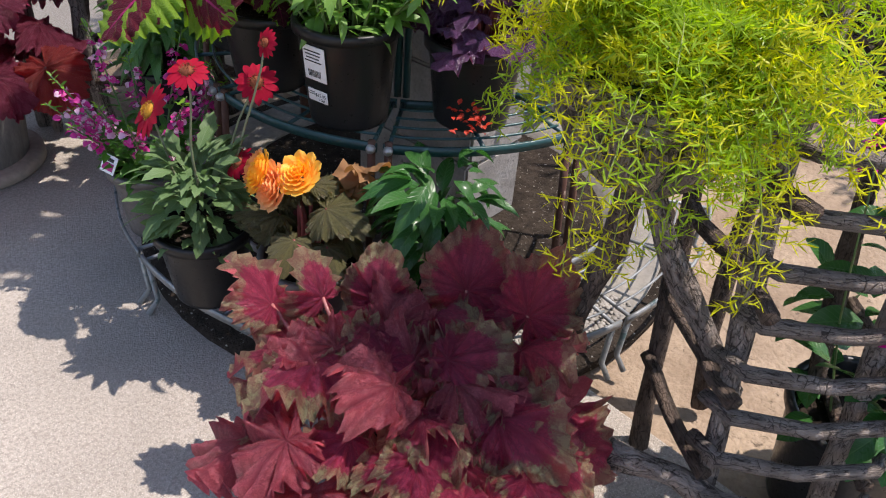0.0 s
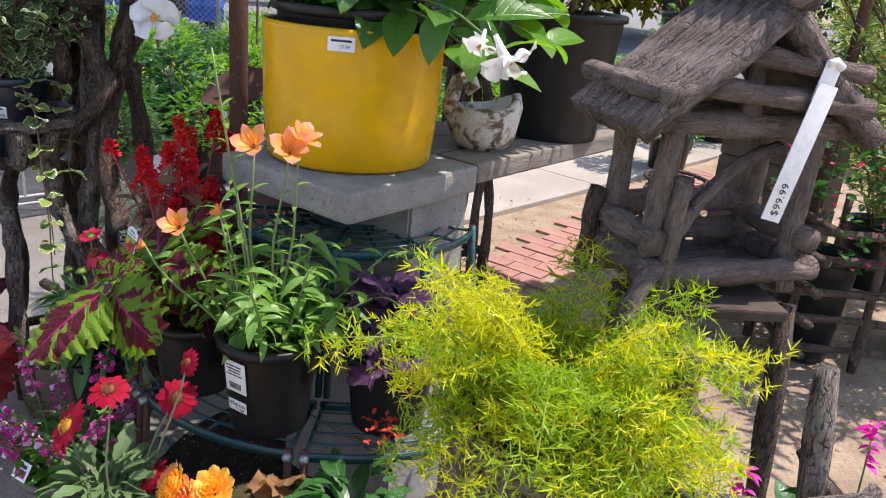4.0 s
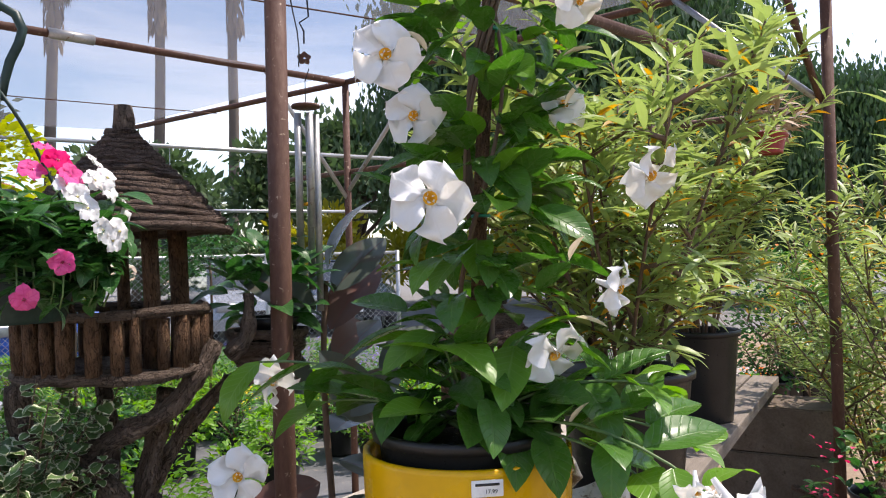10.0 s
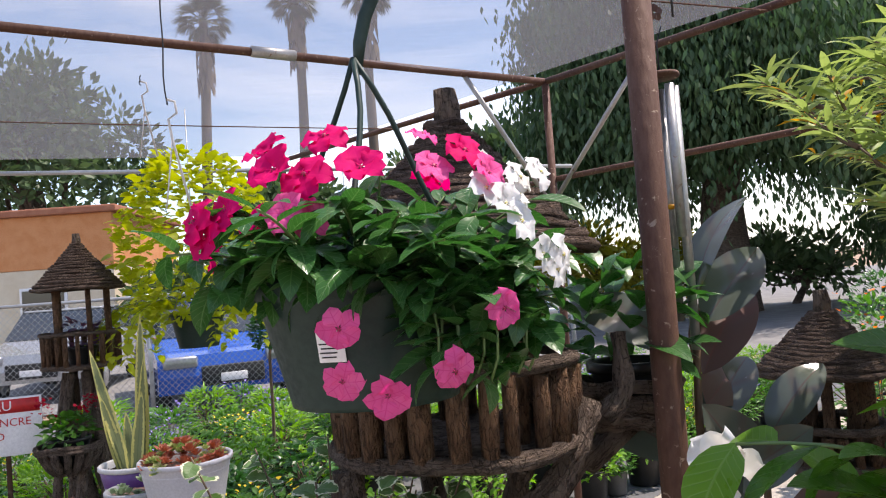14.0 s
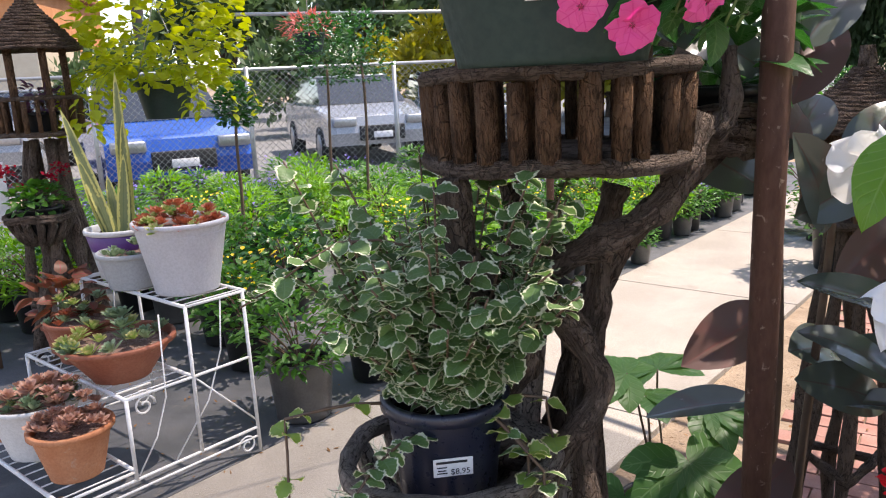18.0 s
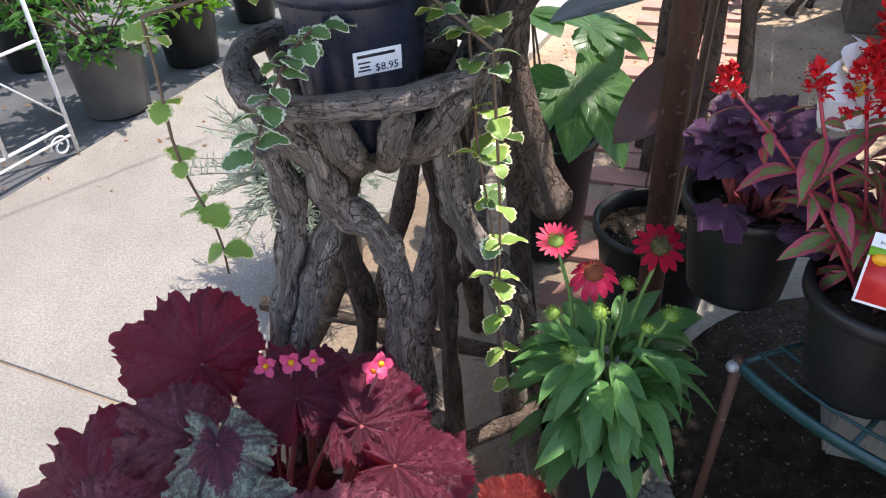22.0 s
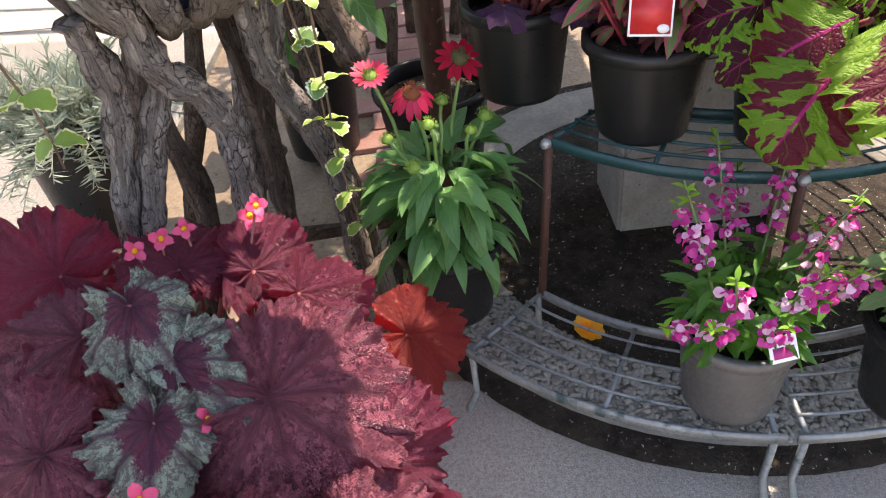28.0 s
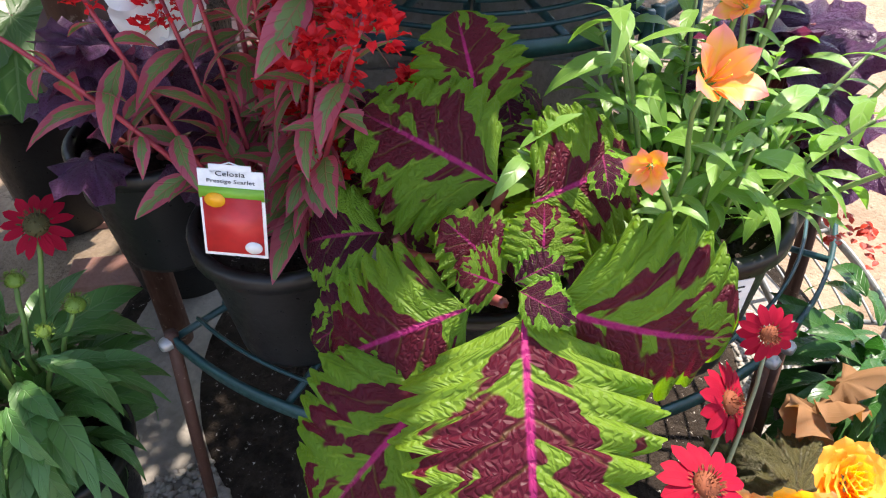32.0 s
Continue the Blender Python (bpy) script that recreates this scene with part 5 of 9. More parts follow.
ivs = [leaf(0.036, 0.032, 14, 0.8, 0.6, 0.2, 0.12, serr=0.32, teeth=4.5, half=3, wave=0.05), leaf(0.029, 0.026, 14, 0.8, 0.6, 0.4, 0.12, serr=0.32, teeth=4.5, half=3), leaf(0.041, 0.036, 14, 0.8, 0.6, 0.3, 0.2, serr=0.28, teeth=5.5, half=3, wave=0.05)]
rv = random.Random(21)
runs, im, iy = [], [], []
for k in range(96):
    az = rv.uniform(0, 6.283)
    up = rv.random()
    L = rv.uniform(0.10, 0.30) if k % 5 else rv.uniform(0.28, 0.40)
    pts = arc((0.05 * math.cos(az), 0.05 * math.sin(az), 0.19), az, rv.uniform(0.95, 1.55), L, rv.uniform(0.0, 0.55) if up > 0.25 else 0.0, 8)
    runs.append(pts)
for az, el, L, bd in ((1.7, 1.45, 0.42, 0.1), (1.2, 1.5, 0.36, 0.15), (-2.2, 0.6, 0.3, 1.4)):
    runs.append(arc((0.02 * math.cos(az), 0.02 * math.sin(az), 0.14), az, el, L, bd, 8))
arch = bent((-0.02, -0.02, 0.30), (-0.034, -0.075, 0.437), 3, 0.006, 4) + [Vector(p) for p in ((-0.085, -0.075, 0.452), (-0.136, -0.075, 0.452), (-0.181, -0.075, 0.429), (-0.226, -0.075, 0.398), (-0.268, -0.075, 0.375))]
runs.append(arch)
hang = []
for x, y, z0, z1 in ((0.115, -0.13, 0.13, -0.40), (0.10, -0.10, 0.15, -0.22), (-0.23, -0.04, 0.2, -0.12), (0.14, -0.05, 0.2, -0.05)):
    pts = bent((x * 0.4, y * 0.4, 0.2), (x, y, z0), 3, 0.01, int(x * 100)) + bent((x, y, z0 - 0.01), (x + 0.02, y - 0.01, z1), 8, 0.012, int(y * 100))
    hang.append(pts)
for pts in runs:
    n = int(8 + 62 * (pts[0] - pts[-1]).length)
    for i in range(n):
        p, d = along(pts, 0.15 + 0.85 * i / n)
        az = math.atan2(d.y, d.x) + (1.3 if i % 2 else -1.3) + rv.uniform(-0.6, 0.6)
        im.append(aim(p, polar(az, rv.uniform(-0.5, 0.6)), rv.uniform(-0.5, 0.5), rv.uniform(0.55, 1.05)))
for pts in hang:
    L = (pts[0] - pts[-1]).length
    n = int(L / 0.046)
    for i in range(n):
        p, d = along(pts, (i + 0.5) / n)
        for sgn in (1, -1):
            az = rv.uniform(0, 6.28) if sgn > 0 else az + 3.14
            (iy if rv.random() < 0.7 else im).append(aim(p, polar(az, rv.uniform(-0.3, 0.3)), rv.uniform(-0.5, 0.5), rv.uniform(0.6, 1.2)))
stems(iv, runs + hang, 0.0026, 0.0014, STEM_B)
scatter("leaves", ivs, im, VARI, iv, "grey-green leaves with white scalloped rims")
leaves("leaf", ivs, iy, VARY, iv)

# ---- hanging basket of vinca ----
HB = Vector((-0.779, 1.68, 1.383))
HB_IN = Vector((0.004, 0.007, -0.021))
hb = thing("hanging_basket", HB, "green plastic hanging basket full of pink, red and white vinca", "hanging basket")
pot(hb, 0.124, 0.092, 0.135, GREENPOT, name="basket", lip=0.006)
g = Geo()
for k in range(3):
    an = 0.4 + 2 * math.pi * k / 3
    g.add(tube(bent((0.124 * math.cos(an), 0.124 * math.sin(an), 0.128), (0, 0, 0.38), 8, 0.008, k), 0.0034, 6))
part("hanger", g, GREENPOT, hb, "dark green plastic hanger wire")
part("hook", tube([(0, 0, 0.385), (0.004, 0, 0.42), (0.012, 0, 0.45), (0.026, 0, 0.48), (0.032, 0, 0.503), (0.022, 0, 0.528), (0.0, 0, 0.54), (-0.022, 0, 0.53), (-0.03, 0, 0.508)], [0.0045, 0.0075, 0.008, 0.008, 0.008, 0.008, 0.0075, 0.007, 0.0045], 8), GREENPOT, hb, "green plastic hook", m=Matrix.Translation(HB_IN))
part("hang_wire", tube([(0.0, 0, 0.535), (0.0, 0.002, 0.55), (-0.003, 0.0, 0.8), (0, 0, 1.25)], 0.0025, 5), GALV, hb, "galvanised hanging wire", m=Matrix.Translation(HB_IN))
tag_on(hb, Vector((-0.036, -0.1055, 0.068)), -1.87, 0.028, 0.032, (("Vinca", 0.0075, -0.003, 0.010),), 0.22, bars=[(-0.003, 0.003 - 0.0045 * k, 0.018 - 0.003 * (k % 2), 0.0014) for k in range(4)])
VL = leaf_mat("vinca_leaf", (0.022, 0.085, 0.022), (0.045, 0.135, 0.03), vein=(0.13, 0.24, 0.09), rib=0.6, nveins=8, rough=0.28, thin=0.28, relief=0.35)
vl = [leaf(0.068, 0.032, 6, 0.85, 0.75, 0.25, 0.3), leaf(0.06, 0.03, 6, 0.85, 0.75, 0.5, 0.2), leaf(0.052, 0.027, 6, 0.85, 0.75, 0.1, 0.3)]
rv = random.Random(5)
vm, vr = [], []
for k in range(70):
    az = rv.uniform(0, 6.283)
    L = rv.uniform(0.06, 0.145)
    q_ = 0.03 + 0.075 * rv.random()
    pts = arc((q_ * math.cos(az), q_ * math.sin(az), 0.115), az, rv.uniform(0.6, 1.45), L, rv.uniform(0.3, 1.3), 7)
    vr.append(pts)
for k in range(20):
    az = rv.uniform(-1.25, 0.2)
    vr.append(arc((0.09 * math.cos(az), 0.09 * math.sin(az), 0.125), az, 0.4, rv.uniform(0.09, 0.18), 2.6, 7))
for pts in vr:
    for i in range(13):
        p, d = along(pts, 0.1 + 0.9 * i / 12)
        az = math.atan2(d.y, d.x) + (1.1 if i % 2 else -1.1) + rv.uniform(-0.7, 0.7)
        vm.append(aim(p, polar(az, rv.uniform(-0.6, 0.7)), rv.uniform(-0.4, 0.4), rv.uniform(0.6, 1.1)))
stems(hb, vr, 0.002, 0.0014, STEM_G)
scatter("leaves", vl, vm, VL, hb, "dark glossy vinca leaves")
PINK = leaf_mat("pink_petal", (0.68, 0.07, 0.27), (0.80, 0.15, 0.37), vein=(0.62, 0.03, 0.20), rib=0.5, nveins=3, rough=0.7, thin=0.3, relief=0.1, spec=0.12)
HOT = leaf_mat("magenta_petal", (0.56, 0.002, 0.10), (0.70, 0.008, 0.16), rough=0.7, thin=0.35, relief=0.1, spec=0.1)
eye = lathe([(0.0, 0.002), (0.0022, 0.0022), (0.003, 0.0)], 8)
EYE_D, EYE_Y = plain("dark_eye", (0.30, 0.01, 0.06), 0.5), plain("pale_eye", (0.70, 0.62, 0.20), 0.5)
VF = {c: [flower_kind(petals(5, 0.027, 0.0265, lf, 0.07, 1.1, 0.55, 0.25, 0.12), mt, eye, ey) for lf in (0.05, 0.25, 0.5)] for c, mt, ey in (("p", PINK, EYE_D), ("h", HOT, EYE_D), ("w", WHITE, EYE_Y))}
for c, spots in (("p", ((-0.023, -0.157, 0.113), (-0.023, -0.157, 0.07), (0.013, -0.16, 0.056), (0.069, -0.157, 0.071), (0.114, -0.15, 0.119), (-0.064, -0.12, 0.212), (-0.044, -0.12, 0.207), (0.065, -0.10, 0.247), (0.114, -0.10, 0.239), (0.06, -0.02, 0.29))),
                 ("h", ((-0.148, -0.107, 0.213), (-0.119, -0.11, 0.221), (-0.075, -0.107, 0.252), (-0.048, -0.107, 0.246), (-0.138, -0.107, 0.198), (0.001, -0.10, 0.249), (-0.031, -0.08, 0.284), (0.095, -0.09, 0.262), (-0.09, -0.04, 0.28), (-0.16, 0.02, 0.19), (-0.06, 0.08, 0.27), (-0.12, 0.08, 0.22), (0.07, 0.09, 0.26))),
                 ("w", ((0.164, -0.10, 0.238), (0.139, -0.115, 0.193), (0.126, -0.115, 0.209), (0.178, -0.10, 0.161), (0.17, -0.107, 0.148), (0.157, -0.11, 0.163), (0.145, -0.09, 0.235), (0.15, -0.03, 0.225), (0.12, 0.02, 0.27), (0.165, 0.02, 0.2), (0.11, -0.105, 0.225)))):
    for k, p in enumerate(spots):
        way = Vector((p[0] * 2.2, p[1] * 2.0 - 0.08, (p[2] - 0.15) * 2.2))
        bloom(hb, VF[c][k % 3], Vector(p) + HB_IN + way.normalized() * 0.02, way, U(0.74, 0.86) * (1.22 if c == "h" else 1.0), U(0, 6), {"p": "pink five-petalled flower", "h": "magenta five-petalled flower", "w": "white five-petalled flower"}[c])

# ---- wind chime by the post ----
wc = thing("wind_chime", POLE + Vector((0.07, 0.11, 1.30)), "grey metal wind chime hanging from a hook on the post", "wind chime")
part("chime_disc", lathe([(0, 0.0), (0.033, 0.0), (0.035, 0.004), (0.033, 0.008), (0, 0.008)], 20), RUST, wc, "rusty round top disc", m=Matrix.Translation((0, 0, 0.535)))
for k in range(5):
    an = 2 * math.pi * k / 5
    part("chime_tube", tube([(0.024 * math.cos(an), 0.024 * math.sin(an), 0.52), (0.024 * math.cos(an), 0.024 * math.sin(an), 0.05 + 0.05 * k)], 0.0085, 10), GALV, wc)
part("chime_cord", Geo().add(tube([(0, 0, 0.54), (0, 0, 0.60), (0.01, 0, 0.63)], 0.0015, 4)).add(tube([(0.0, 0, 0.69), (0.0, 0.0, 0.72), (-0.01, 0, 0.74), (0.012, 0, 0.755), (0.0, 0, 0.93)], 0.0022, 5)), INK, wc)
part("chime_charm", petals(5, 0.016, 0.014, 0.0, 0.1), RUST, wc, "small metal flower charm", m=Matrix.Translation((0.0, 0, 0.655)) @ rot(math.pi / 2, 0, 0))
part("striker", lathe([(0, 0), (0.013, 0.002), (0.013, 0.008), (0, 0.01)], 14), GOLD, wc, m=Matrix.Translation((0, 0, 0.30)))

# ---- loose hooks and cords under the cloth ----
for x, y, z, lo in ((-1.52, 3.525, 2.18, 1.92), (-1.95, 4.6, 2.55, 2.3)):
    hk = thing("hanging_hook", (x, y, 0), "thin wire with an empty white plant hook", "hook")
    part("cord", tube(bent((0.0, 0.0, RZ), (0.0, 0, z), 8, 0.012, 3), 0.0028, 5), INK, hk)
    part("white_hook", tube([(0.0, 0, z + 0.02), (0.025, 0, z + 0.01), (0.03, 0, z - 0.03), (0.0, 0, z - 0.05), (0.01, 0, z - 0.12), (0.06, 0.0, lo - 0.1)], 0.0045, 6), WHITEPOT, hk)
    part("white_hook", tube([(0.01, 0, z - 0.12), (-0.03, 0.02, lo - 0.1)], 0.003, 6), WHITEPOT, hk)


# ---- rex begonias ----
BEG = leaf_mat("burgundy_begonia_leaf", (0.40, 0.095, 0.15), (0.56, 0.17, 0.225), vein=(0.085, 0.014, 0.034), rib=0.72, nveins=9, fan=True, rough=0.36, thin=0.25, glow=(0.42, 0.035, 0.09), relief=1.0, vein_w=0.09, spec=0.55)
BEGR = leaf_mat("red_begonia_leaf", (0.27, 0.045, 0.095), (0.41, 0.10, 0.165), vein=(0.085, 0.012, 0.03), rib=0.6, nveins=9, fan=True, rough=0.38, thin=0.45, glow=(0.46, 0.018, 0.07), relief=0.9, vein_w=0.08, spec=0.45)
# copy for the backlit leaf: sun shining through put into its bright veins
BEGO = leaf_mat("backlit_begonia_leaf", (0.32, 0.045, 0.06), (0.42, 0.08, 0.08), vein=(0.52, 0.10, 0.06), rib=0.5, nveins=9, fan=True, rough=0.38, thin=0.5, glow=(0.60, 0.025, 0.03), relief=0.9, vein_w=0.07, spec=0.45)
BEGS = leaf_mat("silver_begonia_leaf", (0.15, 0.028, 0.06), (0.21, 0.045, 0.08), vein=(0.085, 0.022, 0.05), rib=0.9, nveins=9, fan=True, edge=(0.36, 0.43, 0.33), edge_at=0.5, rough=0.4, thin=0.22, relief=0.7, vein_w=0.10, spec=0.5)
REX = leaf_mat("rex_begonia_leaf", (0.54, 0.05, 0.14), (0.74, 0.13, 0.24), vein=(0.12, 0.012, 0.05), rib=0.7, nveins=9, fan=True, edge=(0.52, 0.54, 0.30), edge_at=0.74, rough=0.34, thin=0.42, glow=(0.85, 0.13, 0.20), relief=0.9, vein_w=0.09, spec=0.55)
REXR = leaf_mat("rex_begonia_red_leaf", (0.66, 0.14, 0.21), (0.80, 0.30, 0.33), vein=(0.24, 0.03, 0.07), rib=0.75, nveins=9, fan=True, rough=0.34, thin=0.42, glow=(0.9, 0.16, 0.20), relief=0.9, vein_w=0.09, spec=0.55)
PINKY = leaf_mat("begonia_petal", (0.60, 0.05, 0.14), (0.70, 0.10, 0.20), rough=0.5, thin=0.3, relief=0.1)


def big_leaf(parent, shape_mesh, base, tip_at, out, roll, size, mat, stalk_mat, seed, up=(0, 0, 1)):
    """A fan leaf on a stalk: the stalk runs from base to tip_at, the blade points along out."""
    st = part("stalk", tube(bent(base, tip_at, 6, 0.012, seed), [0.0055, 0.005, 0.0045, 0.004, 0.004, 0.0035, 0.003], 6), stalk_mat, parent)
    part("leaf", shape_mesh, mat, parent, m=aim(tip_at, out, roll, size, up))


def fan_set(mat, seeds, **kw):
    return [Geo().add(fan_leaf(1.0, seed=s, **kw)).mesh("leaf", mat) for s in seeds]


fans = dict(n=120, rings=8, notch=0.8, tip=0.08, lobes=4, lobe=0.03, jag=0.026, ruffle=0.10, dome=0.2, pucker=0.055)
broad = dict(n=200, rings=11, notch=0.72, tip=0.05, lobes=5, lobe=0.012, jag=0.055, ruffle=0.10, dome=0.18, pucker=0.05)
bd, br, bs, bo = fan_set(BEG, (1, 2, 3), **broad), fan_set(BEGR, (4, 5, 6), **broad), fan_set(BEGS, (7, 8), **{**broad, "tip": 0.3, "lobe": 0.05, "ruffle": 0.15, "pucker": 0.08}), fan_set(BEGO, (9, 10), **broad)
BG = Vector((-1.13, 1.72, 0))
bg = thing("burgundy_begonia", BG, "large burgundy rex begonia in a grey wooden tub on the paving", "plant")
part("tub", lathe([(0, 0.03), (0.11, 0.03), (0.125, 0.035), (0.14, 0.16), (0.15, 0.235), (0.145, 0.245), (0.135, 0.24), (0.13, 0.2), (0, 0.2)], 40), surface("grey_wood_tub", (0.16, 0.15, 0.14), (0.24, 0.225, 0.205), 6, 0.8, 0.4, 60, stretch=(6, 6, 1)), bg, "grey weathered wooden tub")
part("tub_base", lathe([(0, 0.0), (0.15, 0.0), (0.16, 0.008), (0.16, 0.03), (0.15, 0.036), (0, 0.036)], 40), surface("tub_base_wood", (0.25, 0.20, 0.16), (0.34, 0.28, 0.22), 6, 0.85, 0.3, 60), bg, "round wooden base")
# stalk end, direction the blade points, roll, size, kind
TOWARD = (-0.30, -0.42, 0.86)
bl = [((-1.139, 1.916, 0.483), (-0.75, 0.55, 0.12), 0.0, 0.14, "r"), ((-1.275, 1.664, 0.485), (-0.85, 0.30, -0.30), 0.1, 0.145, "d"), ((-1.29, 1.80, 0.42), (-0.80, 0.50, -0.35), 0.0, 0.165, "r"),
      ((-1.136, 1.70, 0.555), (-0.05, -0.78, -0.32), 0.1, 0.088, "s"), ((-1.141, 1.630, 0.521), (0.15, -0.8, -0.30), 0.0, 0.08, "s"), ((-1.188, 1.597, 0.502), (-0.55, -0.55, -0.40), 0.0, 0.088, "s"), ((-1.095, 1.545, 0.490), (0.82, -0.50, -0.22), 0.0, 0.180, "d"),
      ((-0.98, 1.735, 0.475), (0.7, -0.25, 0.05), 0.2, 0.09, "r"), ((-1.00, 1.77, 0.470), (0.6, 0.4, 0.1), 0.0, 0.110, "r"), ((-1.04, 1.80, 0.485), (0.25, 0.65, 0.2), 0.0, 0.105, "r"), ((-0.96, 1.68, 0.455), (0.8, -0.35, -0.15), 0.0, 0.10, "r"),
      ((-0.846, 1.632, 0.323), (0.55, -0.42, -0.55), 0.0, 0.120, "o"), ((-1.215, 1.455, 0.435), (-0.28, -0.62, -0.68), 0.0, 0.165, "d"), ((-1.285, 1.515, 0.425), (-0.65, -0.42, -0.62), 0.1, 0.140, "d"), ((-1.33, 1.575, 0.36), (-0.85, -0.15, -0.5), 0.0, 0.105, "r"),
      ((-1.12, 1.415, 0.405), (0.22, -0.78, -0.58), 0.0, 0.130, "d"), ((-1.10, 1.38, 0.34), (0.15, -0.75, -0.7), 0.0, 0.135, "r"), ((-1.055, 1.465, 0.410), (0.75, -0.48, -0.45), 0.2, 0.120, "r"), ((-1.065, 1.42, 0.345), (0.7, -0.55, -0.6), 0.0, 0.115, "r"), ((-1.02, 1.50, 0.36), (0.8, -0.4, -0.6), 0.0, 0.12, "r"),
      ((-1.17, 1.80, 0.475), (-0.85, 0.15, -0.12), 0.0, 0.120, "d"), ((-1.13, 1.52, 0.44), (0.1, -0.75, -0.45), 0.0, 0.130, "d"), ((-1.20, 1.56, 0.41), (-0.45, -0.65, -0.6), 0.0, 0.12, "d"),
      ((-1.13, 1.98, 0.40), (-0.2, 0.9, -0.3), 0.0, 0.14, "r"), ((-0.99, 1.90, 0.42), (0.5, 0.75, -0.3), 0.0, 0.14, "d"), ((-1.28, 1.90, 0.36), (-0.7, 0.6, -0.5), 0.0, 0.14, "d"), ((-0.92, 1.79, 0.36), (0.85, 0.2, -0.5), 0.0, 0.12, "r"), ((-0.94, 1.58, 0.32), (0.75, -0.4, -0.8), 0.0, 0.11, "r")]
for k, (p, out, roll, s, c) in enumerate(bl):
    q = pt(bg, *p)
    big_leaf(bg, {"d": bd, "r": br, "s": bs, "o": bo}[c][k % 2], (q.x * 0.15, q.y * 0.15, 0.2), q, out, roll, s * (0.93 if c == "d" else 1.0), None, STEM_R, k, TOWARD if k < 23 else (0, 0, 1))
rb_ = random.Random(77)
for k in range(26):
    az, zz = rb_.uniform(0, 6.28), rb_.random()
    q = Vector((0.21 * math.cos(az) * (1.05 - 0.75 * zz), 0.21 * math.sin(az) * (1.05 - 0.75 * zz), 0.23 + 0.13 * zz))
    big_leaf(bg, (br if rb_.random() < 0.5 else bd)[k % 3], (q.x * 0.2, q.y * 0.2, 0.2), q, polar(az + rb_.uniform(-0.8, 0.8), rb_.uniform(-0.8, 0.0) + 0.3 * zz), rb_.uniform(-0.6, 0.6), rb_.uniform(0.07, 0.11), None, STEM_R, k)
BF = [flower_kind(petals(4, 0.017, 0.013, 0.75, 0.05, 0.9, 0.6, 0.35, 0.12), PINKY, lathe([(0, 0.006), (0.004, 0.003), (0.003, -0.002)], 8), GOLD) for _ in range(2)]
bst = []
for k, p in enumerate(((-1.010, 1.819, 0.519), (-1.035, 1.835, 0.512), (-1.065, 1.850, 0.505), (-0.943, 1.756, 0.540), (-0.950, 1.766, 0.525), (-1.268, 1.566, 0.479), (-1.240, 1.555, 0.475), (-1.186, 1.439, 0.475), (-1.15, 1.575, 0.485))):
    q = pt(bg, *p)
    bst.append(bent((q.x * 0.6, q.y * 0.6, 0.30), q, 5, 0.01, k))
    bloom(bg, BF[k % 2], q, (-0.4 + 0.1 * k, -0.7, 0.5), U(0.85, 1.15), k, "pink begonia flower")
stems(bg, bst, 0.003, 0.0018, STEM_R, "flower_stalks")

STEM_P = plain("pink_stem", (0.42, 0.14, 0.13), 0.4)
rx = thing("rex_begonia", (0.01, 0.69, 0), "crimson and silver-green rex begonia in a low pot", "plant")
pot(rx, 0.115, 0.09, 0.17, GREYPOT)
rexm, rexr = fan_set(REX, (11, 12, 13, 14), **{**fans, "tip": 0.22, "lobe": 0.03, "jag": 0.06, "ruffle": 0.20, "pucker": 0.10}), fan_set(REXR, (15, 16, 17), **{**fans, "tip": 0.14, "jag": 0.06, "ruffle": 0.24, "pucker": 0.11})
rr = random.Random(9)
k = 0
for ringr, z, cnt, el in ((0.05, 0.37, 8, 0.35), (0.115, 0.355, 13, -0.25), (0.18, 0.325, 19, -0.35), (0.22, 0.25, 19, -0.6)):
    for i in range(cnt):
        az = 2 * math.pi * (i + rr.uniform(-0.3, 0.3)) / cnt
        p = Vector((ringr * math.cos(az), ringr * math.sin(az), z + rr.uniform(-0.03, 0.035)))
        src = rexr if rr.random() < (0.5 if math.cos(az) < 0 else 0.25) else rexm
        big_leaf(rx, src[k % len(src)], (p.x * 0.2, p.y * 0.2, 0.14), p, polar(az + rr.uniform(-0.5, 0.5), el + rr.uniform(-0.35, 0.45)), rr.uniform(-0.5, 0.5), rr.uniform(0.07, 0.105), None, STEM_P, k)
        k += 1
for p, out, s in (((-0.20, 0.83, 0.36), (-0.5, 0.3, 0.7), 0.085), ((-0.13, 0.85, 0.36), (-0.2, 0.2, 0.9), 0.075), ((-0.05, 0.86, 0.35), (0.1, 0.4, 0.8), 0.08), ((-0.12, 0.70, 0.38), (-0.6, -0.5, 0.1), 0.10), ((0.08, 0.88, 0.36), (0.1, 0.6, 0.6), 0.11), ((0.17, 0.84, 0.35), (0.4, 0.5, 0.5), 0.11)):
    q = pt(rx, *p)
    big_leaf(rx, rexm[k % 4], (q.x * 0.2, q.y * 0.2, 0.14), q, out, 0.2, s, None, STEM_P, k)
    k += 1


# ---- plants on the wire stand ----
def on_tier(r, deg, z):
    return C0 + polar(radians(deg), 0) * r + Vector((0, 0, z + 0.009))


CONE = plain("cone_centre", (0.20, 0.05, 0.015), 0.8)
CONEPINK = leaf_mat("coneflower_petal", (0.50, 0.008, 0.055), (0.60, 0.022, 0.08), vein=(0.5, 0.02, 0.06), rib=0.4, rough=0.5, thin=0.25, relief=0.2)
CONERED = leaf_mat("red_petal", (0.29, 0.004, 0.022), (0.37, 0.007, 0.03), vein=(0.25, 0.004, 0.016), rib=0.4, rough=0.7, thin=0.28, relief=0.2, spec=0.15)
SPIKYG = plain("green_bud", (0.16, 0.26, 0.03), 0.6)


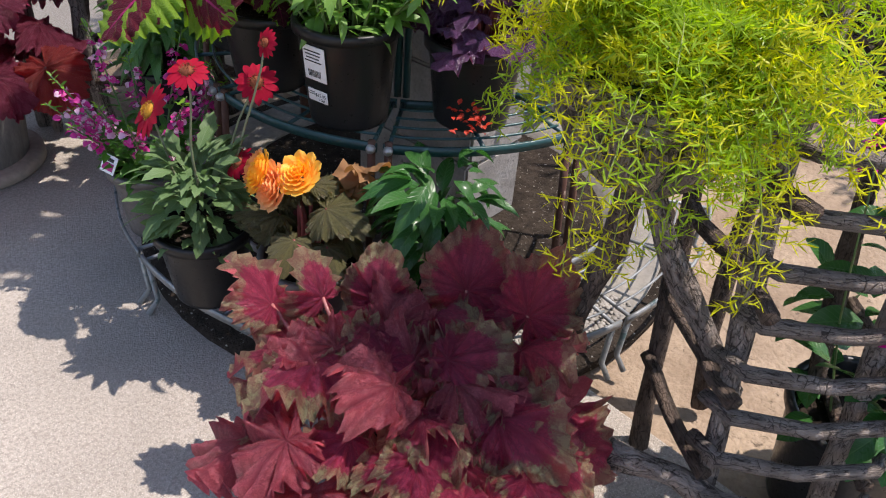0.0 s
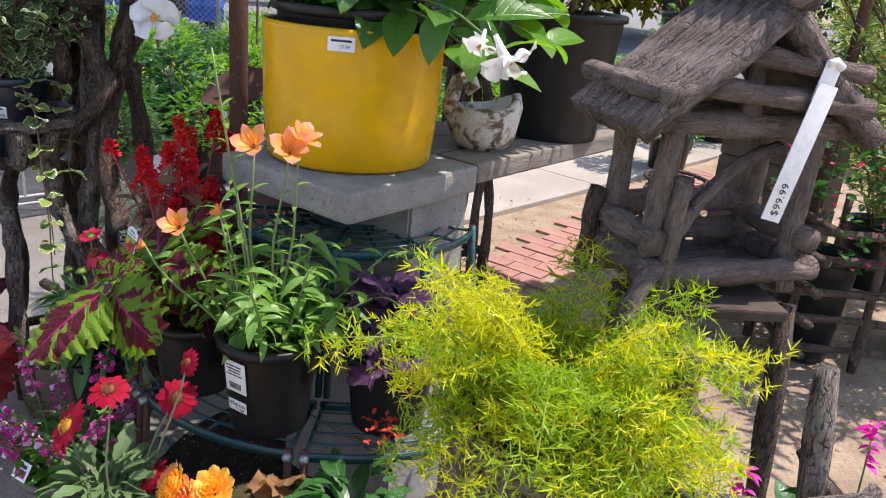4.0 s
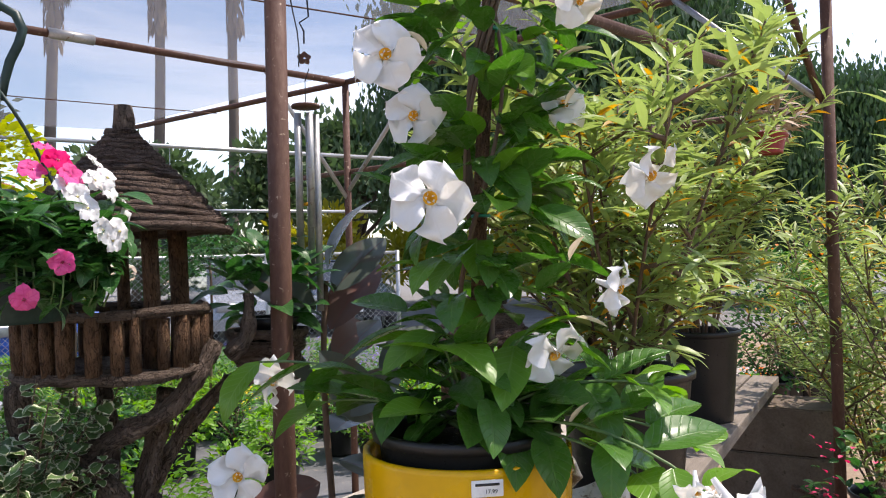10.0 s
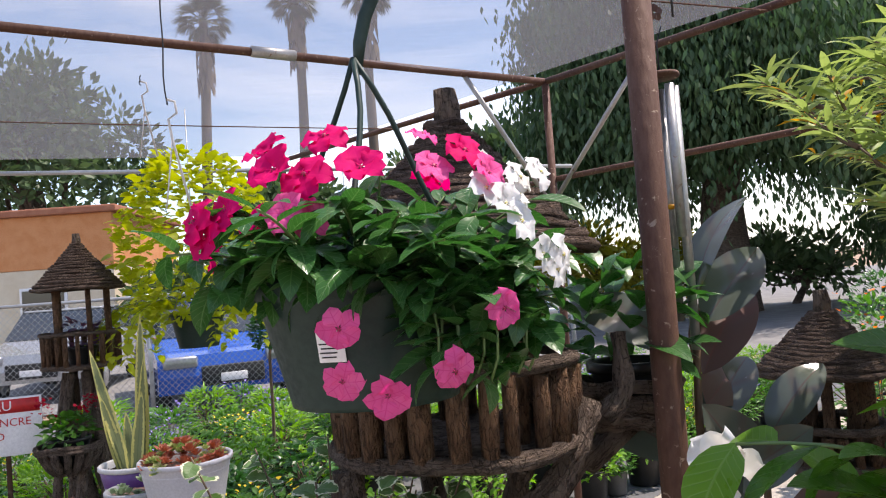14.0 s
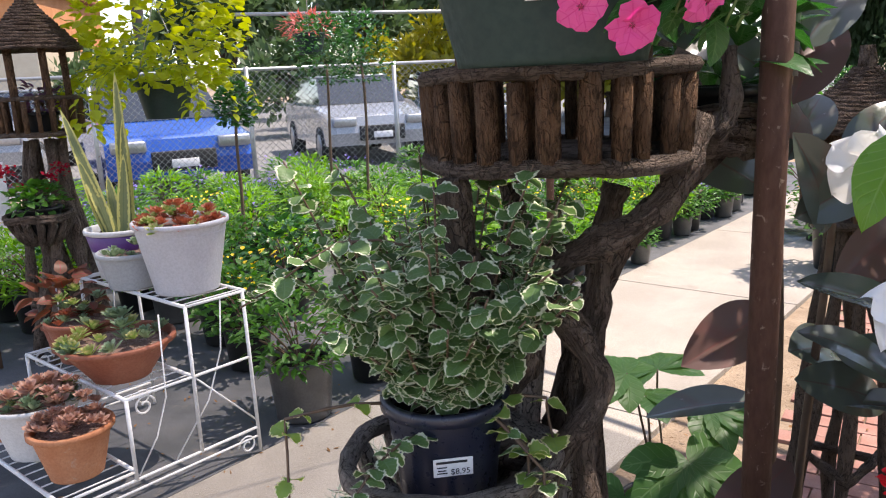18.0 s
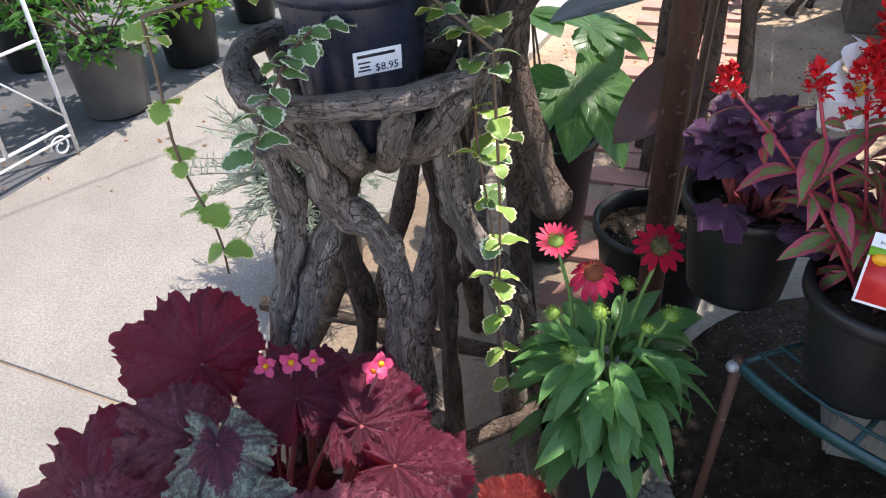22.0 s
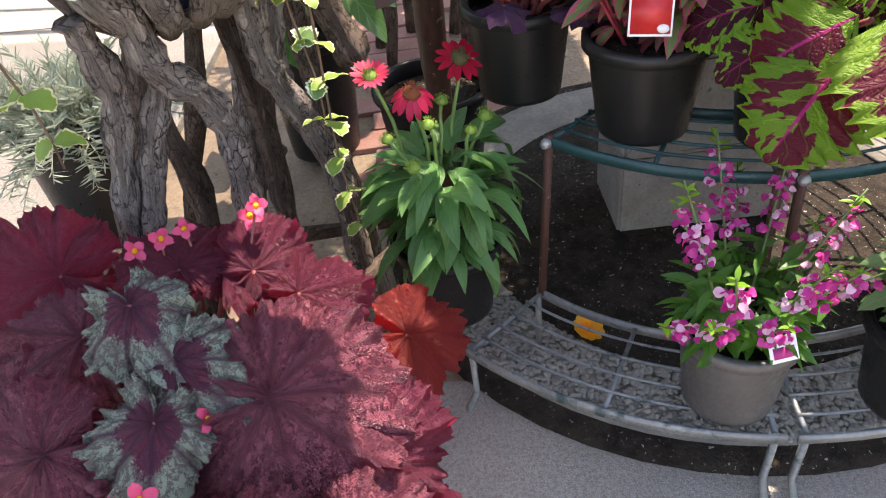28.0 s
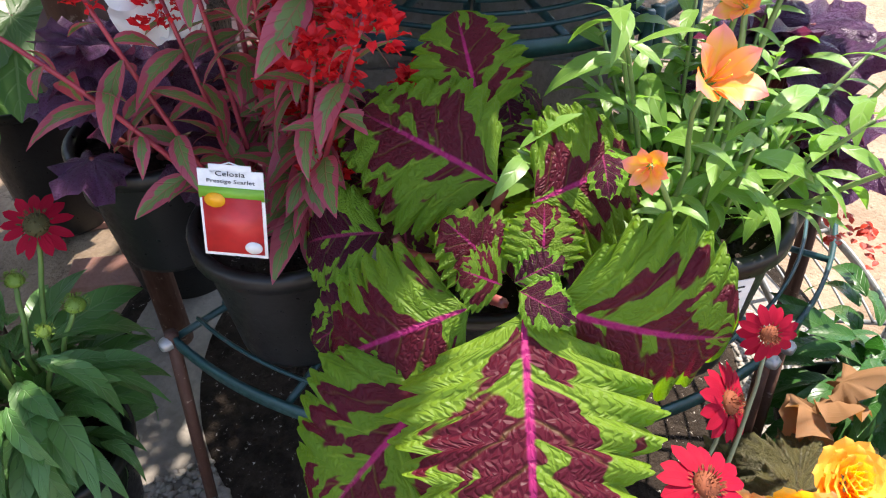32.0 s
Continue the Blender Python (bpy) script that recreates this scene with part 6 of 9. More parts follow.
def dome(r, h, spikes=60, seed=1):
    """A bristly flower head."""
    g = Geo().add(lathe([(r * 0.5, -h * 0.3), (r, 0), (r * 0.85, h * 0.5), (r * 0.4, h * 0.9), (0, h)], 12))
    rnd = random.Random(seed)
    for _ in range(spikes):
        az, t = rnd.uniform(0, 6.28), rnd.random()
        n = polar(az, 0.15 + 1.4 * t)
        p = Vector((r * math.cos(az) * math.cos(1.45 * t), r * math.sin(az) * math.cos(1.45 * t), h * math.sin(1.45 * t)))
        g.add(leaf(r * 0.5, r * 0.12, 2, droop=0, fold=0.6), aim(p, n))
    return g


def geo_kind(geo, mat, cgeo, cmat, name="flower"):
    return geo.mesh(name, mat), cgeo.mesh(name + "_centre", cmat)


ec = thing("coneflower", (-0.625, 1.765, LOW + 0.009), "coneflower with pink-red blooms and broad green leaves in a black pot", "plant")
pot(ec, 0.083, 0.066, 0.15, BLACKPOT)
el_ = [leaf(0.105, 0.033, 8, 0.75, 0.9, 0.4, 0.3), leaf(0.09, 0.028, 8, 0.75, 0.9, 0.6, 0.3), leaf(0.075, 0.027, 8, 0.75, 0.9, 0.25, 0.35), leaf(0.10, 0.03, 8, 0.75, 0.9, 0.85, 0.25, wave=0.03)]
ECL = leaf_mat("coneflower_leaf", (0.065, 0.175, 0.05), (0.115, 0.25, 0.07), vein=(0.17, 0.29, 0.12), rib=0.5, nveins=6, rough=0.4, thin=0.32, relief=0.5)
rv = random.Random(31)
em = []
for k in range(185):
    az, zz = rv.uniform(0, 6.283), rv.random()
    r = 0.02 + 0.055 * rv.random()
    em.append(aim((r * math.cos(az), r * math.sin(az), 0.15 + 0.155 * zz), polar(az, rv.uniform(-0.75, 0.45) + 0.4 * zz), rv.uniform(-0.5, 0.5), rv.uniform(0.6, 1.1)))
leaves("leaf", el_, em, ECL, ec)
CF = geo_kind(petals(13, 0.033, 0.0115, -0.45, 0.28, 0.95, 0.45, 0.35, 0.0), CONEPINK, dome(0.013, 0.012), CONE)
CF2 = geo_kind(petals(13, 0.03, 0.011, -0.1, 0.3, 0.95, 0.45, 0.15, 0.0), CONERED, dome(0.013, 0.009), plain("green_cone", (0.07, 0.06, 0.015), 0.8))
CF3 = geo_kind(petals(22, 0.022, 0.0065, 0.3, 0.4, 0.95, 0.5, 0.05, 0.0), CONEPINK, dome(0.011, 0.006), SPIKYG)
CB = geo_kind(Geo().add(lathe([(0.004, -0.006), (0.009, 0), (0.006, 0.007), (0, 0.009)], 10)), SPIKYG, dome(0.0105, 0.009, 80, 4), SPIKYG, "bud")
est = []
for kd, p, way, s in ((CF, (-0.628, 1.805, 0.535), (-0.2, -0.3, 0.9), 1.05), (CF2, (-0.533, 1.795, 0.555), (-0.25, -0.55, 0.8), 1.05), (CF3, (-0.655, 1.86, 0.56), (-0.2, -0.3, 0.9), 1.0),
                      (CB, (-0.645, 1.76, 0.505), (0, -0.2, 1), 1.0), (CB, (-0.70, 1.74, 0.47), (-0.3, -0.2, 1), 1.0), (CB, (-0.69, 1.80, 0.49), (-0.3, -0.1, 1), 0.9), (CB, (-0.585, 1.735, 0.475), (0.1, -0.2, 1), 0.8), (CB, (-0.545, 1.74, 0.48), (0.1, -0.2, 1), 1.1), (CB, (-0.575, 1.80, 0.5), (0.1, -0.2, 1), 1.0)):
    q = pt(ec, *p)
    est.append(bent((q.x * 0.5, q.y * 0.5, 0.24), q, 5, 0.006, int(q.z * 999)))
    bloom(ec, kd, q, way, s, U(0, 6), name="bud" if kd is CB else "flower")
stems(ec, est, 0.0036, 0.0028, plain("coneflower_stem", (0.15, 0.26, 0.06), 0.5), "flower_stalks")

# angelonia
PURPLE = leaf_mat("purple_petal", (0.42, 0.022, 0.19), (0.56, 0.06, 0.29), rough=0.5, thin=0.3, relief=0.15)
LILAC = leaf_mat("pale_lilac_petal", (0.62, 0.36, 0.50), (0.70, 0.46, 0.58), rough=0.5, thin=0.3, relief=0.1)


def spire_plant(name, at, label, potmat, r, h, heights, seed, lean=0.12):
    an = thing(name, at, label, "plant", "angelonia pots")
    pot(an, r, r * 0.82, h, potmat)
    rnd = random.Random(seed)
    st, lm, f1, f2, tm = [], [], [], [], []
    for k, (az, el, L) in enumerate(heights):
        pts = arc((0.03 * math.cos(az), 0.03 * math.sin(az), h * 0.85), az, el, L, 0.15, 8)
        st.append(pts)
        for i in range(int(L / 0.008)):
            t = i / (L / 0.008)
            p, d = along(pts, t)
            a2 = i * 2.4 + rnd.uniform(-0.5, 0.5)
            if t < 0.5:
                lm.append(aim(p, polar(a2, rnd.uniform(-0.2, 0.7)), rnd.uniform(-0.5, 0.5), rnd.uniform(0.7, 1.1)))
            elif t < 0.86:
                for _ in range(4):
                    a3 = a2 + rnd.uniform(-1.5, 1.5)
                    (f1 if rnd.random() < 0.7 else f2).append(aim(p + polar(a3, 0) * rnd.uniform(0.004, 0.012), polar(a3, rnd.uniform(-0.6, 0.5)), rnd.uniform(-1, 1), rnd.uniform(0.7, 1.2)))
            else:
                tm.append(aim(p, polar(a2, rnd.uniform(0.2, 1.0)), 0, rnd.uniform(0.28, 0.45)))
                tm.append(aim(p, polar(a2 + 2.2, rnd.uniform(0.2, 1.0)), 0, rnd.uniform(0.28, 0.45)))
    for _ in range(70):
        az = rnd.uniform(0, 6.28)
        lm.append(aim((0.06 * math.cos(az), 0.06 * math.sin(az), h * rnd.uniform(0.9, 1.5)), polar(az, rnd.uniform(-0.4, 0.6)), rnd.uniform(-0.5, 0.5), rnd.uniform(0.8, 1.3)))
    stems(an, st, 0.0025, 0.0012, STEM_G)
    scatter("leaves", [leaf(0.048, 0.014, 5, droop=0.3), leaf(0.042, 0.015, 5, droop=0.1)], lm, GREEN, an)
    fl = [leaf(0.0135, 0.0115, 5, 1.1, 0.55, 0.5, 0.35, wave=0.08), leaf(0.011, 0.011, 5, 0.9, 0.55, 0.1, 0.1, wave=0.08)]
    scatter("bract", [leaf(0.048, 0.018, 5, droop=0.2)], tm, LIME, an)
    scatter("flower_spike", fl, f1, PURPLE, an, "purple two-lipped flowers")
    scatter("flower_spike", fl, f2, LILAC, an, "pale lilac flower lips")
    return an


AN = Vector((-0.525, 1.315, LOW + 0.009))
an_ = spire_plant("angelonia", AN, "purple and white angelonia in a dusty grey pot", GREYPOT, 0.079, 0.148, ((2.6, 1.35, 0.29), (2.0, 1.3, 0.22), (1.0, 1.3, 0.27), (0.2, 1.2, 0.25), (-0.6, 1.15, 0.23), (-1.4, 1.1, 0.19), (-2.4, 1.0, 0.18), (3.3, 0.9, 0.2), (0.6, 0.9, 0.22), (-1.0, 0.8, 0.2), (-1.9, 1.25, 0.21), (2.9, 0.75, 0.17), (-2.9, 1.15, 0.24), (-0.2, 0.9, 0.17)), 41)
tg = part("plant_tag", slab((-0.024, -0.0008, -0.02), (0.024, 0.0008, 0.022), 0.0006), PAPER, an_, "white picture tag")
tg.matrix_local = Matrix.Translation(pt(an_, -0.575, 1.24, 0.322)) @ rot(-0.6, 0, -0.6) @ Matrix.Diagonal((0.8, 0.8, 0.8, 1))
part("tag_picture", slab((-0.018, -0.0016, -0.014), (0.018, -0.0011, 0.004), 0), PURPLE, tg)
part("tag_picture", slab((-0.006, -0.0016, 0.007), (0.014, -0.0011, 0.015), 0), INK, tg)

# gaillardia
GA = Vector((-0.375, 1.115, LOW + 0.009))
ga = thing("blanket_flower", GA, "red blanket flower with grey-green lobed leaves in a black pot", "plant")
pot(ga, 0.082, 0.066, 0.15, BLACKPOT)
tag_on(ga, Vector((-0.083, -0.018, 0.125)), -2.95, 0.026, 0.034, (), 0.1, bars=[(0, 0.010 - 0.006 * k, 0.018, 0.0016) for k in range(3)])
GAL = leaf_mat("blanket_flower_leaf", (0.075, 0.145, 0.05), (0.125, 0.20, 0.075), vein=(0.2, 0.27, 0.14), rib=0.4, rough=0.6, thin=0.3, relief=0.3)
gal = [leaf(0.07, 0.024, 10, 0.95, 0.9, 0.4, 0.15, serr=0.5, teeth=3), leaf(0.06, 0.022, 10, 0.95, 0.9, 0.2, 0.15, serr=0.55, teeth=3), leaf(0.075, 0.014, 6, 0.95, 0.8, 0.3, 0.2)]
rv = random.Random(51)
gm = []
for _ in range(240):
    az, zz = rv.uniform(0, 6.283), rv.random()
    r = 0.02 + 0.055 * rv.random() * (1 - 0.4 * zz)
    gm.append(aim((r * math.cos(az), r * math.sin(az), 0.14 + 0.145 * zz), polar(az, rv.uniform(-0.6, 0.5) + 0.8 * zz), rv.uniform(-0.6, 0.6), rv.uniform(0.55, 1.1)))
leaves("leaf", gal, gm, GAL, ga)
GF = geo_kind(petals(15, 0.032, 0.014, -0.05, 0.35, 0.95, 0.4, 0.2, 0.0, rows=1, serr=0.1), CONERED, dome(0.0125, 0.008, 90), CONE)
GF[1].materials[0] = CONE
GY = geo_kind(petals(17, 0.032, 0.0135, 0.05, 0.35, 0.95, 0.4, 0.1, 0.0), CONERED, dome(0.011, 0.006, 120), plain("yellow_disc", (0.45, 0.22, 0.01), 0.8))
gst = []
for kd, p, way, s in ((GF, (-0.365, 1.12, 0.575), (0, -0.35, 0.9), 0.85), (GF, (-0.265, 1.145, 0.55), (0.1, -0.75, 0.6), 0.85), (GY, (-0.437, 1.125, 0.50), (-0.75, -0.45, 0.6), 1.12), (GF, (-0.245, 1.14, 0.62), (-0.3, -0.3, 0.2), 0.6), (GF, (-0.30, 1.11, 0.42), (-0.5, -0.2, 0.5), 0.85)):
    q = pt(ga, *p)
    gst.append(bent((q.x * 0.3, q.y * 0.3, 0.2), q, 6, 0.008, int(q.z * 999)))
    bloom(ga, kd, q, way, s, U(0, 6), "red daisy-like flower with a dark centre")
stems(ga, gst, 0.0024, 0.0018, plain("grey_green_stem", (0.18, 0.2, 0.11), 0.6), "flower_stalks")

# orange tuberous begonia
OB = Vector((-0.175, 1.045, LOW + 0.009))
ob_ = thing("orange_begonia", OB, "orange rose-flowered begonia in a dark pot", "plant")
pot(ob_, 0.084, 0.067, 0.145, GREYPOT)
ORANGE = leaf_mat("orange_petal", (0.84, 0.46, 0.06), (0.90, 0.56, 0.10), rough=0.5, thin=0.4, relief=0.15)
PEACH = leaf_mat("peach_petal", (0.82, 0.42, 0.16), (0.86, 0.50, 0.26), rough=0.5, thin=0.35, relief=0.15)
rose = Geo()
for r in range(6):
    n = 5 + r
    for k in range(n):
        a = 2 * math.pi * (k + 0.37 * r) / n
        rose.add(leaf(0.022 + 0.003 * r, 0.029, 7, 1.5, 0.5, -0.15, 0.0, wave=0.06), rot(0, 0, a) @ Matrix.Translation((0, 0.001 + 0.0028 * r, 0.012 - 0.0018 * r)) @ rot(1.25 - 0.2 * r, 0, 0))
ROSE, ROSE2 = rose.mesh("flower", ORANGE), rose.mesh("flower", PEACH)
for me, p, way, s in ((ROSE, (-0.185, 1.045, 0.44), (-0.3, -0.5, 0.8), 0.8), (ROSE2, (-0.225, 1.05, 0.415), (-0.7, -0.5, 0.4), 0.85), (ROSE, (-0.245, 1.06, 0.43), (-0.9, -0.2, 0.5), 0.78), (ROSE2, (-0.26, 1.09, 0.42), (-0.9, 0.1, 0.3), 0.7)):
    bloom(ob_, (me, None), pt(ob_, *p), way, s, U(0, 6), "orange double flower")
OBL = leaf_mat("begonia_dark_leaf", (0.055, 0.06, 0.025), (0.10, 0.085, 0.035), vein=(0.16, 0.15, 0.06), rib=0.5, fan=True, rough=0.4, thin=0.3, relief=0.5)
obm = fan_set(OBL, (21, 22, 23), **{**fans, "jag": 0.11, "tip": 0.5, "ruffle": 0.1})
rv = random.Random(61)
for k in range(20):
    az, zz = rv.uniform(0, 6.28), rv.random()
    q = Vector((0.055 * math.cos(az) * (0.5 + zz), 0.055 * math.sin(az) * (0.5 + zz), 0.14 + 0.13 * (1 - zz)))
    big_leaf(ob_, obm[k % 3], (q.x * 0.2, q.y * 0.2, 0.12), q, polar(az, rv.uniform(-0.6, 0.2)), rv.uniform(-0.5, 0.5), rv.uniform(0.045, 0.07), None, STEM_R, k)
DRY = leaf_mat("dry_leaf", (0.20, 0.10, 0.04), (0.30, 0.16, 0.07), rough=0.8, thin=0.3)
for k in range(5):
    part("dry_leaf", Geo().add(fan_leaf(0.04, n=24, ruffle=0.25, jag=0.15, seed=k)).mesh("dry_leaf", DRY), DRY, ob_, m=aim(pt(ob_, -0.13 + 0.015 * k, 1.09, 0.38 + 0.015 * k), polar(k * 1.3, 0.7)))

# lantana-like shrub with orange-red clusters, dark green leaves
DG = Vector((0.035, 1.065, LOW + 0.009))
dg = thing("salvia", DG, "dark green leafy plant with scarlet flowers in a black pot", "plant")
pot(dg, 0.083, 0.066, 0.15, BLACKPOT)
rv = random.Random(71)
dm = []
for _ in range(130):
    az, zz = rv.uniform(0, 6.283), rv.random()
    r = 0.02 + 0.05 * rv.random()
    dm.append(aim((r * math.cos(az), r * math.sin(az), 0.12 + 0.19 * zz), polar(az, rv.uniform(-0.7, 0.4) + 0.4 * zz), rv.uniform(-0.5, 0.5), rv.uniform(0.6, 1.05)))
leaves("leaf", el_, dm, DKGREEN, dg)
SCARLET = leaf_mat("scarlet_petal", (0.42, 0.02, 0.02), (0.50, 0.06, 0.02), rough=0.5, thin=0.3)
scatter("flower_cluster", [leaf(0.014, 0.009, 3, 0.9, 0.6), leaf(0.012, 0.008, 3, 0.9, 0.6)], [aim(pt(dg, 0.08 + rv.uniform(-0.03, 0.03), 1.15 + rv.uniform(-0.03, 0.03), 0.50 + rv.uniform(-0.015, 0.015)), polar(rv.uniform(0, 6.3), rv.uniform(-0.2, 1.2)), 0, rv.uniform(0.8, 1.2)) for _ in range(40)], SCARLET, dg)


# heuchera
HEU = leaf_mat("purple_coral_bell_leaf", (0.085, 0.035, 0.10), (0.16, 0.065, 0.155), vein=(0.04, 0.016, 0.045), rib=0.7, nveins=7, fan=True, rough=0.32, thin=0.22, glow=(0.30, 0.05, 0.12), relief=0.6, vein_w=0.09, spec=0.5)
heum = fan_set(HEU, (31, 32, 33, 34), n=36, rings=4, notch=0.6, tip=0.05, lobes=6, lobe=0.13, jag=0.05, ruffle=0.16, dome=0.2, pucker=0.04)


def heuchera(at, seed, potmat=BLACKPOT, n=38, spread=0.10):
    h = thing("coral_bells", at, "dark purple coral bells with ruffled leaves in a black pot", "plant", "coral bells pots")
    pot(h, 0.084, 0.068, 0.155, potmat)
    rnd = random.Random(seed)
    for k in range(n):
        az, zz = rnd.uniform(0, 6.28), rnd.random()
        q = Vector((math.cos(az), math.sin(az), 0)) * spread * (0.25 + 0.85 * (1 - zz)) + Vector((0, 0, 0.155 + 0.115 * zz))
        big_leaf(h, heum[k % 4], (q.x * 0.3, q.y * 0.3, 0.125), q, polar(az + rnd.uniform(-0.5, 0.5), rnd.uniform(-0.5, 0.2) + 0.6 * zz), rnd.uniform(-0.5, 0.5), rnd.uniform(0.045, 0.072), None, STEM_R, k)
    return h


heuchera(on_tier(0.415, 158, MID), 1)
heuchera(on_tier(0.372, 284, MID), 2, n=44, spread=0.085)

# celosia
CE = on_tier(0.385, 191, MID)
ce = thing("celosia", CE, "scarlet celosia in a black pot with a picture tag", "plant")
pot(ce, 0.086, 0.068, 0.15, BLACKPOT)
CEL = leaf_mat("celosia_leaf", (0.34, 0.06, 0.09), (0.45, 0.10, 0.13), vein=(0.46, 0.06, 0.10), rib=0.35, nveins=7, blotch=(0.13, 0.21, 0.06), blotch_at=0.50, rough=0.4, thin=0.36, relief=0.4)
PLUME = leaf_mat("scarlet_plume", (0.56, 0.006, 0.012), (0.70, 0.015, 0.02), rough=0.6, thin=0.2, relief=0.3)
rv = random.Random(81)
cst, clm, cpm = [], [], []
for k in range(22):
    az = rv.uniform(0, 6.28)
    if abs(az - 3.7) < 0.75:
        az += 1.5
    L = rv.uniform(0.14, 0.36)
    pts = arc((0.025 * math.cos(az), 0.025 * math.sin(az), 0.115), az, rv.uniform(1.12, 1.5), L, rv.uniform(-0.2, 0.4), 7)
    cst.append(pts)
    for i in range(15):
        p, d = along(pts, 0.1 + 0.8 * i / 14)
        a2 = i * 2.4 + rv.uniform(-0.4, 0.4)
        clm.append(aim(p, polar(a2, rv.uniform(-0.5, 0.5)), rv.uniform(-0.5, 0.5), rv.uniform(0.5, 1.1)))
    hl = rv.uniform(0.05, 0.10) if k % 2 else 0.035
    cpm = []
    for i in range(190 if k % 2 else 60):
        t = rv.random()
        a2 = rv.uniform(0, 6.28)
        q = pts[-1] + Vector((0, 0, hl * (t - 0.4))) + polar(a2, 0) * (0.021 if k % 2 else 0.012) * (1.1 - t) * rv.uniform(0.5, 1.0)
        cpm.append(aim(q, polar(a2, rv.uniform(0.0, 1.2)), rv.uniform(-1, 1), rv.uniform(0.6, 1.3)))
    plume = Geo()
    for i, m in enumerate(cpm):
        plume.add(leaf(0.014 - 0.003 * (i % 2), 0.007, 3, 0.9, 0.6, 0.1 + 0.2 * (i % 2), wave=0.1), m)
    part("plume", plume, PLUME, ce, "crimson velvet flower plume")
stems(ce, cst, 0.0032, 0.002, plain("crimson_stem", (0.32, 0.03, 0.05), 0.45))
leaves("leaf", [leaf(0.085, 0.027, 7, 0.75, 0.9, 0.35, 0.2), leaf(0.066, 0.023, 7, 0.75, 0.9, 0.6, 0.2)], [m for m in clm if not (m.translation.x < -0.01 and m.translation.y < 0.03 and 0.13 < m.translation.z < 0.30 and m.translation.x + m.translation.y < -0.03)], CEL, ce)
ctg = part("plant_tag", Geo().add(slab((-0.031, -0.0009, -0.075), (0.031, 0.0009, 0.045), 0.0006)).add(tube([(-0.02, 0, 0.046), (0, 0, 0.055), (0.02, 0, 0.046)], 0.0009, 4)).add(slab((-0.02, -0.0009, 0.04), (0.02, 0.0009, 0.052), 0.0006)), PAPER, ce, "upright picture tag of the plant")
ctg.matrix_local = Matrix.Translation(pt(ce, -0.452, 1.528, 0.672)) @ rot(-0.25, 0.03, -0.95) @ Matrix.Diagonal((0.9, 0.9, 0.66, 1))
part("tag_picture", slab((-0.028, -0.0018, -0.07), (0.028, -0.0012, 0.008), 0), plain("print_red", (0.60, 0.03, 0.03), 0.4), ctg)
part("tag_band", slab((-0.031, -0.0016, 0.006), (0.031, -0.0010, 0.022), 0), plain("print_green", (0.20, 0.45, 0.04), 0.4), ctg)
part("tag_sun", lathe([(0, 0.0022), (0.010, 0.0020), (0.010, 0.0)], 20), plain("print_orange", (0.85, 0.38, 0.01), 0.4), ctg, m=Matrix.Translation((-0.016, -0.0006, 0.004)) @ rot(math.pi / 2, 0, 0))
part("tag_badge", lathe([(0, 0.0022), (0.0085, 0.0020), (0.0085, 0.0)], 20), PAPER, ctg, m=Matrix.Translation((0.018, -0.0008, -0.06)) @ rot(math.pi / 2, 0, 0))
text_geo("Celosia", 0.0095, Matrix.Translation((0, -0.0014, 0.040)) @ rot(math.pi / 2, 0, 0), INK, ctg)
text_geo("Prestige Scarlet", 0.0073, Matrix.Translation((0, -0.0014, 0.030)) @ rot(math.pi / 2, 0, 0), INK, ctg)

# coleus
CO = on_tier(0.385, 221, MID)
co = thing("coleus", CO, "coleus with large lime-green leaves blotched maroon in a black pot", "plant")
pot(co, 0.084, 0.067, 0.15, BLACKPOT)
COL = coleus_mat("coleus_leaf", (0.10, 0.215, 0.014), (0.17, 0.275, 0.025), (0.075, 0.006, 0.014), (0.42, 0.03, 0.16))
CO2 = coleus_mat("coleus_dark_leaf", (0.13, 0.29, 0.02), (0.20, 0.37, 0.04), (0.05, 0.006, 0.018), (0.30, 0.04, 0.12), 0.05, 0.38)
cl1 = [Geo().add(scallop_leaf(0.195, 0.185, 8, 0.27, d, f, 96, seed=k)).mesh("leaf", COL) for k, (d, f) in enumerate(((0.15, 0.15), (0.3, 0.12)))]
cl2 = [Geo().add(scallop_leaf(0.11, 0.082, 8, 0.2, d, f, 80, 4, seed=k + 5)).mesh("leaf", CO2) for k, (d, f) in enumerate(((0.3, 0.2), (0.55, 0.1)))]
q0 = pt(co, -0.395, 1.285, 0.672)
part("main_stem", tube(bent((0, 0, 0.14), q0, 6, 0.012, 3), [0.006, 0.006, 0.0055, 0.005, 0.005, 0.0045, 0.004], 6), STEM_R, co)
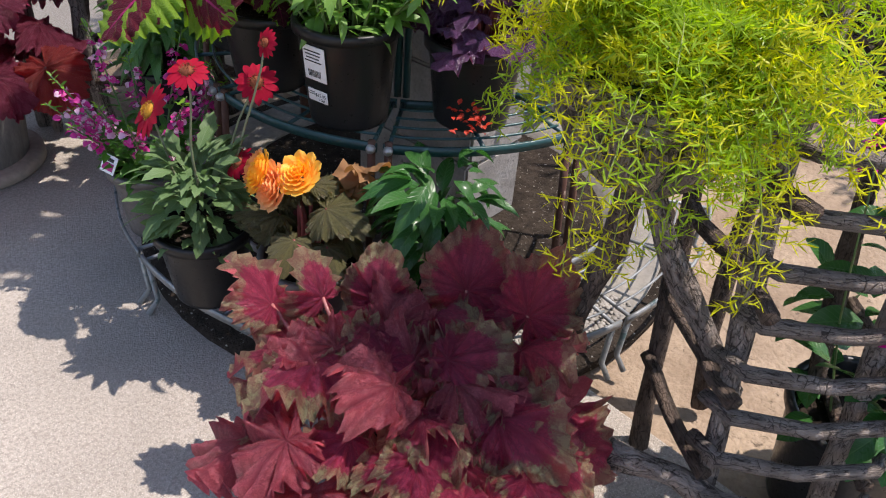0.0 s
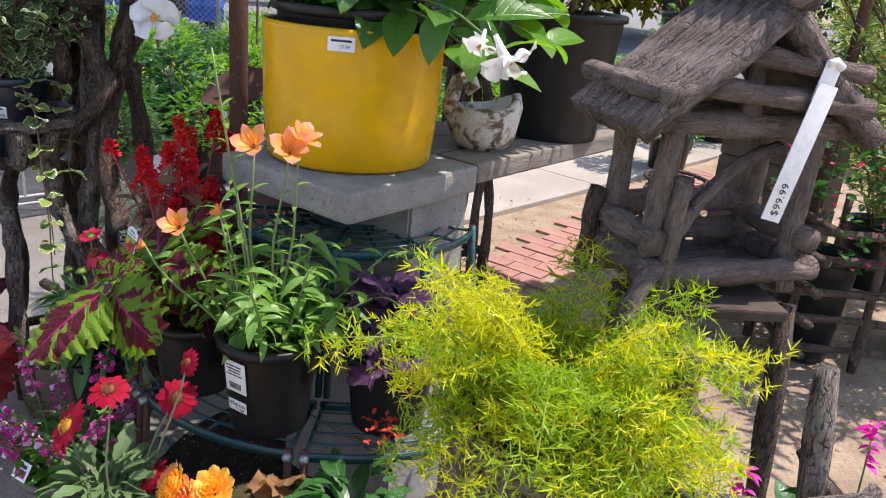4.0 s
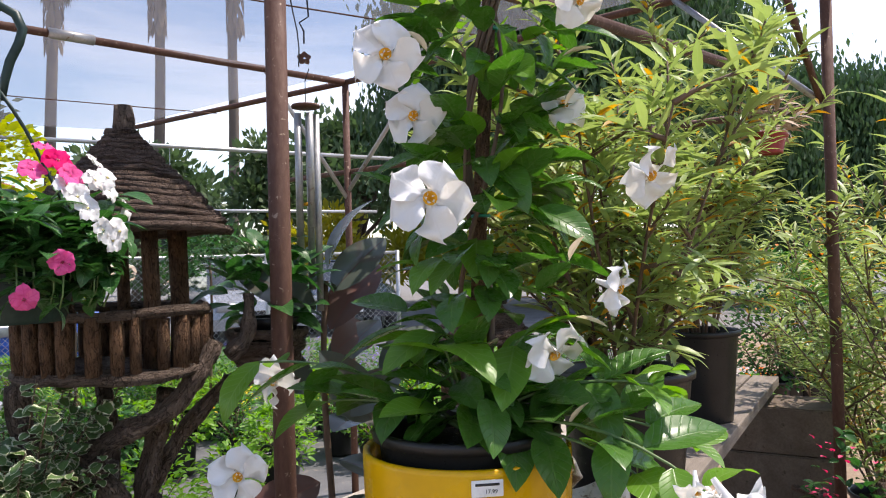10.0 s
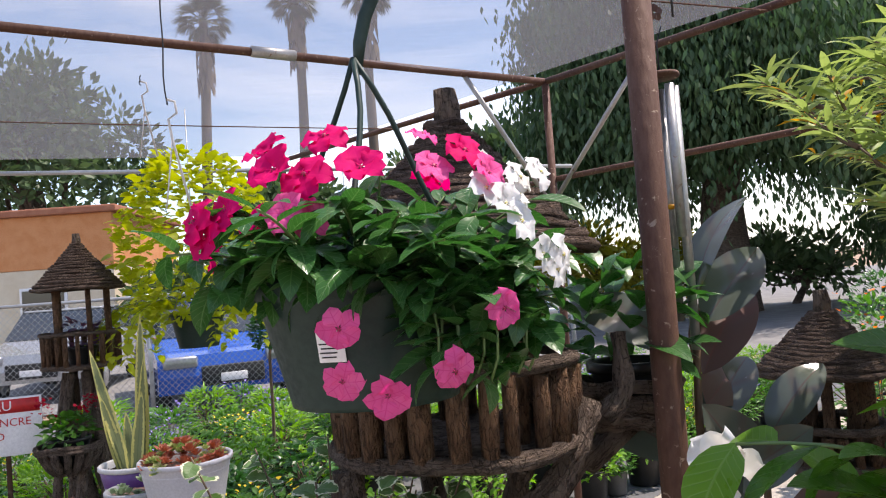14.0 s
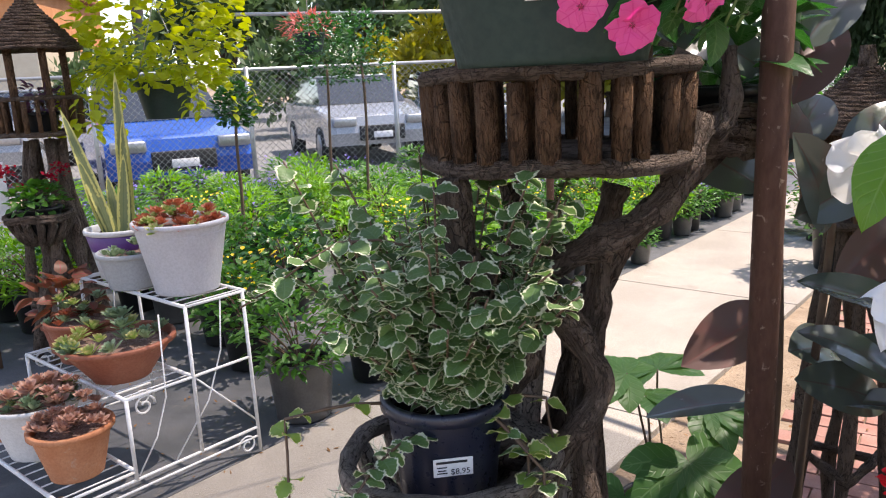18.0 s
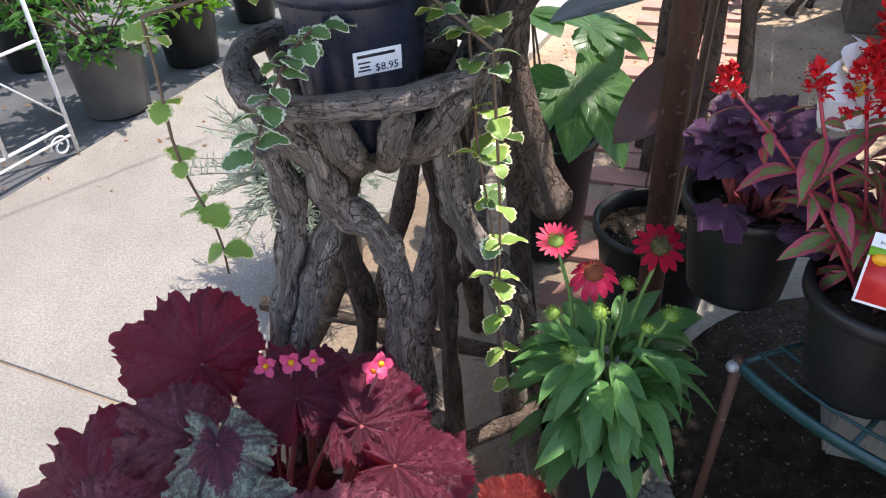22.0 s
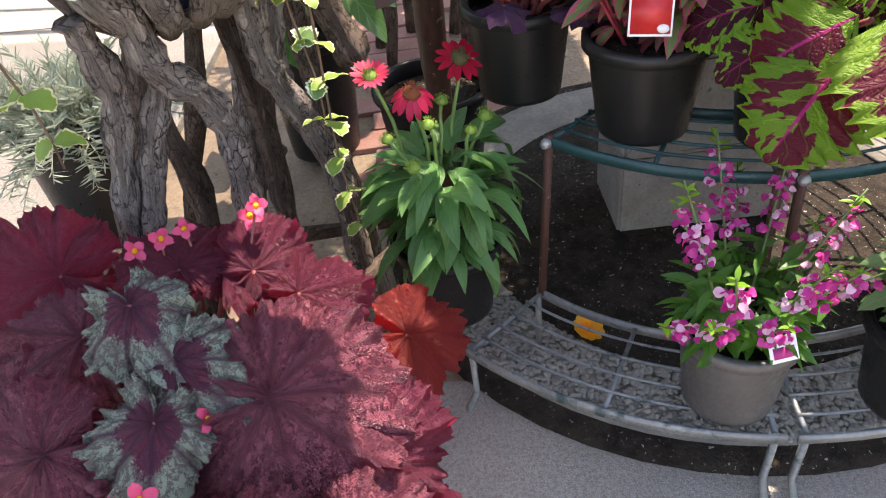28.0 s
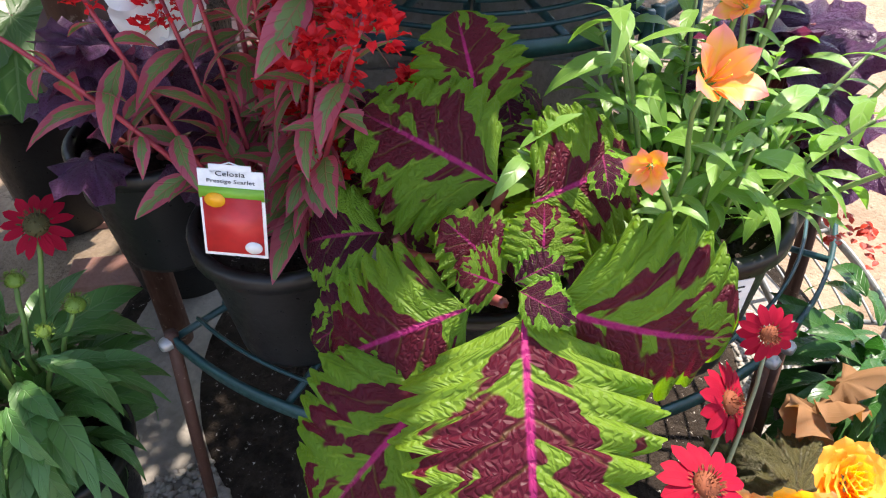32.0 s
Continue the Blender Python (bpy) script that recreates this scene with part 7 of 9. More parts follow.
for kd, me, p, out, s, roll, up in (
        (0, cl1, (-0.405, 1.262, 0.690), (-0.66, -0.62, -0.42), 0.9, 0.0, (-0.5, -0.5, 0.7)), (1, cl1, (-0.425, 1.290, 0.688), (-0.72, 0.58, -0.30), 0.66, 0.0, (-0.5, -0.4, 0.75)), (0, cl1, (-0.450, 1.288, 0.648), (-0.85, 0.12, -0.5), 0.76, 0.0, (-0.5, -0.4, 0.75)),
        (1, cl1, (-0.395, 1.252, 0.692), (0.45, -0.82, -0.22), 0.82, 0.65, (-0.4, -0.4, 0.8)), (0, cl1, (-0.340, 1.335, 0.722), (-0.28, 0.78, 0.32), 0.66, 0.0, (-0.5, -0.4, 0.75)), (1, cl1, (-0.300, 1.385, 0.735), (0.1, 0.35, 0.85), 0.5, 0.0, (-0.6, -0.6, 0.5)),
        (0, cl2, (-0.335, 1.415, 0.712), (-0.15, 0.9, 0.3), 0.95, 0.0, (-0.5, -0.4, 0.75)), (1, cl1, (-0.335, 1.310, 0.714), (0.75, -0.35, 0.12), 0.62, 0.2, (-0.5, -0.5, 0.7)), (1, cl2, (-0.385, 1.415, 0.660), (-0.5, 0.75, -0.12), 1.05, 0.0, (-0.5, -0.4, 0.75)), (0, cl2, (-0.420, 1.370, 0.640), (-0.75, 0.5, -0.35), 0.85, 0.0, (-0.5, -0.4, 0.75)),
        (0, cl1, (-0.402, 1.282, 0.697), (-0.5, 0.1, 0.5), 0.24, 0.0, (-0.5, -0.5, 0.7)), (1, cl2, (-0.400, 1.270, 0.698), (-0.2, -0.7, 0.3), 0.42, 0.0, (-0.5, -0.5, 0.7)), (0, cl2, (-0.398, 1.276, 0.700), (0.3, -0.5, 0.5), 0.38, 0.0, (-0.5, -0.5, 0.7)), (0, cl1, (-0.395, 1.285, 0.700), (-0.3, 0.5, 0.6), 0.32, 0.0, (-0.5, -0.5, 0.7)), (1, cl1, (-0.385, 1.262, 0.700), (0.3, 0.2, 0.7), 0.30, 0.0, (-0.5, -0.5, 0.7)), (0, cl2, (-0.300, 1.330, 0.700), (0.7, 0.3, 0.3), 0.8, 0.0, (0, 0, 1)), (1, cl2, (-0.270, 1.390, 0.700), (0.7, 0.6, 0.1), 0.8, 0.0, (0, 0, 1))):
    part("leaf", me[kd], None, co, m=aim(pt(co, *p), out, roll, s, up))
for k, p in enumerate(((-0.335, 1.335, 0.715), (-0.31, 1.39, 0.72), (-0.38, 1.41, 0.655))):
    part("side_stem", tube(bent((0, 0, 0.14), pt(co, *p), 6, 0.012, 30 + k), 0.0042, 6), STEM_R, co)
rv = random.Random(91)
c2s = []
for k in range(7):
    az = rv.uniform(0, 6.28)
    pts = arc((0.03 * math.cos(az), 0.03 * math.sin(az), 0.14), az, rv.uniform(0.7, 1.4), rv.uniform(0.08, 0.2), 0.3, 6)
    c2s.append(pts)
    for i in range(8):
        p, d = along(pts, 0.3 + 0.7 * i / 7)
        part("leaf", cl2[i % 2], None, co, m=aim(p, polar(az + i * 1.57 + rv.uniform(-0.4, 0.4), rv.uniform(-0.5, 0.5)), rv.uniform(-0.4, 0.4), rv.uniform(0.55, 1.0) if i < 6 else 0.5))
stems(co, c2s, 0.004, 0.0025, STEM_R)

# alstroemeria
AL = on_tier(0.40, 251, MID)
al = thing("peruvian_lily", AL, "orange Peruvian lily in a black pot with white price labels", "plant")
pot(al, 0.087, 0.07, 0.18, BLACKPOT)
tag_on(al, Vector((-0.049, -0.068, 0.122)), -2.18, 0.047, 0.062, (), 0.09, bars=[(-0.002, 0.022 - 0.006 * k, 0.036 - 0.004 * (k % 3), 0.0022) for k in range(4)] + [(-0.014 + 0.0028 * k, -0.018, 0.0014, 0.012) for k in range(10)])
tag_on(al, Vector((-0.046, -0.063, 0.062)), -2.18, 0.042, 0.022, (("$15.95", 0.0085, 0.007, 0.002), ("1 Gal", 0.0065, 0.008, -0.006)), 0.09, bars=((-0.012, 0.006, 0.012, 0.0015), (-0.012, 0.002, 0.014, 0.0015)))
ALG = leaf_mat("lily_leaf", (0.12, 0.26, 0.045), (0.19, 0.34, 0.07), vein=(0.25, 0.38, 0.14), rib=0.3, nveins=3, rough=0.42, thin=0.4, relief=0.2)
rv = random.Random(101)
asts, alm = [], []
for k in range(30):
    az = rv.uniform(0, 6.28)
    L = rv.uniform(0.08, 0.26)
    pts = arc((0.045 * math.cos(az), 0.045 * math.sin(az), 0.155), az, rv.uniform(0.8, 1.5), L, rv.uniform(-0.1, 0.3), 6)
    asts.append(pts)
    for i in range(14):
        p, d = along(pts, 0.15 + 0.85 * i / 13)
        alm.append(aim(p, polar(i * 2.4 + rv.uniform(-0.4, 0.4), rv.uniform(-0.3, 0.9)), rv.uniform(-0.5, 0.5), rv.uniform(0.6, 1.1)))
ALF = leaf_mat("lily_petal", (0.80, 0.24, 0.13), (0.85, 0.33, 0.21), vein=(0.78, 0.40, 0.015), rib=0.8, nveins=1, vein_w=0.35, rough=0.45, thin=0.35, ends=(0.82, 0.25, 0.20), relief=0.15)
af = Geo()
for k in range(6):
    af.add(leaf(0.046, 0.030 - 0.010 * (k % 2), 7, 1.15, 0.65, 0.35, 0.1, wave=0.04), rot(0, 0, k * math.pi / 3) @ Matrix.Translation((0, 0.004, 0)) @ rot(1.08 + 0.15 * (k % 2), 0, 0))
AFK = (af.mesh("flower", ALF), Geo().add(tube([(0, 0, 0), (0.003, 0, 0.02), (0.006, 0.002, 0.034)], 0.0009, 4)).add(tube([(0, 0, 0), (-0.004, 0.002, 0.02), (-0.004, 0.006, 0.032)], 0.0009, 4)).mesh("flower_centre", GOLD))
for p, way, s in (((-0.16, 1.262, 0.955), (-0.2, -0.6, 0.6), 0.85), ((-0.10, 1.242, 0.955), (0.1, -0.6, 0.6), 0.9), ((-0.085, 1.255, 0.97), (0.4, -0.3, 0.7), 0.8), ((-0.274, 1.224, 0.82), (-0.2, -0.6, 0.7), 0.75), ((-0.21, 1.235, 0.845), (-0.7, 0.2, 0.6), 0.45), ((-0.33, 1.225, 0.785), (-0.8, -0.2, 0.3), 0.4)):
    q = pt(al, *p)
    asts.append(bent((q.x * 0.3, q.y * 0.3, 0.16), q, 7, 0.012, int(q.z * 1000)))
    for i in range(7):
        pp, d = along(asts[-1], 0.2 + 0.7 * i / 7)
        alm.append(aim(pp, polar(i * 2.2, 0.5), 0, 0.55))
    bloom(al, AFK, q, way, s * 1.08, U(0, 6), "orange and pink streaked lily flower")
q = pt(al, -0.226, 1.259, 1.11)
asts.append(bent((-0.02, -0.02, 0.16), q, 8, 0.012, 77))
for i in range(12):
    pp, d = along(asts[-1], 0.3 + 0.7 * i / 12)
    alm.append(aim(pp, polar(i * 2.2, 0.7), 0, 0.5))
stems(al, asts, 0.003, 0.0018, plain("lily_stem", (0.16, 0.24, 0.07), 0.45))
leaves("leaf", [leaf(0.062, 0.016, 6, 0.9, 0.9, 0.25, 0.2), leaf(0.055, 0.015, 6, 0.9, 0.9, 0.45, 0.2), leaf(0.07, 0.02, 6, 0.9, 0.9, 0.6, 0.2)], alm, ALG, al)


# ---- log bird house on a twig tower, asparagus fern ----
HH = Vector((0.487, 0.975, 0.935))
bh = thing("log_house", HH, "rustic open log bird house with a stick roof and price tag", "bird house")


def log(parent, a, b, r, mat=HOUSEWOOD, seed=0, name="log", n=6, amp=0.004):
    pts = bent(a, b, n, amp, seed)
    return part(name, tube(pts, [r * (1 + 0.07 * math.sin(i * 2.1 + seed)) for i in range(n + 1)], 9, knots=0.06, seed=seed), mat, parent)


hx, hy = 0.11, 0.05
for k, (sx, sy) in enumerate(((-1, -1), (1, -1), (1, 1), (-1, 1))):
    log(bh, (sx * hx, sy * hy, -0.05), (sx * hx * 0.96, sy * hy, 0.19), 0.0155, seed=k, name="corner_post")
log(bh, (-hx - 0.03, hy + 0.01, -0.06), (-hx - 0.028, hy, 0.065), 0.012, BARK, 5, "side_stub")
log(bh, (-hx + 0.012, -hy - 0.02, -0.07), (-hx + 0.02, -hy - 0.022, 0.11), 0.012, HOUSEWOOD, 6, "side_stub")
for k, z in enumerate((0.0, 0.04)):
    log(bh, (-hx - 0.02, hy + 0.012, z), (hx + 0.02, hy + 0.012, z + 0.004), 0.0165, seed=10 + k, name="wall_log")
    if k == 0:
        log(bh, (-hx - 0.02, -hy - 0.012, z - 0.018), (hx + 0.03, -hy - 0.012, z - 0.015), 0.0165, seed=15, name="wall_log")
    for sx in (-1, 1):
        log(bh, (sx * (hx + 0.006), -hy - 0.025, z - 0.012), (sx * (hx + 0.006), hy + 0.025, z - 0.012), 0.017, seed=20 + k, name="wall_log")
for k in range(4):
    log(bh, (-hx, -hy + 0.030 * k + 0.006, -0.032), (hx, -hy + 0.036 * k + 0.012, -0.032), 0.014, seed=30 + k, name="floor_log")
log(bh, (-hx + 0.005, -hy - 0.02, 0.0), (-hx - 0.05, -hy - 0.05, -0.075), 0.013, HOUSEWOOD, 36, "prop_log")
for sy in (-1, 1):
    log(bh, (-hx - 0.03, sy * hy, 0.175), (hx + 0.04, sy * hy, 0.175), 0.0165, seed=41, name="beam")
    log(bh, (0, sy * hy, 0.175), (0, sy * hy, 0.30), 0.013, seed=43, name="king_post")
for k in range(7):
    y = -hy - 0.03 + (2 * hy + 0.06) * k / 6
    log(bh, (-hx - 0.06, y, 0.165), (0.008, y, 0.318), 0.0165, ROOFLOG, 50 + k, "roof_log")
    log(bh, (hx + 0.06, y, 0.165), (-0.008, y, 0.318), 0.0165, ROOFLOG, 60 + k, "roof_log")
log(bh, (0, -hy - 0.06, 0.335), (0, hy + 0.05, 0.335), 0.02, ROOFLOG, 71, "ridge_log")
log(bh, (-hx - 0.035, -hy - 0.05, 0.212), (-hx - 0.035, hy + 0.06, 0.212), 0.0135, ROOFLOG, 72, "eave_stick")
part("brace_twig", tube(arc((-hx + 0.01, -hy - 0.022, 0.0), 0.25, 1.25, 0.24, 1.15, 8), 0.009, 7, knots=0.1), HOUSEWOOD, bh)
log(bh, (-0.04, -hy - 0.026, 0.262), (0.13, -hy - 0.034, 0.246), 0.0125, HOUSEWOOD, 75, "gable_twig")
log(bh, (-0.085, -hy - 0.028, 0.222), (0.14, -hy - 0.04, 0.205), 0.0135, HOUSEWOOD, 76, "gable_twig")
tgp = part("price_tag", Geo().add(slab((-0.0145, -0.0007, -0.16), (0.0145, 0.0007, 0.012), 0.0004)).add(slab((-0.012, 0.004, -0.01), (0.012, 0.0054, 0.035), 0.0004)).add(tube([(-0.011, 0.002, 0.034), (0.0, 0.004, 0.040), (0.011, 0.002, 0.034)], 0.005, 6)), PAPER, bh, "long white paper price tag")
tgp.matrix_local = Matrix.Translation((0.055, -hy - 0.052, 0.222)) @ rot(0, 0.22, 0)
text_geo("$99.99", 0.0155, Matrix.Translation((0.001, -0.0012, -0.132)) @ rot(math.pi / 2, -math.pi / 2, 0), INK, tgp)
for ob in list(bh.children):
    ob.matrix_basis = rot(0, 0, 0.223) @ ob.matrix_basis

TT = Vector((0.535, 0.80, 0))
tt = thing("twig_planter", TT, "weathered twig planter tower with curved rungs", "planter")
# front uprights and rungs coloured as sunlit, side and back ones left dark
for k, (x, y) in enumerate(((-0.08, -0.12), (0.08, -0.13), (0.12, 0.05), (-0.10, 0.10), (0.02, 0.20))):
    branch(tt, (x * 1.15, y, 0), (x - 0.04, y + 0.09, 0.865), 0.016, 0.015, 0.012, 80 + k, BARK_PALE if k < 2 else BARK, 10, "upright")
for k in range(9):
    z = 0.10 + 0.075 * k
    a = Vector((-0.13, -0.10 + 0.008 * k, z))
    b = Vector((0.12, -0.15 + 0.01 * k, z + 0.02))
    pts = [a, a + Vector((0.02, -0.05, 0.012)), (a + b) / 2 + Vector((0, -0.045, 0.0)), b + Vector((-0.02, -0.02, 0.0)), b]
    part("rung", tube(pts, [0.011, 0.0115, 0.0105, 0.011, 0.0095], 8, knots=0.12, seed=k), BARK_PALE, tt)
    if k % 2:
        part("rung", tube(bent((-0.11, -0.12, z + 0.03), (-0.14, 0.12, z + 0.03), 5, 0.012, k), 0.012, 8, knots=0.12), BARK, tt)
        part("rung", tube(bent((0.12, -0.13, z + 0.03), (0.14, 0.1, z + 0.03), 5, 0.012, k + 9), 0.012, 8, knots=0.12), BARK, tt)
branch(tt, (-0.24, -0.08, 0.20), (-0.06, -0.14, 0.16), 0.02, 0.017, 0.01, 95, BARK_PALE, 6, "cross_bar")
basket(tt, (-0.27, 0.0), 0.755, 0.11, 0.12, 13, mat=BARK_PALE)
branch(tt, (-0.08, -0.05, 0.3), (-0.26, 0.0, 0.64), 0.018, 0.016, 0.015, 97, BARK_PALE, 6)
branch(tt, (-0.28, 0.10, 0.0), (-0.27, 0.02, 0.64), 0.018, 0.018, 0.02, 98, BARK, 8)
single("twig_shelf", slab((0.41, 0.87, 0.868), (0.58, 1.02, 0.884), 0.004), BARK, "rough wooden shelf of the twig planter under the log house", "shelf", smooth=False)

ts = thing("twig_stool", (1.60, 3.86, -0.03), "low dark stand of bent branches under the bench", "plant stand")
for k in range(7):
    a = k * 0.9
    limb(ts, ((0.17 * math.cos(a), 0.17 * math.sin(a), 0.0), (0.20 * math.cos(a + 0.3), 0.20 * math.sin(a + 0.3), 0.14), (0.08 * math.cos(a + 0.9), 0.08 * math.sin(a + 0.9), 0.24), (0.15 * math.cos(a + 1.5), 0.15 * math.sin(a + 1.5), 0.36)), 0.018, 0.014, 160 + k)
for z, r in ((0.30, 0.15), (0.37, 0.16), (0.22, 0.10)):
    part("hoop", ring(r, z, 0.012, 30, 6, wob=0.004, seed=int(z * 100), knots=0.2), BARK, ts)

tp = thing("twig_planter", (1.72, 2.62, -0.03), "dark twig planter with long rails beside the stacked blocks", "planter")
for k, (x, y) in enumerate(((-0.14, -0.14), (0.14, -0.14), (0.14, 0.14), (-0.14, 0.14))):
    branch(tp, (x, y, 0), (x * 0.9, y * 0.9, 0.62), 0.019, 0.015, 0.015, 180 + k, BARK, 8, "upright")
for k in range(5):
    z = 0.08 + 0.115 * k
    branch(tp, (-0.36, -0.17, z + 0.03), (0.26, -0.15, z), 0.017, 0.014, 0.018, 190 + k, BARK, 8, "rail")
    branch(tp, (-0.17, -0.30, z + 0.055), (-0.15, 0.26, z + 0.05), 0.016, 0.013, 0.018, 200 + k, BARK, 8, "rail")
tf = thing("pink_flowered_shrub", (1.72, 2.62, -0.025), "leafy shrub with small pink-red flowers in the twig planter", "shrub")
pot(tf, 0.13, 0.10, 0.42, BLACKPOT)
bushy(tf, (0, 0, 0.38), oval, DKGREEN, 155, 0.24, 0.45, seed=33, name="leaves")
rv = random.Random(34)
scatter("flower_heads", [leaf(0.026, 0.018, 4, 0.9, 0.6, 0.3)], [aim((0.22 * math.cos(a), 0.22 * math.sin(a), z), polar(a, e), 0, 1.0) for a, z, e in ((rv.uniform(2.4, 5.6), rv.uniform(0.42, 0.85), rv.uniform(0, 1)) for _ in range(60))], PINKY, tf)
FERN = leaf_mat("asparagus_fern_needle", (0.40, 0.43, 0.010), (0.55, 0.54, 0.018), rough=0.5, thin=0.5, relief=0)
FERN2 = leaf_mat("asparagus_fern_green_needle", (0.20, 0.33, 0.015), (0.30, 0.42, 0.02), rough=0.5, thin=0.5, relief=0)
fe = thing("asparagus_fern", (0.265, 0.80, 0.64), "feathery yellow-green asparagus fern spilling from a pot in the twig basket", "fern")
pot(fe, 0.085, 0.065, 0.13, GREENPOT)
rv = random.Random(111)
needle = leaf(0.02, 0.0019, 1, half=1, droop=0, fold=0)
fst, f1, f2 = [], [], []
fronds = [(rv.uniform(0, 6.283), rv.uniform(-0.1, 1.45), rv.uniform(0.10, 0.28), rv.uniform(0.5, 2.1)) for _ in range(85)]
fronds += [(rv.uniform(-2.2, -0.5), rv.uniform(-0.1, 0.5), rv.uniform(0.25, 0.36), rv.uniform(1.4, 2.2)) for _ in range(6)]
for k in range(150):
    faz, fel, fl_, fb = fronds[k % len(fronds)]
    az = faz + rv.gauss(0, 0.13)
    el = fel + rv.gauss(0, 0.10)
    L = fl_ * rv.uniform(0.7, 1.08) * (1.0 if -3.14 < ((az + math.pi) % 6.283 - math.pi) < 0.3 else 0.78)
    pts = arc((0.03 * math.cos(az), 0.03 * math.sin(az), 0.155), az, el, L * (1.0 + 0.08 * max(0.0, math.sin(el))), fb * (1.0 if el < 0.7 else 0.92) + rv.gauss(0, 0.15), 9)
    fst.append(pts)
    tgt = f1 if rv.random() < 0.62 else f2
    for i in range(26):
        t = 0.2 + 0.8 * i / 25
        p, d = along(pts, t)
        sp = 0.046 * (1.1 - 0.6 * t)
        a2 = math.atan2(d.y, d.x) + (1.45 if i % 2 else -1.45) + rv.uniform(-0.5, 0.5)
        tw_ = polar(a2, rv.uniform(-0.4, 0.6))
        for j in range(12):
            q = p + tw_ * sp * (j // 3) / 3
            w = (tw_ * 0.7 + Vector((rv.uniform(-1, 1), rv.uniform(-1, 1), rv.uniform(-1, 1)))).normalized()
            tgt.append((q, w, rv.uniform(0.7, 1.15)))


def needles(name, items, mat, parent):
    q = np.array([i[0][:] for i in items])
    w = np.array([i[1][:] for i in items])
    s = np.array([i[2] for i in items])[:, None]
    x = np.cross(w, np.random.RandomState(3).normal(size=w.shape))
    x /= np.linalg.norm(x, axis=1)[:, None] + 1e-9
    L, W = 0.0155 * s, 0.00085 * s
    v = np.stack([q - x * W, q + x * W, q + w * L * 0.6 + x * W, q + w * L, q + w * L * 0.6 - x * W], 1).reshape(-1, 3)
    n = len(items)
    f = [(5 * i, 5 * i + 1, 5 * i + 2, 5 * i + 3, 5 * i + 4) for i in range(n)]
    return part(name, (v, f, None), mat, parent, smooth=False)


needles("needles", f1, FERN, fe)
needles("needles", f2, FERN2, fe)
stems(fe, fst, 0.0012, 0.0005, plain("fern_stem", (0.20, 0.24, 0.05), 0.6), sides=4)

# magenta salvia
ms = thing("magenta_salvia", (0.72, 0.80, 0), "magenta-flowered salvia with dark green leaves in a black pot", "plant")
pot(ms, 0.12, 0.095, 0.22, BLACKPOT)
bushy(ms, (0, 0, 0.18), [leaf(0.07, 0.04, 6, 0.8, 0.8, 0.25, 0.2), leaf(0.06, 0.036, 6, 0.8, 0.8, 0.4, 0.2)], DKGREEN, 158, 0.15, 0.44, seed=12, name="leaves")
MAG = leaf_mat("magenta_flower", (0.55, 0.012, 0.27), (0.66, 0.03, 0.36), rough=0.5, thin=0.3, relief=0)
rv = random.Random(121)
mm, mst = [], []
for p in ((0.493, 0.73, 0.72), (0.60, 0.70, 0.60), (0.64, 0.74, 0.78), (0.70, 0.72, 0.66), (0.58, 0.66, 0.50), (0.76, 0.80, 0.74), (0.66, 0.66, 0.56), (0.80, 0.74, 0.66)):
    q = pt(ms, *p)
    mst.append(bent((q.x * 0.4, q.y * 0.4, 0.25), q, 5, 0.01, int(p[2] * 100)))
    for i in range(22):
        mm.append(aim(q + Vector((0, 0, rv.uniform(-0.03, 0.03))), polar(rv.uniform(0, 6.28), rv.uniform(-0.5, 0.6)), 0, rv.uniform(0.7, 1.2)))
stems(ms, mst, 0.002, 0.0012, STEM_G)
scatter("flower_spikes", [leaf(0.02, 0.008, 4, 0.9, 0.6, 0.3)], mm, MAG, ms, "magenta lipped flowers")

# ---- swan planter, big black pot with a shrub on the bench ----
sw = thing("swan_planter", (0.285, 1.80, 0.867), "weathered white cement swan planter with moss stains", "planter")
v, f, uv = lathe([(0.0, 0.0), (0.05, 0.0), (0.075, 0.02), (0.088, 0.06), (0.08, 0.095), (0.07, 0.10), (0.06, 0.085), (0.0, 0.07)], 28)
v = v * np.array([1.0, 0.8, 1.0])
v[:, 2] += np.clip(v[:, 0], 0, 1) ** 2 * 6 * (v[:, 2] > 0.055)
part("swan_body", (v, f, uv), WHITESTONE, sw, m=rot(0, 0, 0.2))
part("swan_neck", tube([(-0.06, 0, 0.05), (-0.09, 0, 0.10), (-0.075, 0, 0.155), (-0.045, 0, 0.17), (-0.035, 0, 0.145), (-0.05, 0, 0.125)], [0.026, 0.02, 0.016, 0.018, 0.016, 0.006], 10), WHITESTONE, sw, m=rot(0, 0, 0.2))
OLE = leaf_mat("oleander_leaf", (0.19, 0.28, 0.075), (0.35, 0.43, 0.15), vein=(0.28, 0.34, 0.15), rib=0.4, nveins=2, rough=0.45, thin=0.35, relief=0.15)
OLEY = leaf_mat("yellowed_leaf", (0.55, 0.26, 0.02), (0.45, 0.30, 0.05), rough=0.5, thin=0.4, relief=0.1)


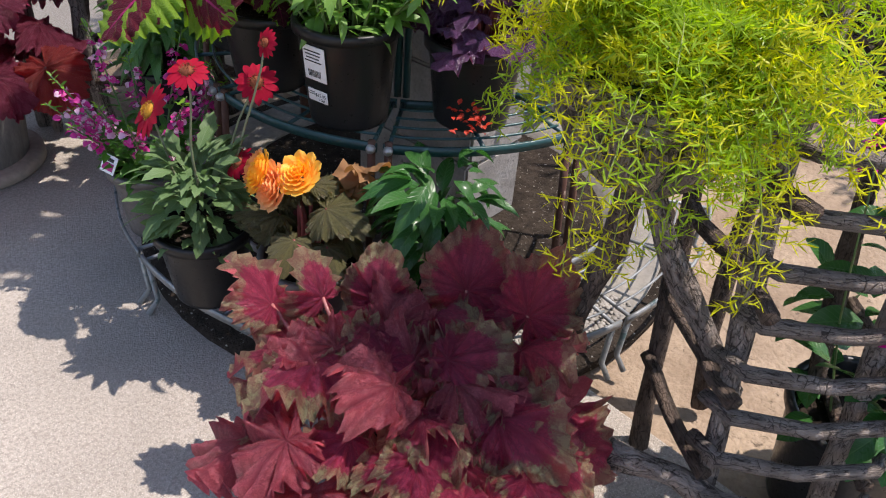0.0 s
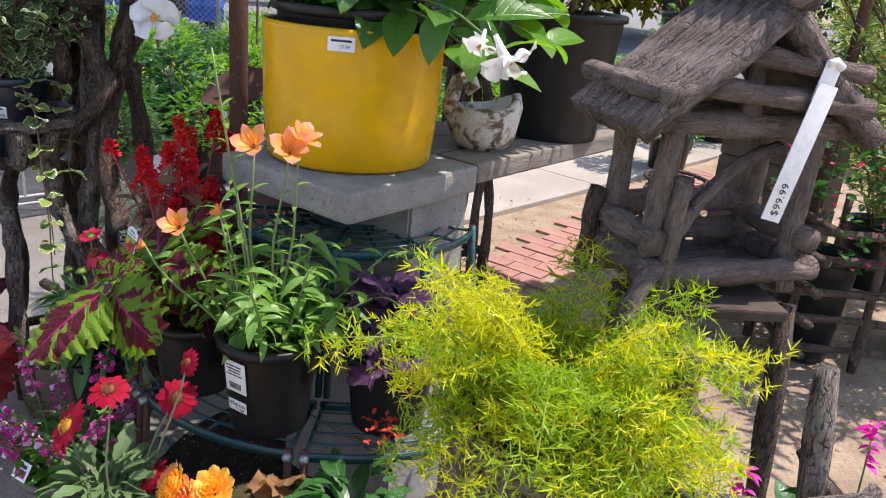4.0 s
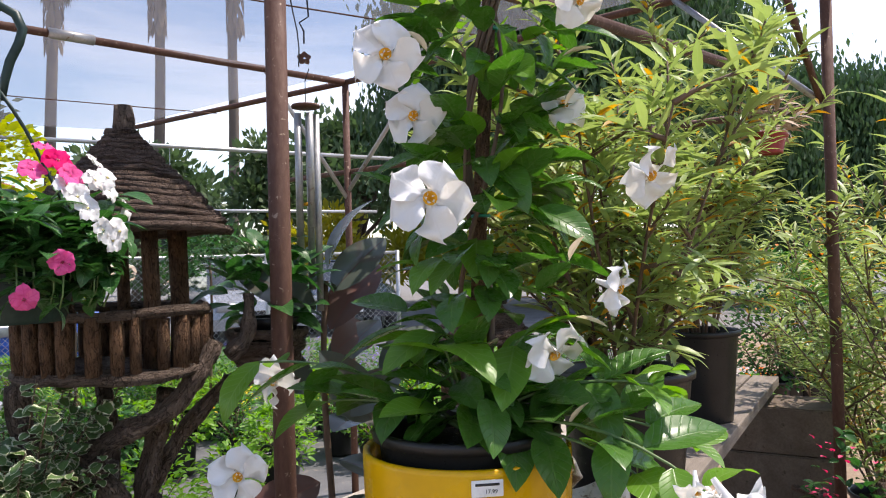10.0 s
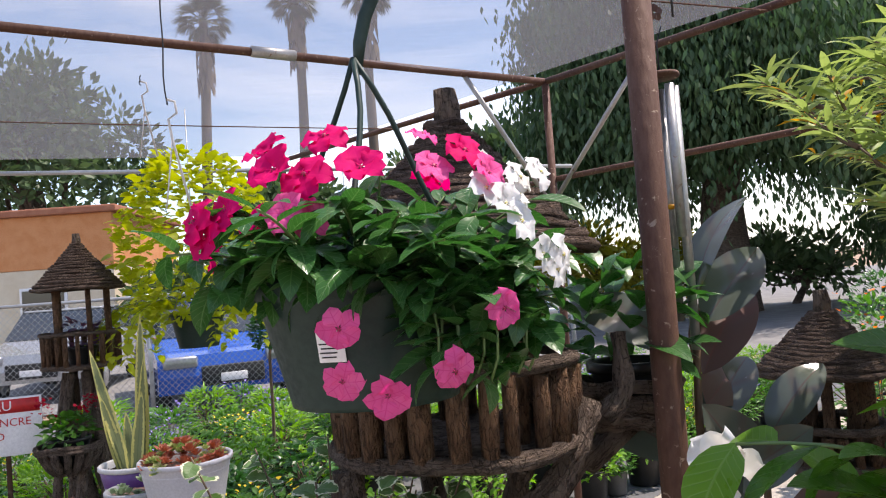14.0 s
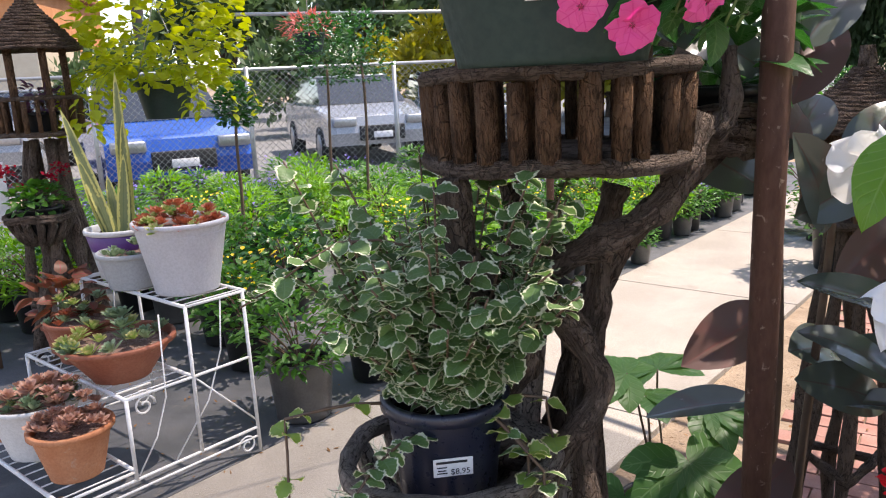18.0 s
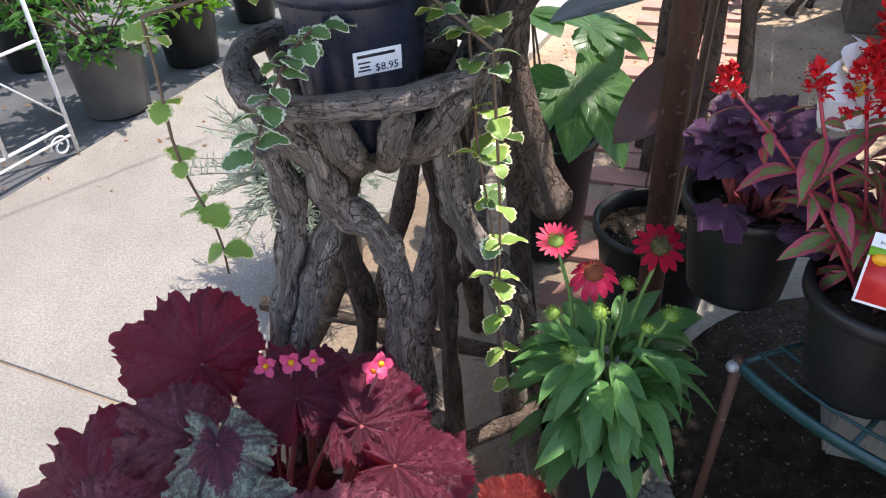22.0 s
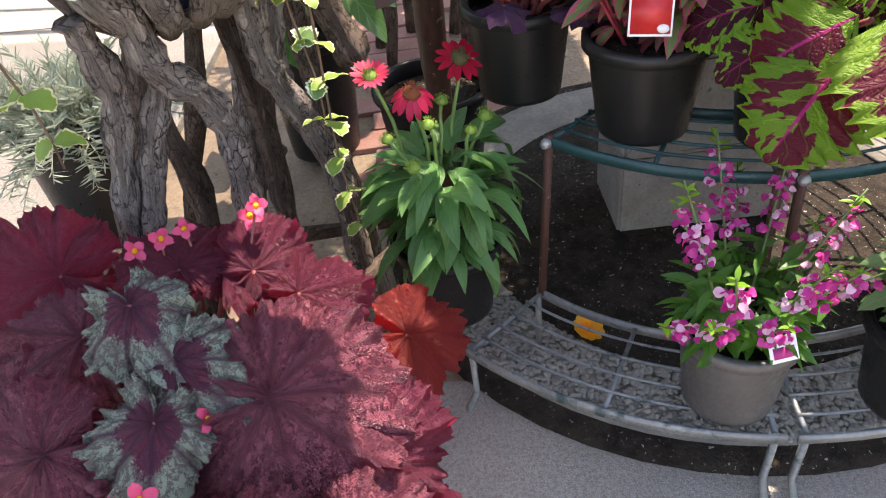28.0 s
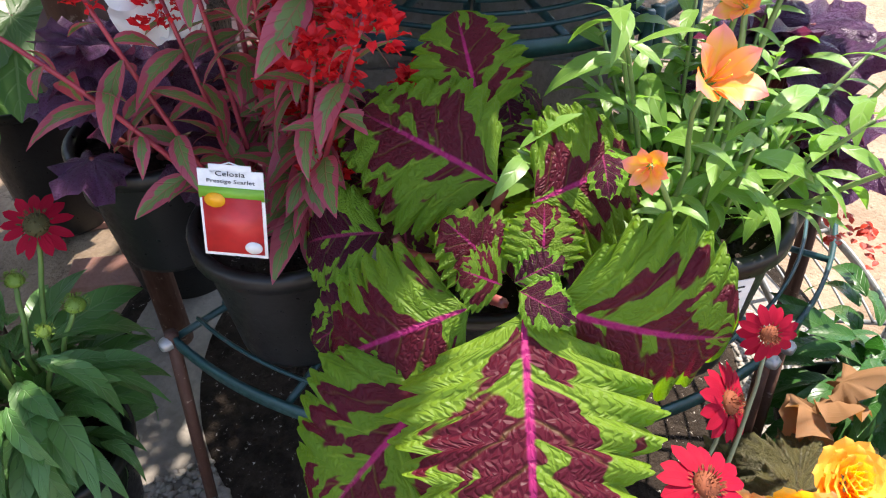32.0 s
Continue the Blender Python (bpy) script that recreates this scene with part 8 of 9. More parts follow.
def oleander(at, seed, h=0.95, spread=0.5, n=34, r=0.16, ph=0.32, label="tall narrow-leaved shrub with yellowing leaves in a big black pot"):
    o = thing("oleander", at, label, "shrub", "narrow-leaved shrubs")
    pot(o, r, r * 0.8, ph, BLACKPOT)
    rnd = random.Random(seed)
    st, lm, ym = [], [], []
    for k in range(n // 3):
        az = rnd.uniform(0, 6.28)
        pts = arc((0.04 * math.cos(az), 0.04 * math.sin(az), ph * 0.85), az, rnd.uniform(0.95, 1.5), rnd.uniform(0.6, 1.0) * h, rnd.uniform(-0.1, 0.6), 7)
        st.append(pts)
        for j in range(9):
            p0, d0 = along(pts, 0.15 + 0.85 * j / 8)
            sh = arc(p0, az + rnd.uniform(-2.2, 2.2), rnd.uniform(0.2, 1.3), rnd.uniform(0.10, 0.26) * h, rnd.uniform(-0.5, 0.6), 4)
            st.append(sh)
            for i in range(28):
                p, d = along(sh, 0.1 + 0.9 * i / 27)
                w = (polar(i * 2.4 + j, rnd.uniform(-0.1, 0.5)) * 0.9 + d * 0.6).normalized()
                (ym if rnd.random() < 0.11 else lm).append(aim(p, w, rnd.uniform(-0.5, 0.5), rnd.uniform(0.55, 1.0)))
    stems(o, st, 0.006, 0.002, STEM_B)
    scatter("leaves", [leaf(0.125, 0.021, 5, 0.9, 0.9, 0.15, 0.3, half=1), leaf(0.11, 0.020, 5, 0.9, 0.9, 0.4, 0.3, half=1)], lm, OLE, o)
    scatter("yellow_leaves", [leaf(0.09, 0.016, 4, 0.9, 0.9, 0.4, 0.3, half=1)], ym, OLEY, o, "dying yellow-orange leaves")
    g = Geo()
    for k in range(5):
        c = along(st[(k * 13 + 5) % len(st)], 1.0)[0]
        for _ in range(70):
            w = Vector((rnd.gauss(0, 1), rnd.gauss(0, 1), rnd.gauss(0, 1))).normalized()
            g.add(leaf(0.034, 0.003, 1, half=1, droop=0), aim(c, w))
    part("seed_heads", g, plain("dry_seed_head", (0.30, 0.17, 0.11), 0.8), o, "dry brown pompon seed heads")
    return o


oleander((0.49, 2.05, 0.867), 1, 0.88, n=36)
oleander((1.15, 2.80, 0.867), 2, 1.15, n=45, r=0.13)
oleander((2.28, 2.68, -0.03), 4, 1.75, n=46)
oleander((2.5, 3.45, -0.03), 5, 1.75, n=44)

# ---- rubber plant, tall-leaved aralia, curry plant behind the post ----
RUB = leaf_mat("rubber_leaf", (0.06, 0.075, 0.06), (0.10, 0.12, 0.10), vein=(0.09, 0.05, 0.045), rib=0.6, nveins=1, rough=0.17, thin=0.12, relief=0.1, vein_w=0.05, spec=0.6)
RUBB = leaf_mat("rubber_leaf_brown", (0.10, 0.055, 0.045), (0.14, 0.075, 0.06), vein=(0.16, 0.06, 0.05), rib=0.6, nveins=1, rough=0.4, thin=0.12, relief=0.1, vein_w=0.05)
rb = thing("rubber_plant", (-0.20, 2.21, 0), "tall rubber plant with broad dark bronze leaves in a black pot", "plant")
pot(rb, 0.13, 0.10, 0.26, BLACKPOT)
rstem = [bent((0, 0, 0.2), (-0.02, -0.02, 1.42), 12, 0.02, 3), bent((0.04, 0.02, 0.2), (0.10, 0.02, 1.15), 10, 0.02, 4)]
stems(rb, rstem, 0.011, 0.007, STEM_B)
rl = [leaf(0.25, 0.115, 12, 0.9, 0.7, 0.16, 0.25, half=3), leaf(0.23, 0.105, 12, 0.9, 0.7, 0.4, 0.15, half=3)]
rv = random.Random(131)
d1, d2 = [], []
for j, pts in enumerate(rstem):
    n = 15 if j == 0 else 6
    for i in range(n):
        t = 0.45 + 0.55 * i / (n - 1)
        p, d = along(pts, t)
        az = (0.0 if i % 4 else math.pi) + rv.uniform(-1.0, 1.0)
        el = -0.45 + 1.65 * t ** 2.4 + rv.uniform(-0.25, 0.25)
        (d1 if rv.random() < 0.6 else d2).append(aim(p + polar(az, el) * 0.03, polar(az, min(el, 1.35)), rv.uniform(-0.4, 0.4), rv.uniform(0.8, 1.05), (-0.25, -0.9, 0.45) if rv.random() < 0.7 else (0, 0, 1)))
leaves("leaf", rl, d1, RUB, rb)
leaves("leaf", rl, d2, RUBB, rb)

ar = thing("aralia", (-0.265, 2.575, 0), "young plant with big lobed hand-shaped green leaves in a black pot", "plant")
pot(ar, 0.115, 0.09, 0.32, BLACKPOT)
HANDG = leaf_mat("aralia_leaf", (0.06, 0.155, 0.04), (0.10, 0.215, 0.055), vein=(0.17, 0.29, 0.11), rib=0.55, nveins=7, rough=0.38, thin=0.35, relief=0.4)


def palm_leaf(R=0.16, fingers=7):
    g = Geo()
    for k in range(fingers):
        a = (k - (fingers - 1) / 2) * 0.62
        g.add(leaf(R * (1 - 0.10 * abs(k - (fingers - 1) / 2)), R * 0.40, 12, 0.95, 0.8, 0.25, 0.12, serr=0.14, teeth=5), rot(0, 0, -a))
    return g


hm = [palm_leaf(0.23).mesh("leaf", HANDG), palm_leaf(0.2, 7).mesh("leaf", HANDG)]
for k, (p, az, el, s) in enumerate((((-0.27, 2.45, 0.50), -1.4, -0.5, 1.0), ((-0.33, 2.55, 0.62), 0.3, 0.0, 0.9), ((-0.36, 2.60, 0.66), 2.6, 0.1, 0.8), ((-0.40, 2.50, 0.40), -2.2, -0.6, 0.75), ((-0.15, 2.60, 0.55), -0.3, -0.1, 0.8), ((-0.22, 2.75, 0.60), 1.4, 0.1, 0.9))):
    q = pt(ar, *p)
    part("stalk", tube(bent((0, 0, 0.24), q, 5, 0.01, k), 0.003, 5), STEM_B, ar)
    part("leaf", hm[k % 2], None, ar, m=aim(q, polar(az, el), U(-0.3, 0.3), s))

GREYLEAF = leaf_mat("curry_plant_leaf", (0.27, 0.31, 0.235), (0.38, 0.42, 0.33), rough=0.7, thin=0.25, relief=0)
cp = thing("curry_plant", (-0.82, 2.72, 0), "silvery needle-leaved curry plant in a dark pot behind the tower", "plant")
pot(cp, 0.12, 0.095, 0.3, BLACKPOT)
rv = random.Random(141)
it, cst = [], []
for k in range(150):
    az = rv.uniform(0, 6.28)
    pts = arc((0.03 * math.cos(az), 0.03 * math.sin(az), 0.27), az, rv.uniform(0.3, 1.5), rv.uniform(0.12, 0.26), rv.uniform(0.2, 1.5), 6)
    cst.append(pts)
    for i in range(40):
        p, d = along(pts, 0.2 + 0.8 * i / 39)
        it.append((p, (polar(rv.uniform(0, 6.28), 0.3) + d * 0.8).normalized(), rv.uniform(1.5, 2.5)))
needles("needles", it, GREYLEAF, cp)
stems(cp, cst, 0.0018, 0.001, plain("grey_stem", (0.30, 0.30, 0.22), 0.8), sides=4)
dryg = [bent((-0.04, -0.03, 0.34), (-0.17 - 0.03 * k, -0.12 - 0.02 * k, 0.62 - 0.05 * k), 7, 0.03, k) for k in range(4)]
stems(cp, dryg, 0.002, 0.0012, plain("dry_stalk", (0.36, 0.31, 0.25), 0.8), "dry_stalks")


# ---- white wire rack with succulents ----
RK = Vector((-1.95, 3.23, 0))
rk = thing("wire_rack", RK, "white wrought-iron three-step plant rack with scrolls", "plant rack")
rd = Vector((0.545, 0.50, 0))
rdn = rd.normalized()
rback = Vector((-rdn.y, rdn.x, 0))
RW = 0.78
steps = ((0.13, 0.0, 0.25), (0.385, 0.25, 0.50), (0.64, 0.50, 0.745))
m_r = Matrix(((rdn.x, rback.x, 0, 0), (rdn.y, rback.y, 0, 0), (0, 0, 1, 0), (0, 0, 0, 1)))


def rod(pts, r=0.0075, name="rod"):
    return part(name, tube([m_r @ Vector(p) for p in pts], r, 6), WHITEMETAL, rk)


def scroll(cx, y, cz, r, flip=1):
    pts = []
    for i in range(22):
        a = i * 0.42
        q = r * (1 - 0.036 * i)
        pts.append((cx + flip * q * math.cos(a), y, cz + q * math.sin(a)))
    rod(pts, 0.004, "scroll")


for y in (0.0, RW):
    rod([(0.0, y, 0.0), (0.0, y, 0.13)])
    rod([(0.25, y, 0.10), (0.25, y, 0.385)])
    rod([(0.50, y, 0.10), (0.50, y, 0.64)])
    rod([(0.745, y, 0.0), (0.735, y, 0.64)])
    rod([(0.0, y, 0.10), (0.745, y, 0.10)], 0.006)
    rod([(0.0, y, 0.065), (0.745, y, 0.065)], 0.005)
    rod([(0.0, y, 0.13), (0.25, y, 0.13)], 0.006)
    rod([(0.25, y, 0.385), (0.74, y, 0.385)], 0.006)
    rod([(0.5, y, 0.64), (0.74, y, 0.64)], 0.006)
    rod([(0.5, y, 0.385), (0.74, y, 0.13)], 0.0035)
    rod([(0.26, y, 0.11), (0.34, y, 0.22), (0.39, y, 0.35), (0.40, y, 0.64)], 0.003)
    rod([(0.40, y, 0.11), (0.55, y, 0.28), (0.62, y, 0.45), (0.64, y, 0.64)], 0.003)
    scroll(0.055, y, 0.045, 0.035)
    scroll(0.69, y, 0.045, 0.04, -1)
    scroll(0.31, y, 0.345, 0.04)
for z, x0, x1 in steps:
    for x in (x0, x1):
        rod([(x, 0, z), (x, RW, z)])
    for k in range(12):
        y = RW * (k + 0.5) / 12
        rod([(x0, y, z), (x1, y, z)], 0.003, "shelf_wire")


def on_rack(step, y, dx=0.0):
    z, x0, x1 = steps[step]
    return RK + m_r @ Vector(((x0 + x1) / 2 + dx, y, z + 0.008))


def rosette(R, n=22, mat_seed=0, fat=0.4):
    g = Geo()
    for k in range(n):
        t = k / n
        g.add(leaf(R * (1 - 0.62 * t), R * fat * (1 - 0.3 * t), 4, 1.1, 0.6, -0.15, 0.35), rot(0, 0, k * 2.4) @ Matrix.Translation((0, 0.002, 0.35 * R * t)) @ rot(0.25 + 0.95 * t, 0, 0))
    return g


SUC1 = leaf_mat("pink_succulent", (0.42, 0.22, 0.17), (0.48, 0.30, 0.22), rough=0.5, thin=0.15, relief=0.1)
SUC2 = leaf_mat("green_succulent", (0.22, 0.34, 0.08), (0.34, 0.42, 0.14), rough=0.5, thin=0.2, ends=(0.5, 0.42, 0.2), relief=0.1)
SUC3 = leaf_mat("red_succulent", (0.36, 0.10, 0.06), (0.45, 0.16, 0.09), rough=0.5, thin=0.15, relief=0.1)
SUC4 = leaf_mat("grey_green_succulent", (0.17, 0.25, 0.14), (0.26, 0.33, 0.2), rough=0.5, thin=0.15, relief=0.1)
ROS = {k: [rosette(1.0, 22).mesh("rosette", m), rosette(1.0, 16, fat=0.5).mesh("rosette", m)] for k, m in (("p", SUC1), ("g", SUC2), ("r", SUC3), ("e", SUC4))}
GRAVEL = surface("pink_gravel", (0.22, 0.13, 0.10), (0.34, 0.22, 0.17), 40, 0.9, 0.9, 150, spots=(0.45, 0.40, 0.34), spot_scale=90, spot_at=(0.6, 0.66), dist=0.01)


def succulents(name, at, r, rb, h, mat, kinds, n, size, label, rise=0.03, seed=0, lip=0.008):
    s = thing(name, at, label, "succulent", "succulents on the rack")
    pot(s, r, rb, h, mat, GRAVEL, lip)
    rnd = random.Random(seed)
    for k in range(n):
        az, q = rnd.uniform(0, 6.28), (r - 0.01) * math.sqrt(rnd.random())
        m = Matrix.Translation((q * math.cos(az), q * math.sin(az), h * 0.9 + rise * rnd.random() * (1.2 - q / r))) @ rot(0.5 * math.sin(az) * -q / r, 0.5 * math.cos(az) * q / r, rnd.uniform(0, 6)) @ Matrix.Diagonal((*[rnd.uniform(*size)] * 3, 1))
        part("rosette", ROS[rnd.choice(kinds)][k % 2], None, s, m=m)
    return s


succulents("succulent_pot", on_rack(0, 0.15, 0.0), 0.125, 0.085, 0.175, TERRA, "pp", 60, (0.022, 0.04), "pink frilly succulent in a terracotta pot on the rack", 0.20, 1, 0.012)
succulents("succulent_pot", on_rack(0, 0.43), 0.15, 0.10, 0.20, WHITEPOT, "pgep", 40, (0.035, 0.055), "mixed pink and green succulents in a white pot", 0.09, 2)
succulents("succulent_bowl", on_rack(1, 0.22, -0.02), 0.185, 0.10, 0.14, REDTERRA, "ggee", 22, (0.04, 0.06), "lime-green rosettes in a wide clay bowl", 0.08, 3, 0.012)
succulents("succulent_pot", on_rack(1, 0.52), 0.13, 0.095, 0.16, REDTERRA, "rge", 18, (0.03, 0.05), "red-leaved succulent in a red clay pot", 0.12, 4)
succulents("succulent_planter", on_rack(2, 0.19, 0.01), 0.165, 0.115, 0.265, surface("lilac_grey_plastic", (0.50, 0.49, 0.52), (0.57, 0.56, 0.59), 6, 0.5, 0.05, 120), "rrg", 60, (0.025, 0.045), "red and green succulents in a pale lilac-grey planter", 0.08, 5)
succulents("succulent_planter", on_rack(2, 0.42, -0.08), 0.115, 0.085, 0.14, GREYCERAMIC, "e", 12, (0.025, 0.045), "small green succulents in a grey planter", 0.03, 6)
succulents("succulent_pot", on_rack(0, 0.62), 0.09, 0.07, 0.12, TERRA, "eg", 14, (0.03, 0.05), "grey-green succulents in a clay pot", 0.08, 9)
RCAL = leaf_mat("caladium_leaf", (0.14, 0.05, 0.035), (0.19, 0.10, 0.05), vein=(0.42, 0.03, 0.05), rib=0.7, rough=0.45, thin=0.3)
cal = thing("caladium", on_rack(1, 0.66), "dark red caladium in a red pot on the rack", "plant")
pot(cal, 0.09, 0.07, 0.12, REDTERRA)
bushy(cal, (0, 0, 0.1), [leaf(0.09, 0.06, 6, 0.6, 0.7, 0.3, 0.15), leaf(0.08, 0.05, 6, 0.6, 0.7, 0.5, 0.1)], RCAL, 55, 0.12, 0.2, seed=8, name="leaves")
SNAKE = leaf_mat("snake_plant_leaf", (0.14, 0.17, 0.06), (0.20, 0.22, 0.09), edge=(0.50, 0.46, 0.14), edge_at=0.62, rough=0.4, thin=0.1, nveins=18, vein=(0.08, 0.12, 0.05), rib=0.5)
sp = thing("snake_plant", on_rack(2, 0.62), "tall yellow-edged snake plant in a purple and white pot", "plant")
pot(sp, 0.135, 0.10, 0.2, WHITEPOT)
part("purple_band", lathe([(0.1195, 0.115), (0.1335, 0.178), (0.1355, 0.176), (0.1215, 0.114)], 32), PURPLEPOT, sp, "purple upper band of the pot")
for k, (az, el, s, x, y) in enumerate(((2.6, 1.22, 0.58, -0.03, 0.0), (1.2, 1.52, 0.68, 0.03, 0.0), (0.6, 1.45, 0.36, 0.01, -0.03), (2.9, 1.3, 0.36, -0.05, 0.02), (2.2, 1.35, 0.28, 0.0, -0.02), (0.0, 1.5, 0.5, 0.02, 0.02))):
    part("leaf", Geo().add(leaf(s, 0.05, 10, 0.7, 0.6, 0.02, 0.3)).mesh("leaf", SNAKE), SNAKE, sp, m=aim((x, y, 0.13), polar(az, el), U(-0.3, 0.3), 1.0, up=(0.3, -1, 0.2)))
bushy(sp, (0, 0, 0.14), [leaf(0.02, 0.014, 3)], SUC4, 70, 0.10, 0.03, seed=14, name="ground_cover")

# ---- second tower, sign, trailing vine, red geranium ----
T2 = Vector((-2.518, 5.123, 0))
t2 = thing("branch_tower", T2, "second twig-roofed branch tower among the pots", "plant tower")
for k in range(7):
    a = 2 * math.pi * k / 7
    branch(t2, (0.2 * math.cos(a), 0.2 * math.sin(a), 0), (0.08 * math.cos(a + 0.8), 0.08 * math.sin(a + 0.8), 1.15), 0.03, 0.024, 0.04, 120 + k, BARK, 8)
basket(t2, (0.0, -0.22), 0.80, 0.15, 0.14, 41)
stick_house(t2, (0, 0), 1.18, 1.36, 1.60, 1.84, 0.19, 0.22, 20, 9)
gr = thing("geranium", T2 + Vector((0, -0.22, 0.69)), "red geranium in a black pot in the second tower's basket", "plant")
pot(gr, 0.10, 0.08, 0.15, BLACKPOT)
bushy(gr, (0, 0, 0.13), oval, GREEN, 130, 0.13, 0.12, seed=15, name="leaves")
rv = random.Random(151)
scatter("flower_heads", [leaf(0.02, 0.016, 3, 0.9, 0.6)], [aim(c + Vector((rv.gauss(0, 0.02), rv.gauss(0, 0.02), rv.gauss(0, 0.015))), polar(rv.uniform(0, 6.28), rv.uniform(-0.2, 1.3)), 0, rv.uniform(0.7, 1.2)) for c in (Vector((-0.1, -0.05, 0.33)), Vector((-0.09, 0.0, 0.25)), Vector((0.1, -0.05, 0.30)), Vector((0.13, 0.0, 0.33))) for _ in range(45)], CONERED, gr)
ni = thing("nest_plant", T2 + Vector((0, 0, 1.19)), "small purple-flowered plant inside the second bird house", "plant")
pot(ni, 0.08, 0.06, 0.10, BLACKPOT)
bushy(ni, (0, 0, 0.1), small, HEU, 90, 0.11, 0.13, seed=16, name="leaves")
sg = thing("sign_board", Vector((-2.85, 4.95, 0)), "red and white lettered sign board on a stake", "sign")
part("board", slab((-0.17, -0.006, 0.76), (0.17, 0.006, 1.06), 0.003), PAPER, sg)
RED = plain("sign_red", (0.60, 0.03, 0.03), 0.45)
part("header", slab((-0.16, -0.0095, 0.98), (0.16, -0.0062, 1.05), 0), RED, sg)
text_geo("CAU", 0.07, Matrix.Translation((-0.04, -0.0105, 1.015)) @ rot(math.pi / 2, 0, 0), PAPER, sg)
text_geo("CONCRE", 0.058, Matrix.Translation((0, -0.0095, 0.93)) @ rot(math.pi / 2, 0, 0), RED, sg)
text_geo("BLO", 0.058, Matrix.Translation((-0.06, -0.0095, 0.86)) @ rot(math.pi / 2, 0, 0), RED, sg)
part("stake", slab((-0.012, 0.006, 0), (0.012, 0.018, 1.0), 0.002), STICK, sg)
sg.matrix_world = Matrix.Translation((-2.85, 4.95, 0)) @ rot(0, 0, 0.25)

VINE = leaf_mat("potato_vine_leaf", (0.34, 0.40, 0.02), (0.48, 0.50, 0.035), vein=(0.40, 0.45, 0.10), rib=0.3, rough=0.45, thin=0.5)
vb = thing("hanging_vine", (-1.95, 5.35, 1.22), "yellow-green potato vine spilling from a hanging green pot", "hanging basket")
pot(vb, 0.15, 0.11, 0.2, GREENPOT)
part("hanger", Geo().add(tube([(-0.14, 0, 0.19), (0, 0, 0.62), (0, 0, 1.38)], 0.003, 5)).add(tube([(0.14, 0, 0.19), (0, 0, 0.62)], 0.003, 5)), GALV, vb)
bushy(vb, (0.02, 0.0, 0.16), [leaf(0.07, 0.055, 5, 0.6, 0.7, 0.3, 0.1), leaf(0.06, 0.05, 5, 0.6, 0.7, 0.5, 0.1)], VINE, 1500, 0.46, 0.95, seed=17, name="leaves")
rv = random.Random(161)
vr, vm = [], []
for k in range(18):
    az = rv.uniform(0, 6.28)
    pts = arc((0.15 * math.cos(az), 0.15 * math.sin(az), 0.25), az, 0.5, rv.uniform(0.35, 0.7), 2.3, 8)
    vr.append(pts)
    for i in range(22):
        p, d = along(pts, 0.15 + 0.85 * i / 21)
        vm.append(aim(p, polar(rv.uniform(0, 6.28), rv.uniform(-0.8, 0.2)), 0, rv.uniform(0.7, 1.1)))
stems(vb, vr, 0.002, 0.001, STEM_G)
scatter("trailing_leaves", [leaf(0.065, 0.05, 5, 0.6, 0.7, 0.3, 0.1)], vm, VINE, vb)


# ---- rows of potted shrubs ----
def shrub(name, label, leafs, mat, n, rad, height, pr=0.13, ph=0.24, potmat=BLACKPOT, seed=0, flowers=None, at=(0, 0, 0)):
    s = thing(name, at, label, "shrub", "rows of potted shrubs")
    pot(s, pr, pr * 0.82, ph, potmat)
    bushy(s, (0, 0, ph * 0.8), leafs, mat, n, rad, height, seed=seed, name="leaves", hollow=0.15)
    rnd = random.Random(seed)
    g = Geo()
    for _ in range(12):
        g.add(tube(arc((0, 0, ph * 0.8), rnd.uniform(0, 6.28), rnd.uniform(0.8, 1.5), height * 0.7, 0.3, 4), 0.004, 4))
    part("twig_frame", g, STEM_B, s)
    if flowers:
        fl = Geo()
        for m in [aim((rad * 0.9 * math.cos(a) * r, rad * 0.9 * math.sin(a) * r, ph + height * rnd.uniform(0.4, 1.0)), polar(a, 0.8), 0, rnd.uniform(0.8, 1.5)) for a, r in ((rnd.uniform(0, 6.28), math.sqrt(rnd.random())) for _ in range(60))]:
            fl.add(leaf(0.022, 0.018, 3, 0.9, 0.6), m)
        part("blossom", fl, flowers, s)
    return s


BLUEF = leaf_mat("blue_violet_petal", (0.20, 0.15, 0.50), (0.30, 0.24, 0.60), rough=0.6, thin=0.3, relief=0)
YELF = leaf_mat("yellow_petal", (0.80, 0.55, 0.02), (0.85, 0.62, 0.05), rough=0.6, thin=0.3, relief=0)
ORF = leaf_mat("orange_red_petal", (0.70, 0.12, 0.02), (0.75, 0.22, 0.03), rough=0.6, thin=0.3, relief=0)
mids = [leaf(0.06, 0.026, 4, 0.85, 0.85, 0.2), leaf(0.055, 0.026, 4, 0.85, 0.85, 0.35)]
K1 = shrub("bright_shrub", "bright green leafy shrub in a dusty black pot", [leaf(0.07, 0.022, 5, 0.9, 0.9, 0.2), leaf(0.065, 0.022, 5, 0.9, 0.9, 0.35)], GREEN, 520, 0.24, 0.36, 0.14, 0.26, GREYPOT, 201, at=(-1.25, 4.05, 0))
K2 = shrub("lime_shrub", "lime-green shrub in a black nursery pot", mids, LIME, 420, 0.23, 0.34, 0.13, 0.24, BLACKPOT, 202, at=(-0.93, 4.42, 0))
K3 = shrub("yellow_flowered_shrub", "green shrub dotted with yellow flowers in a black pot", mids, GREEN, 420, 0.24, 0.34, 0.12, 0.22, BLACKPOT, 203, YELF, at=(-1.55, 4.70, 0))
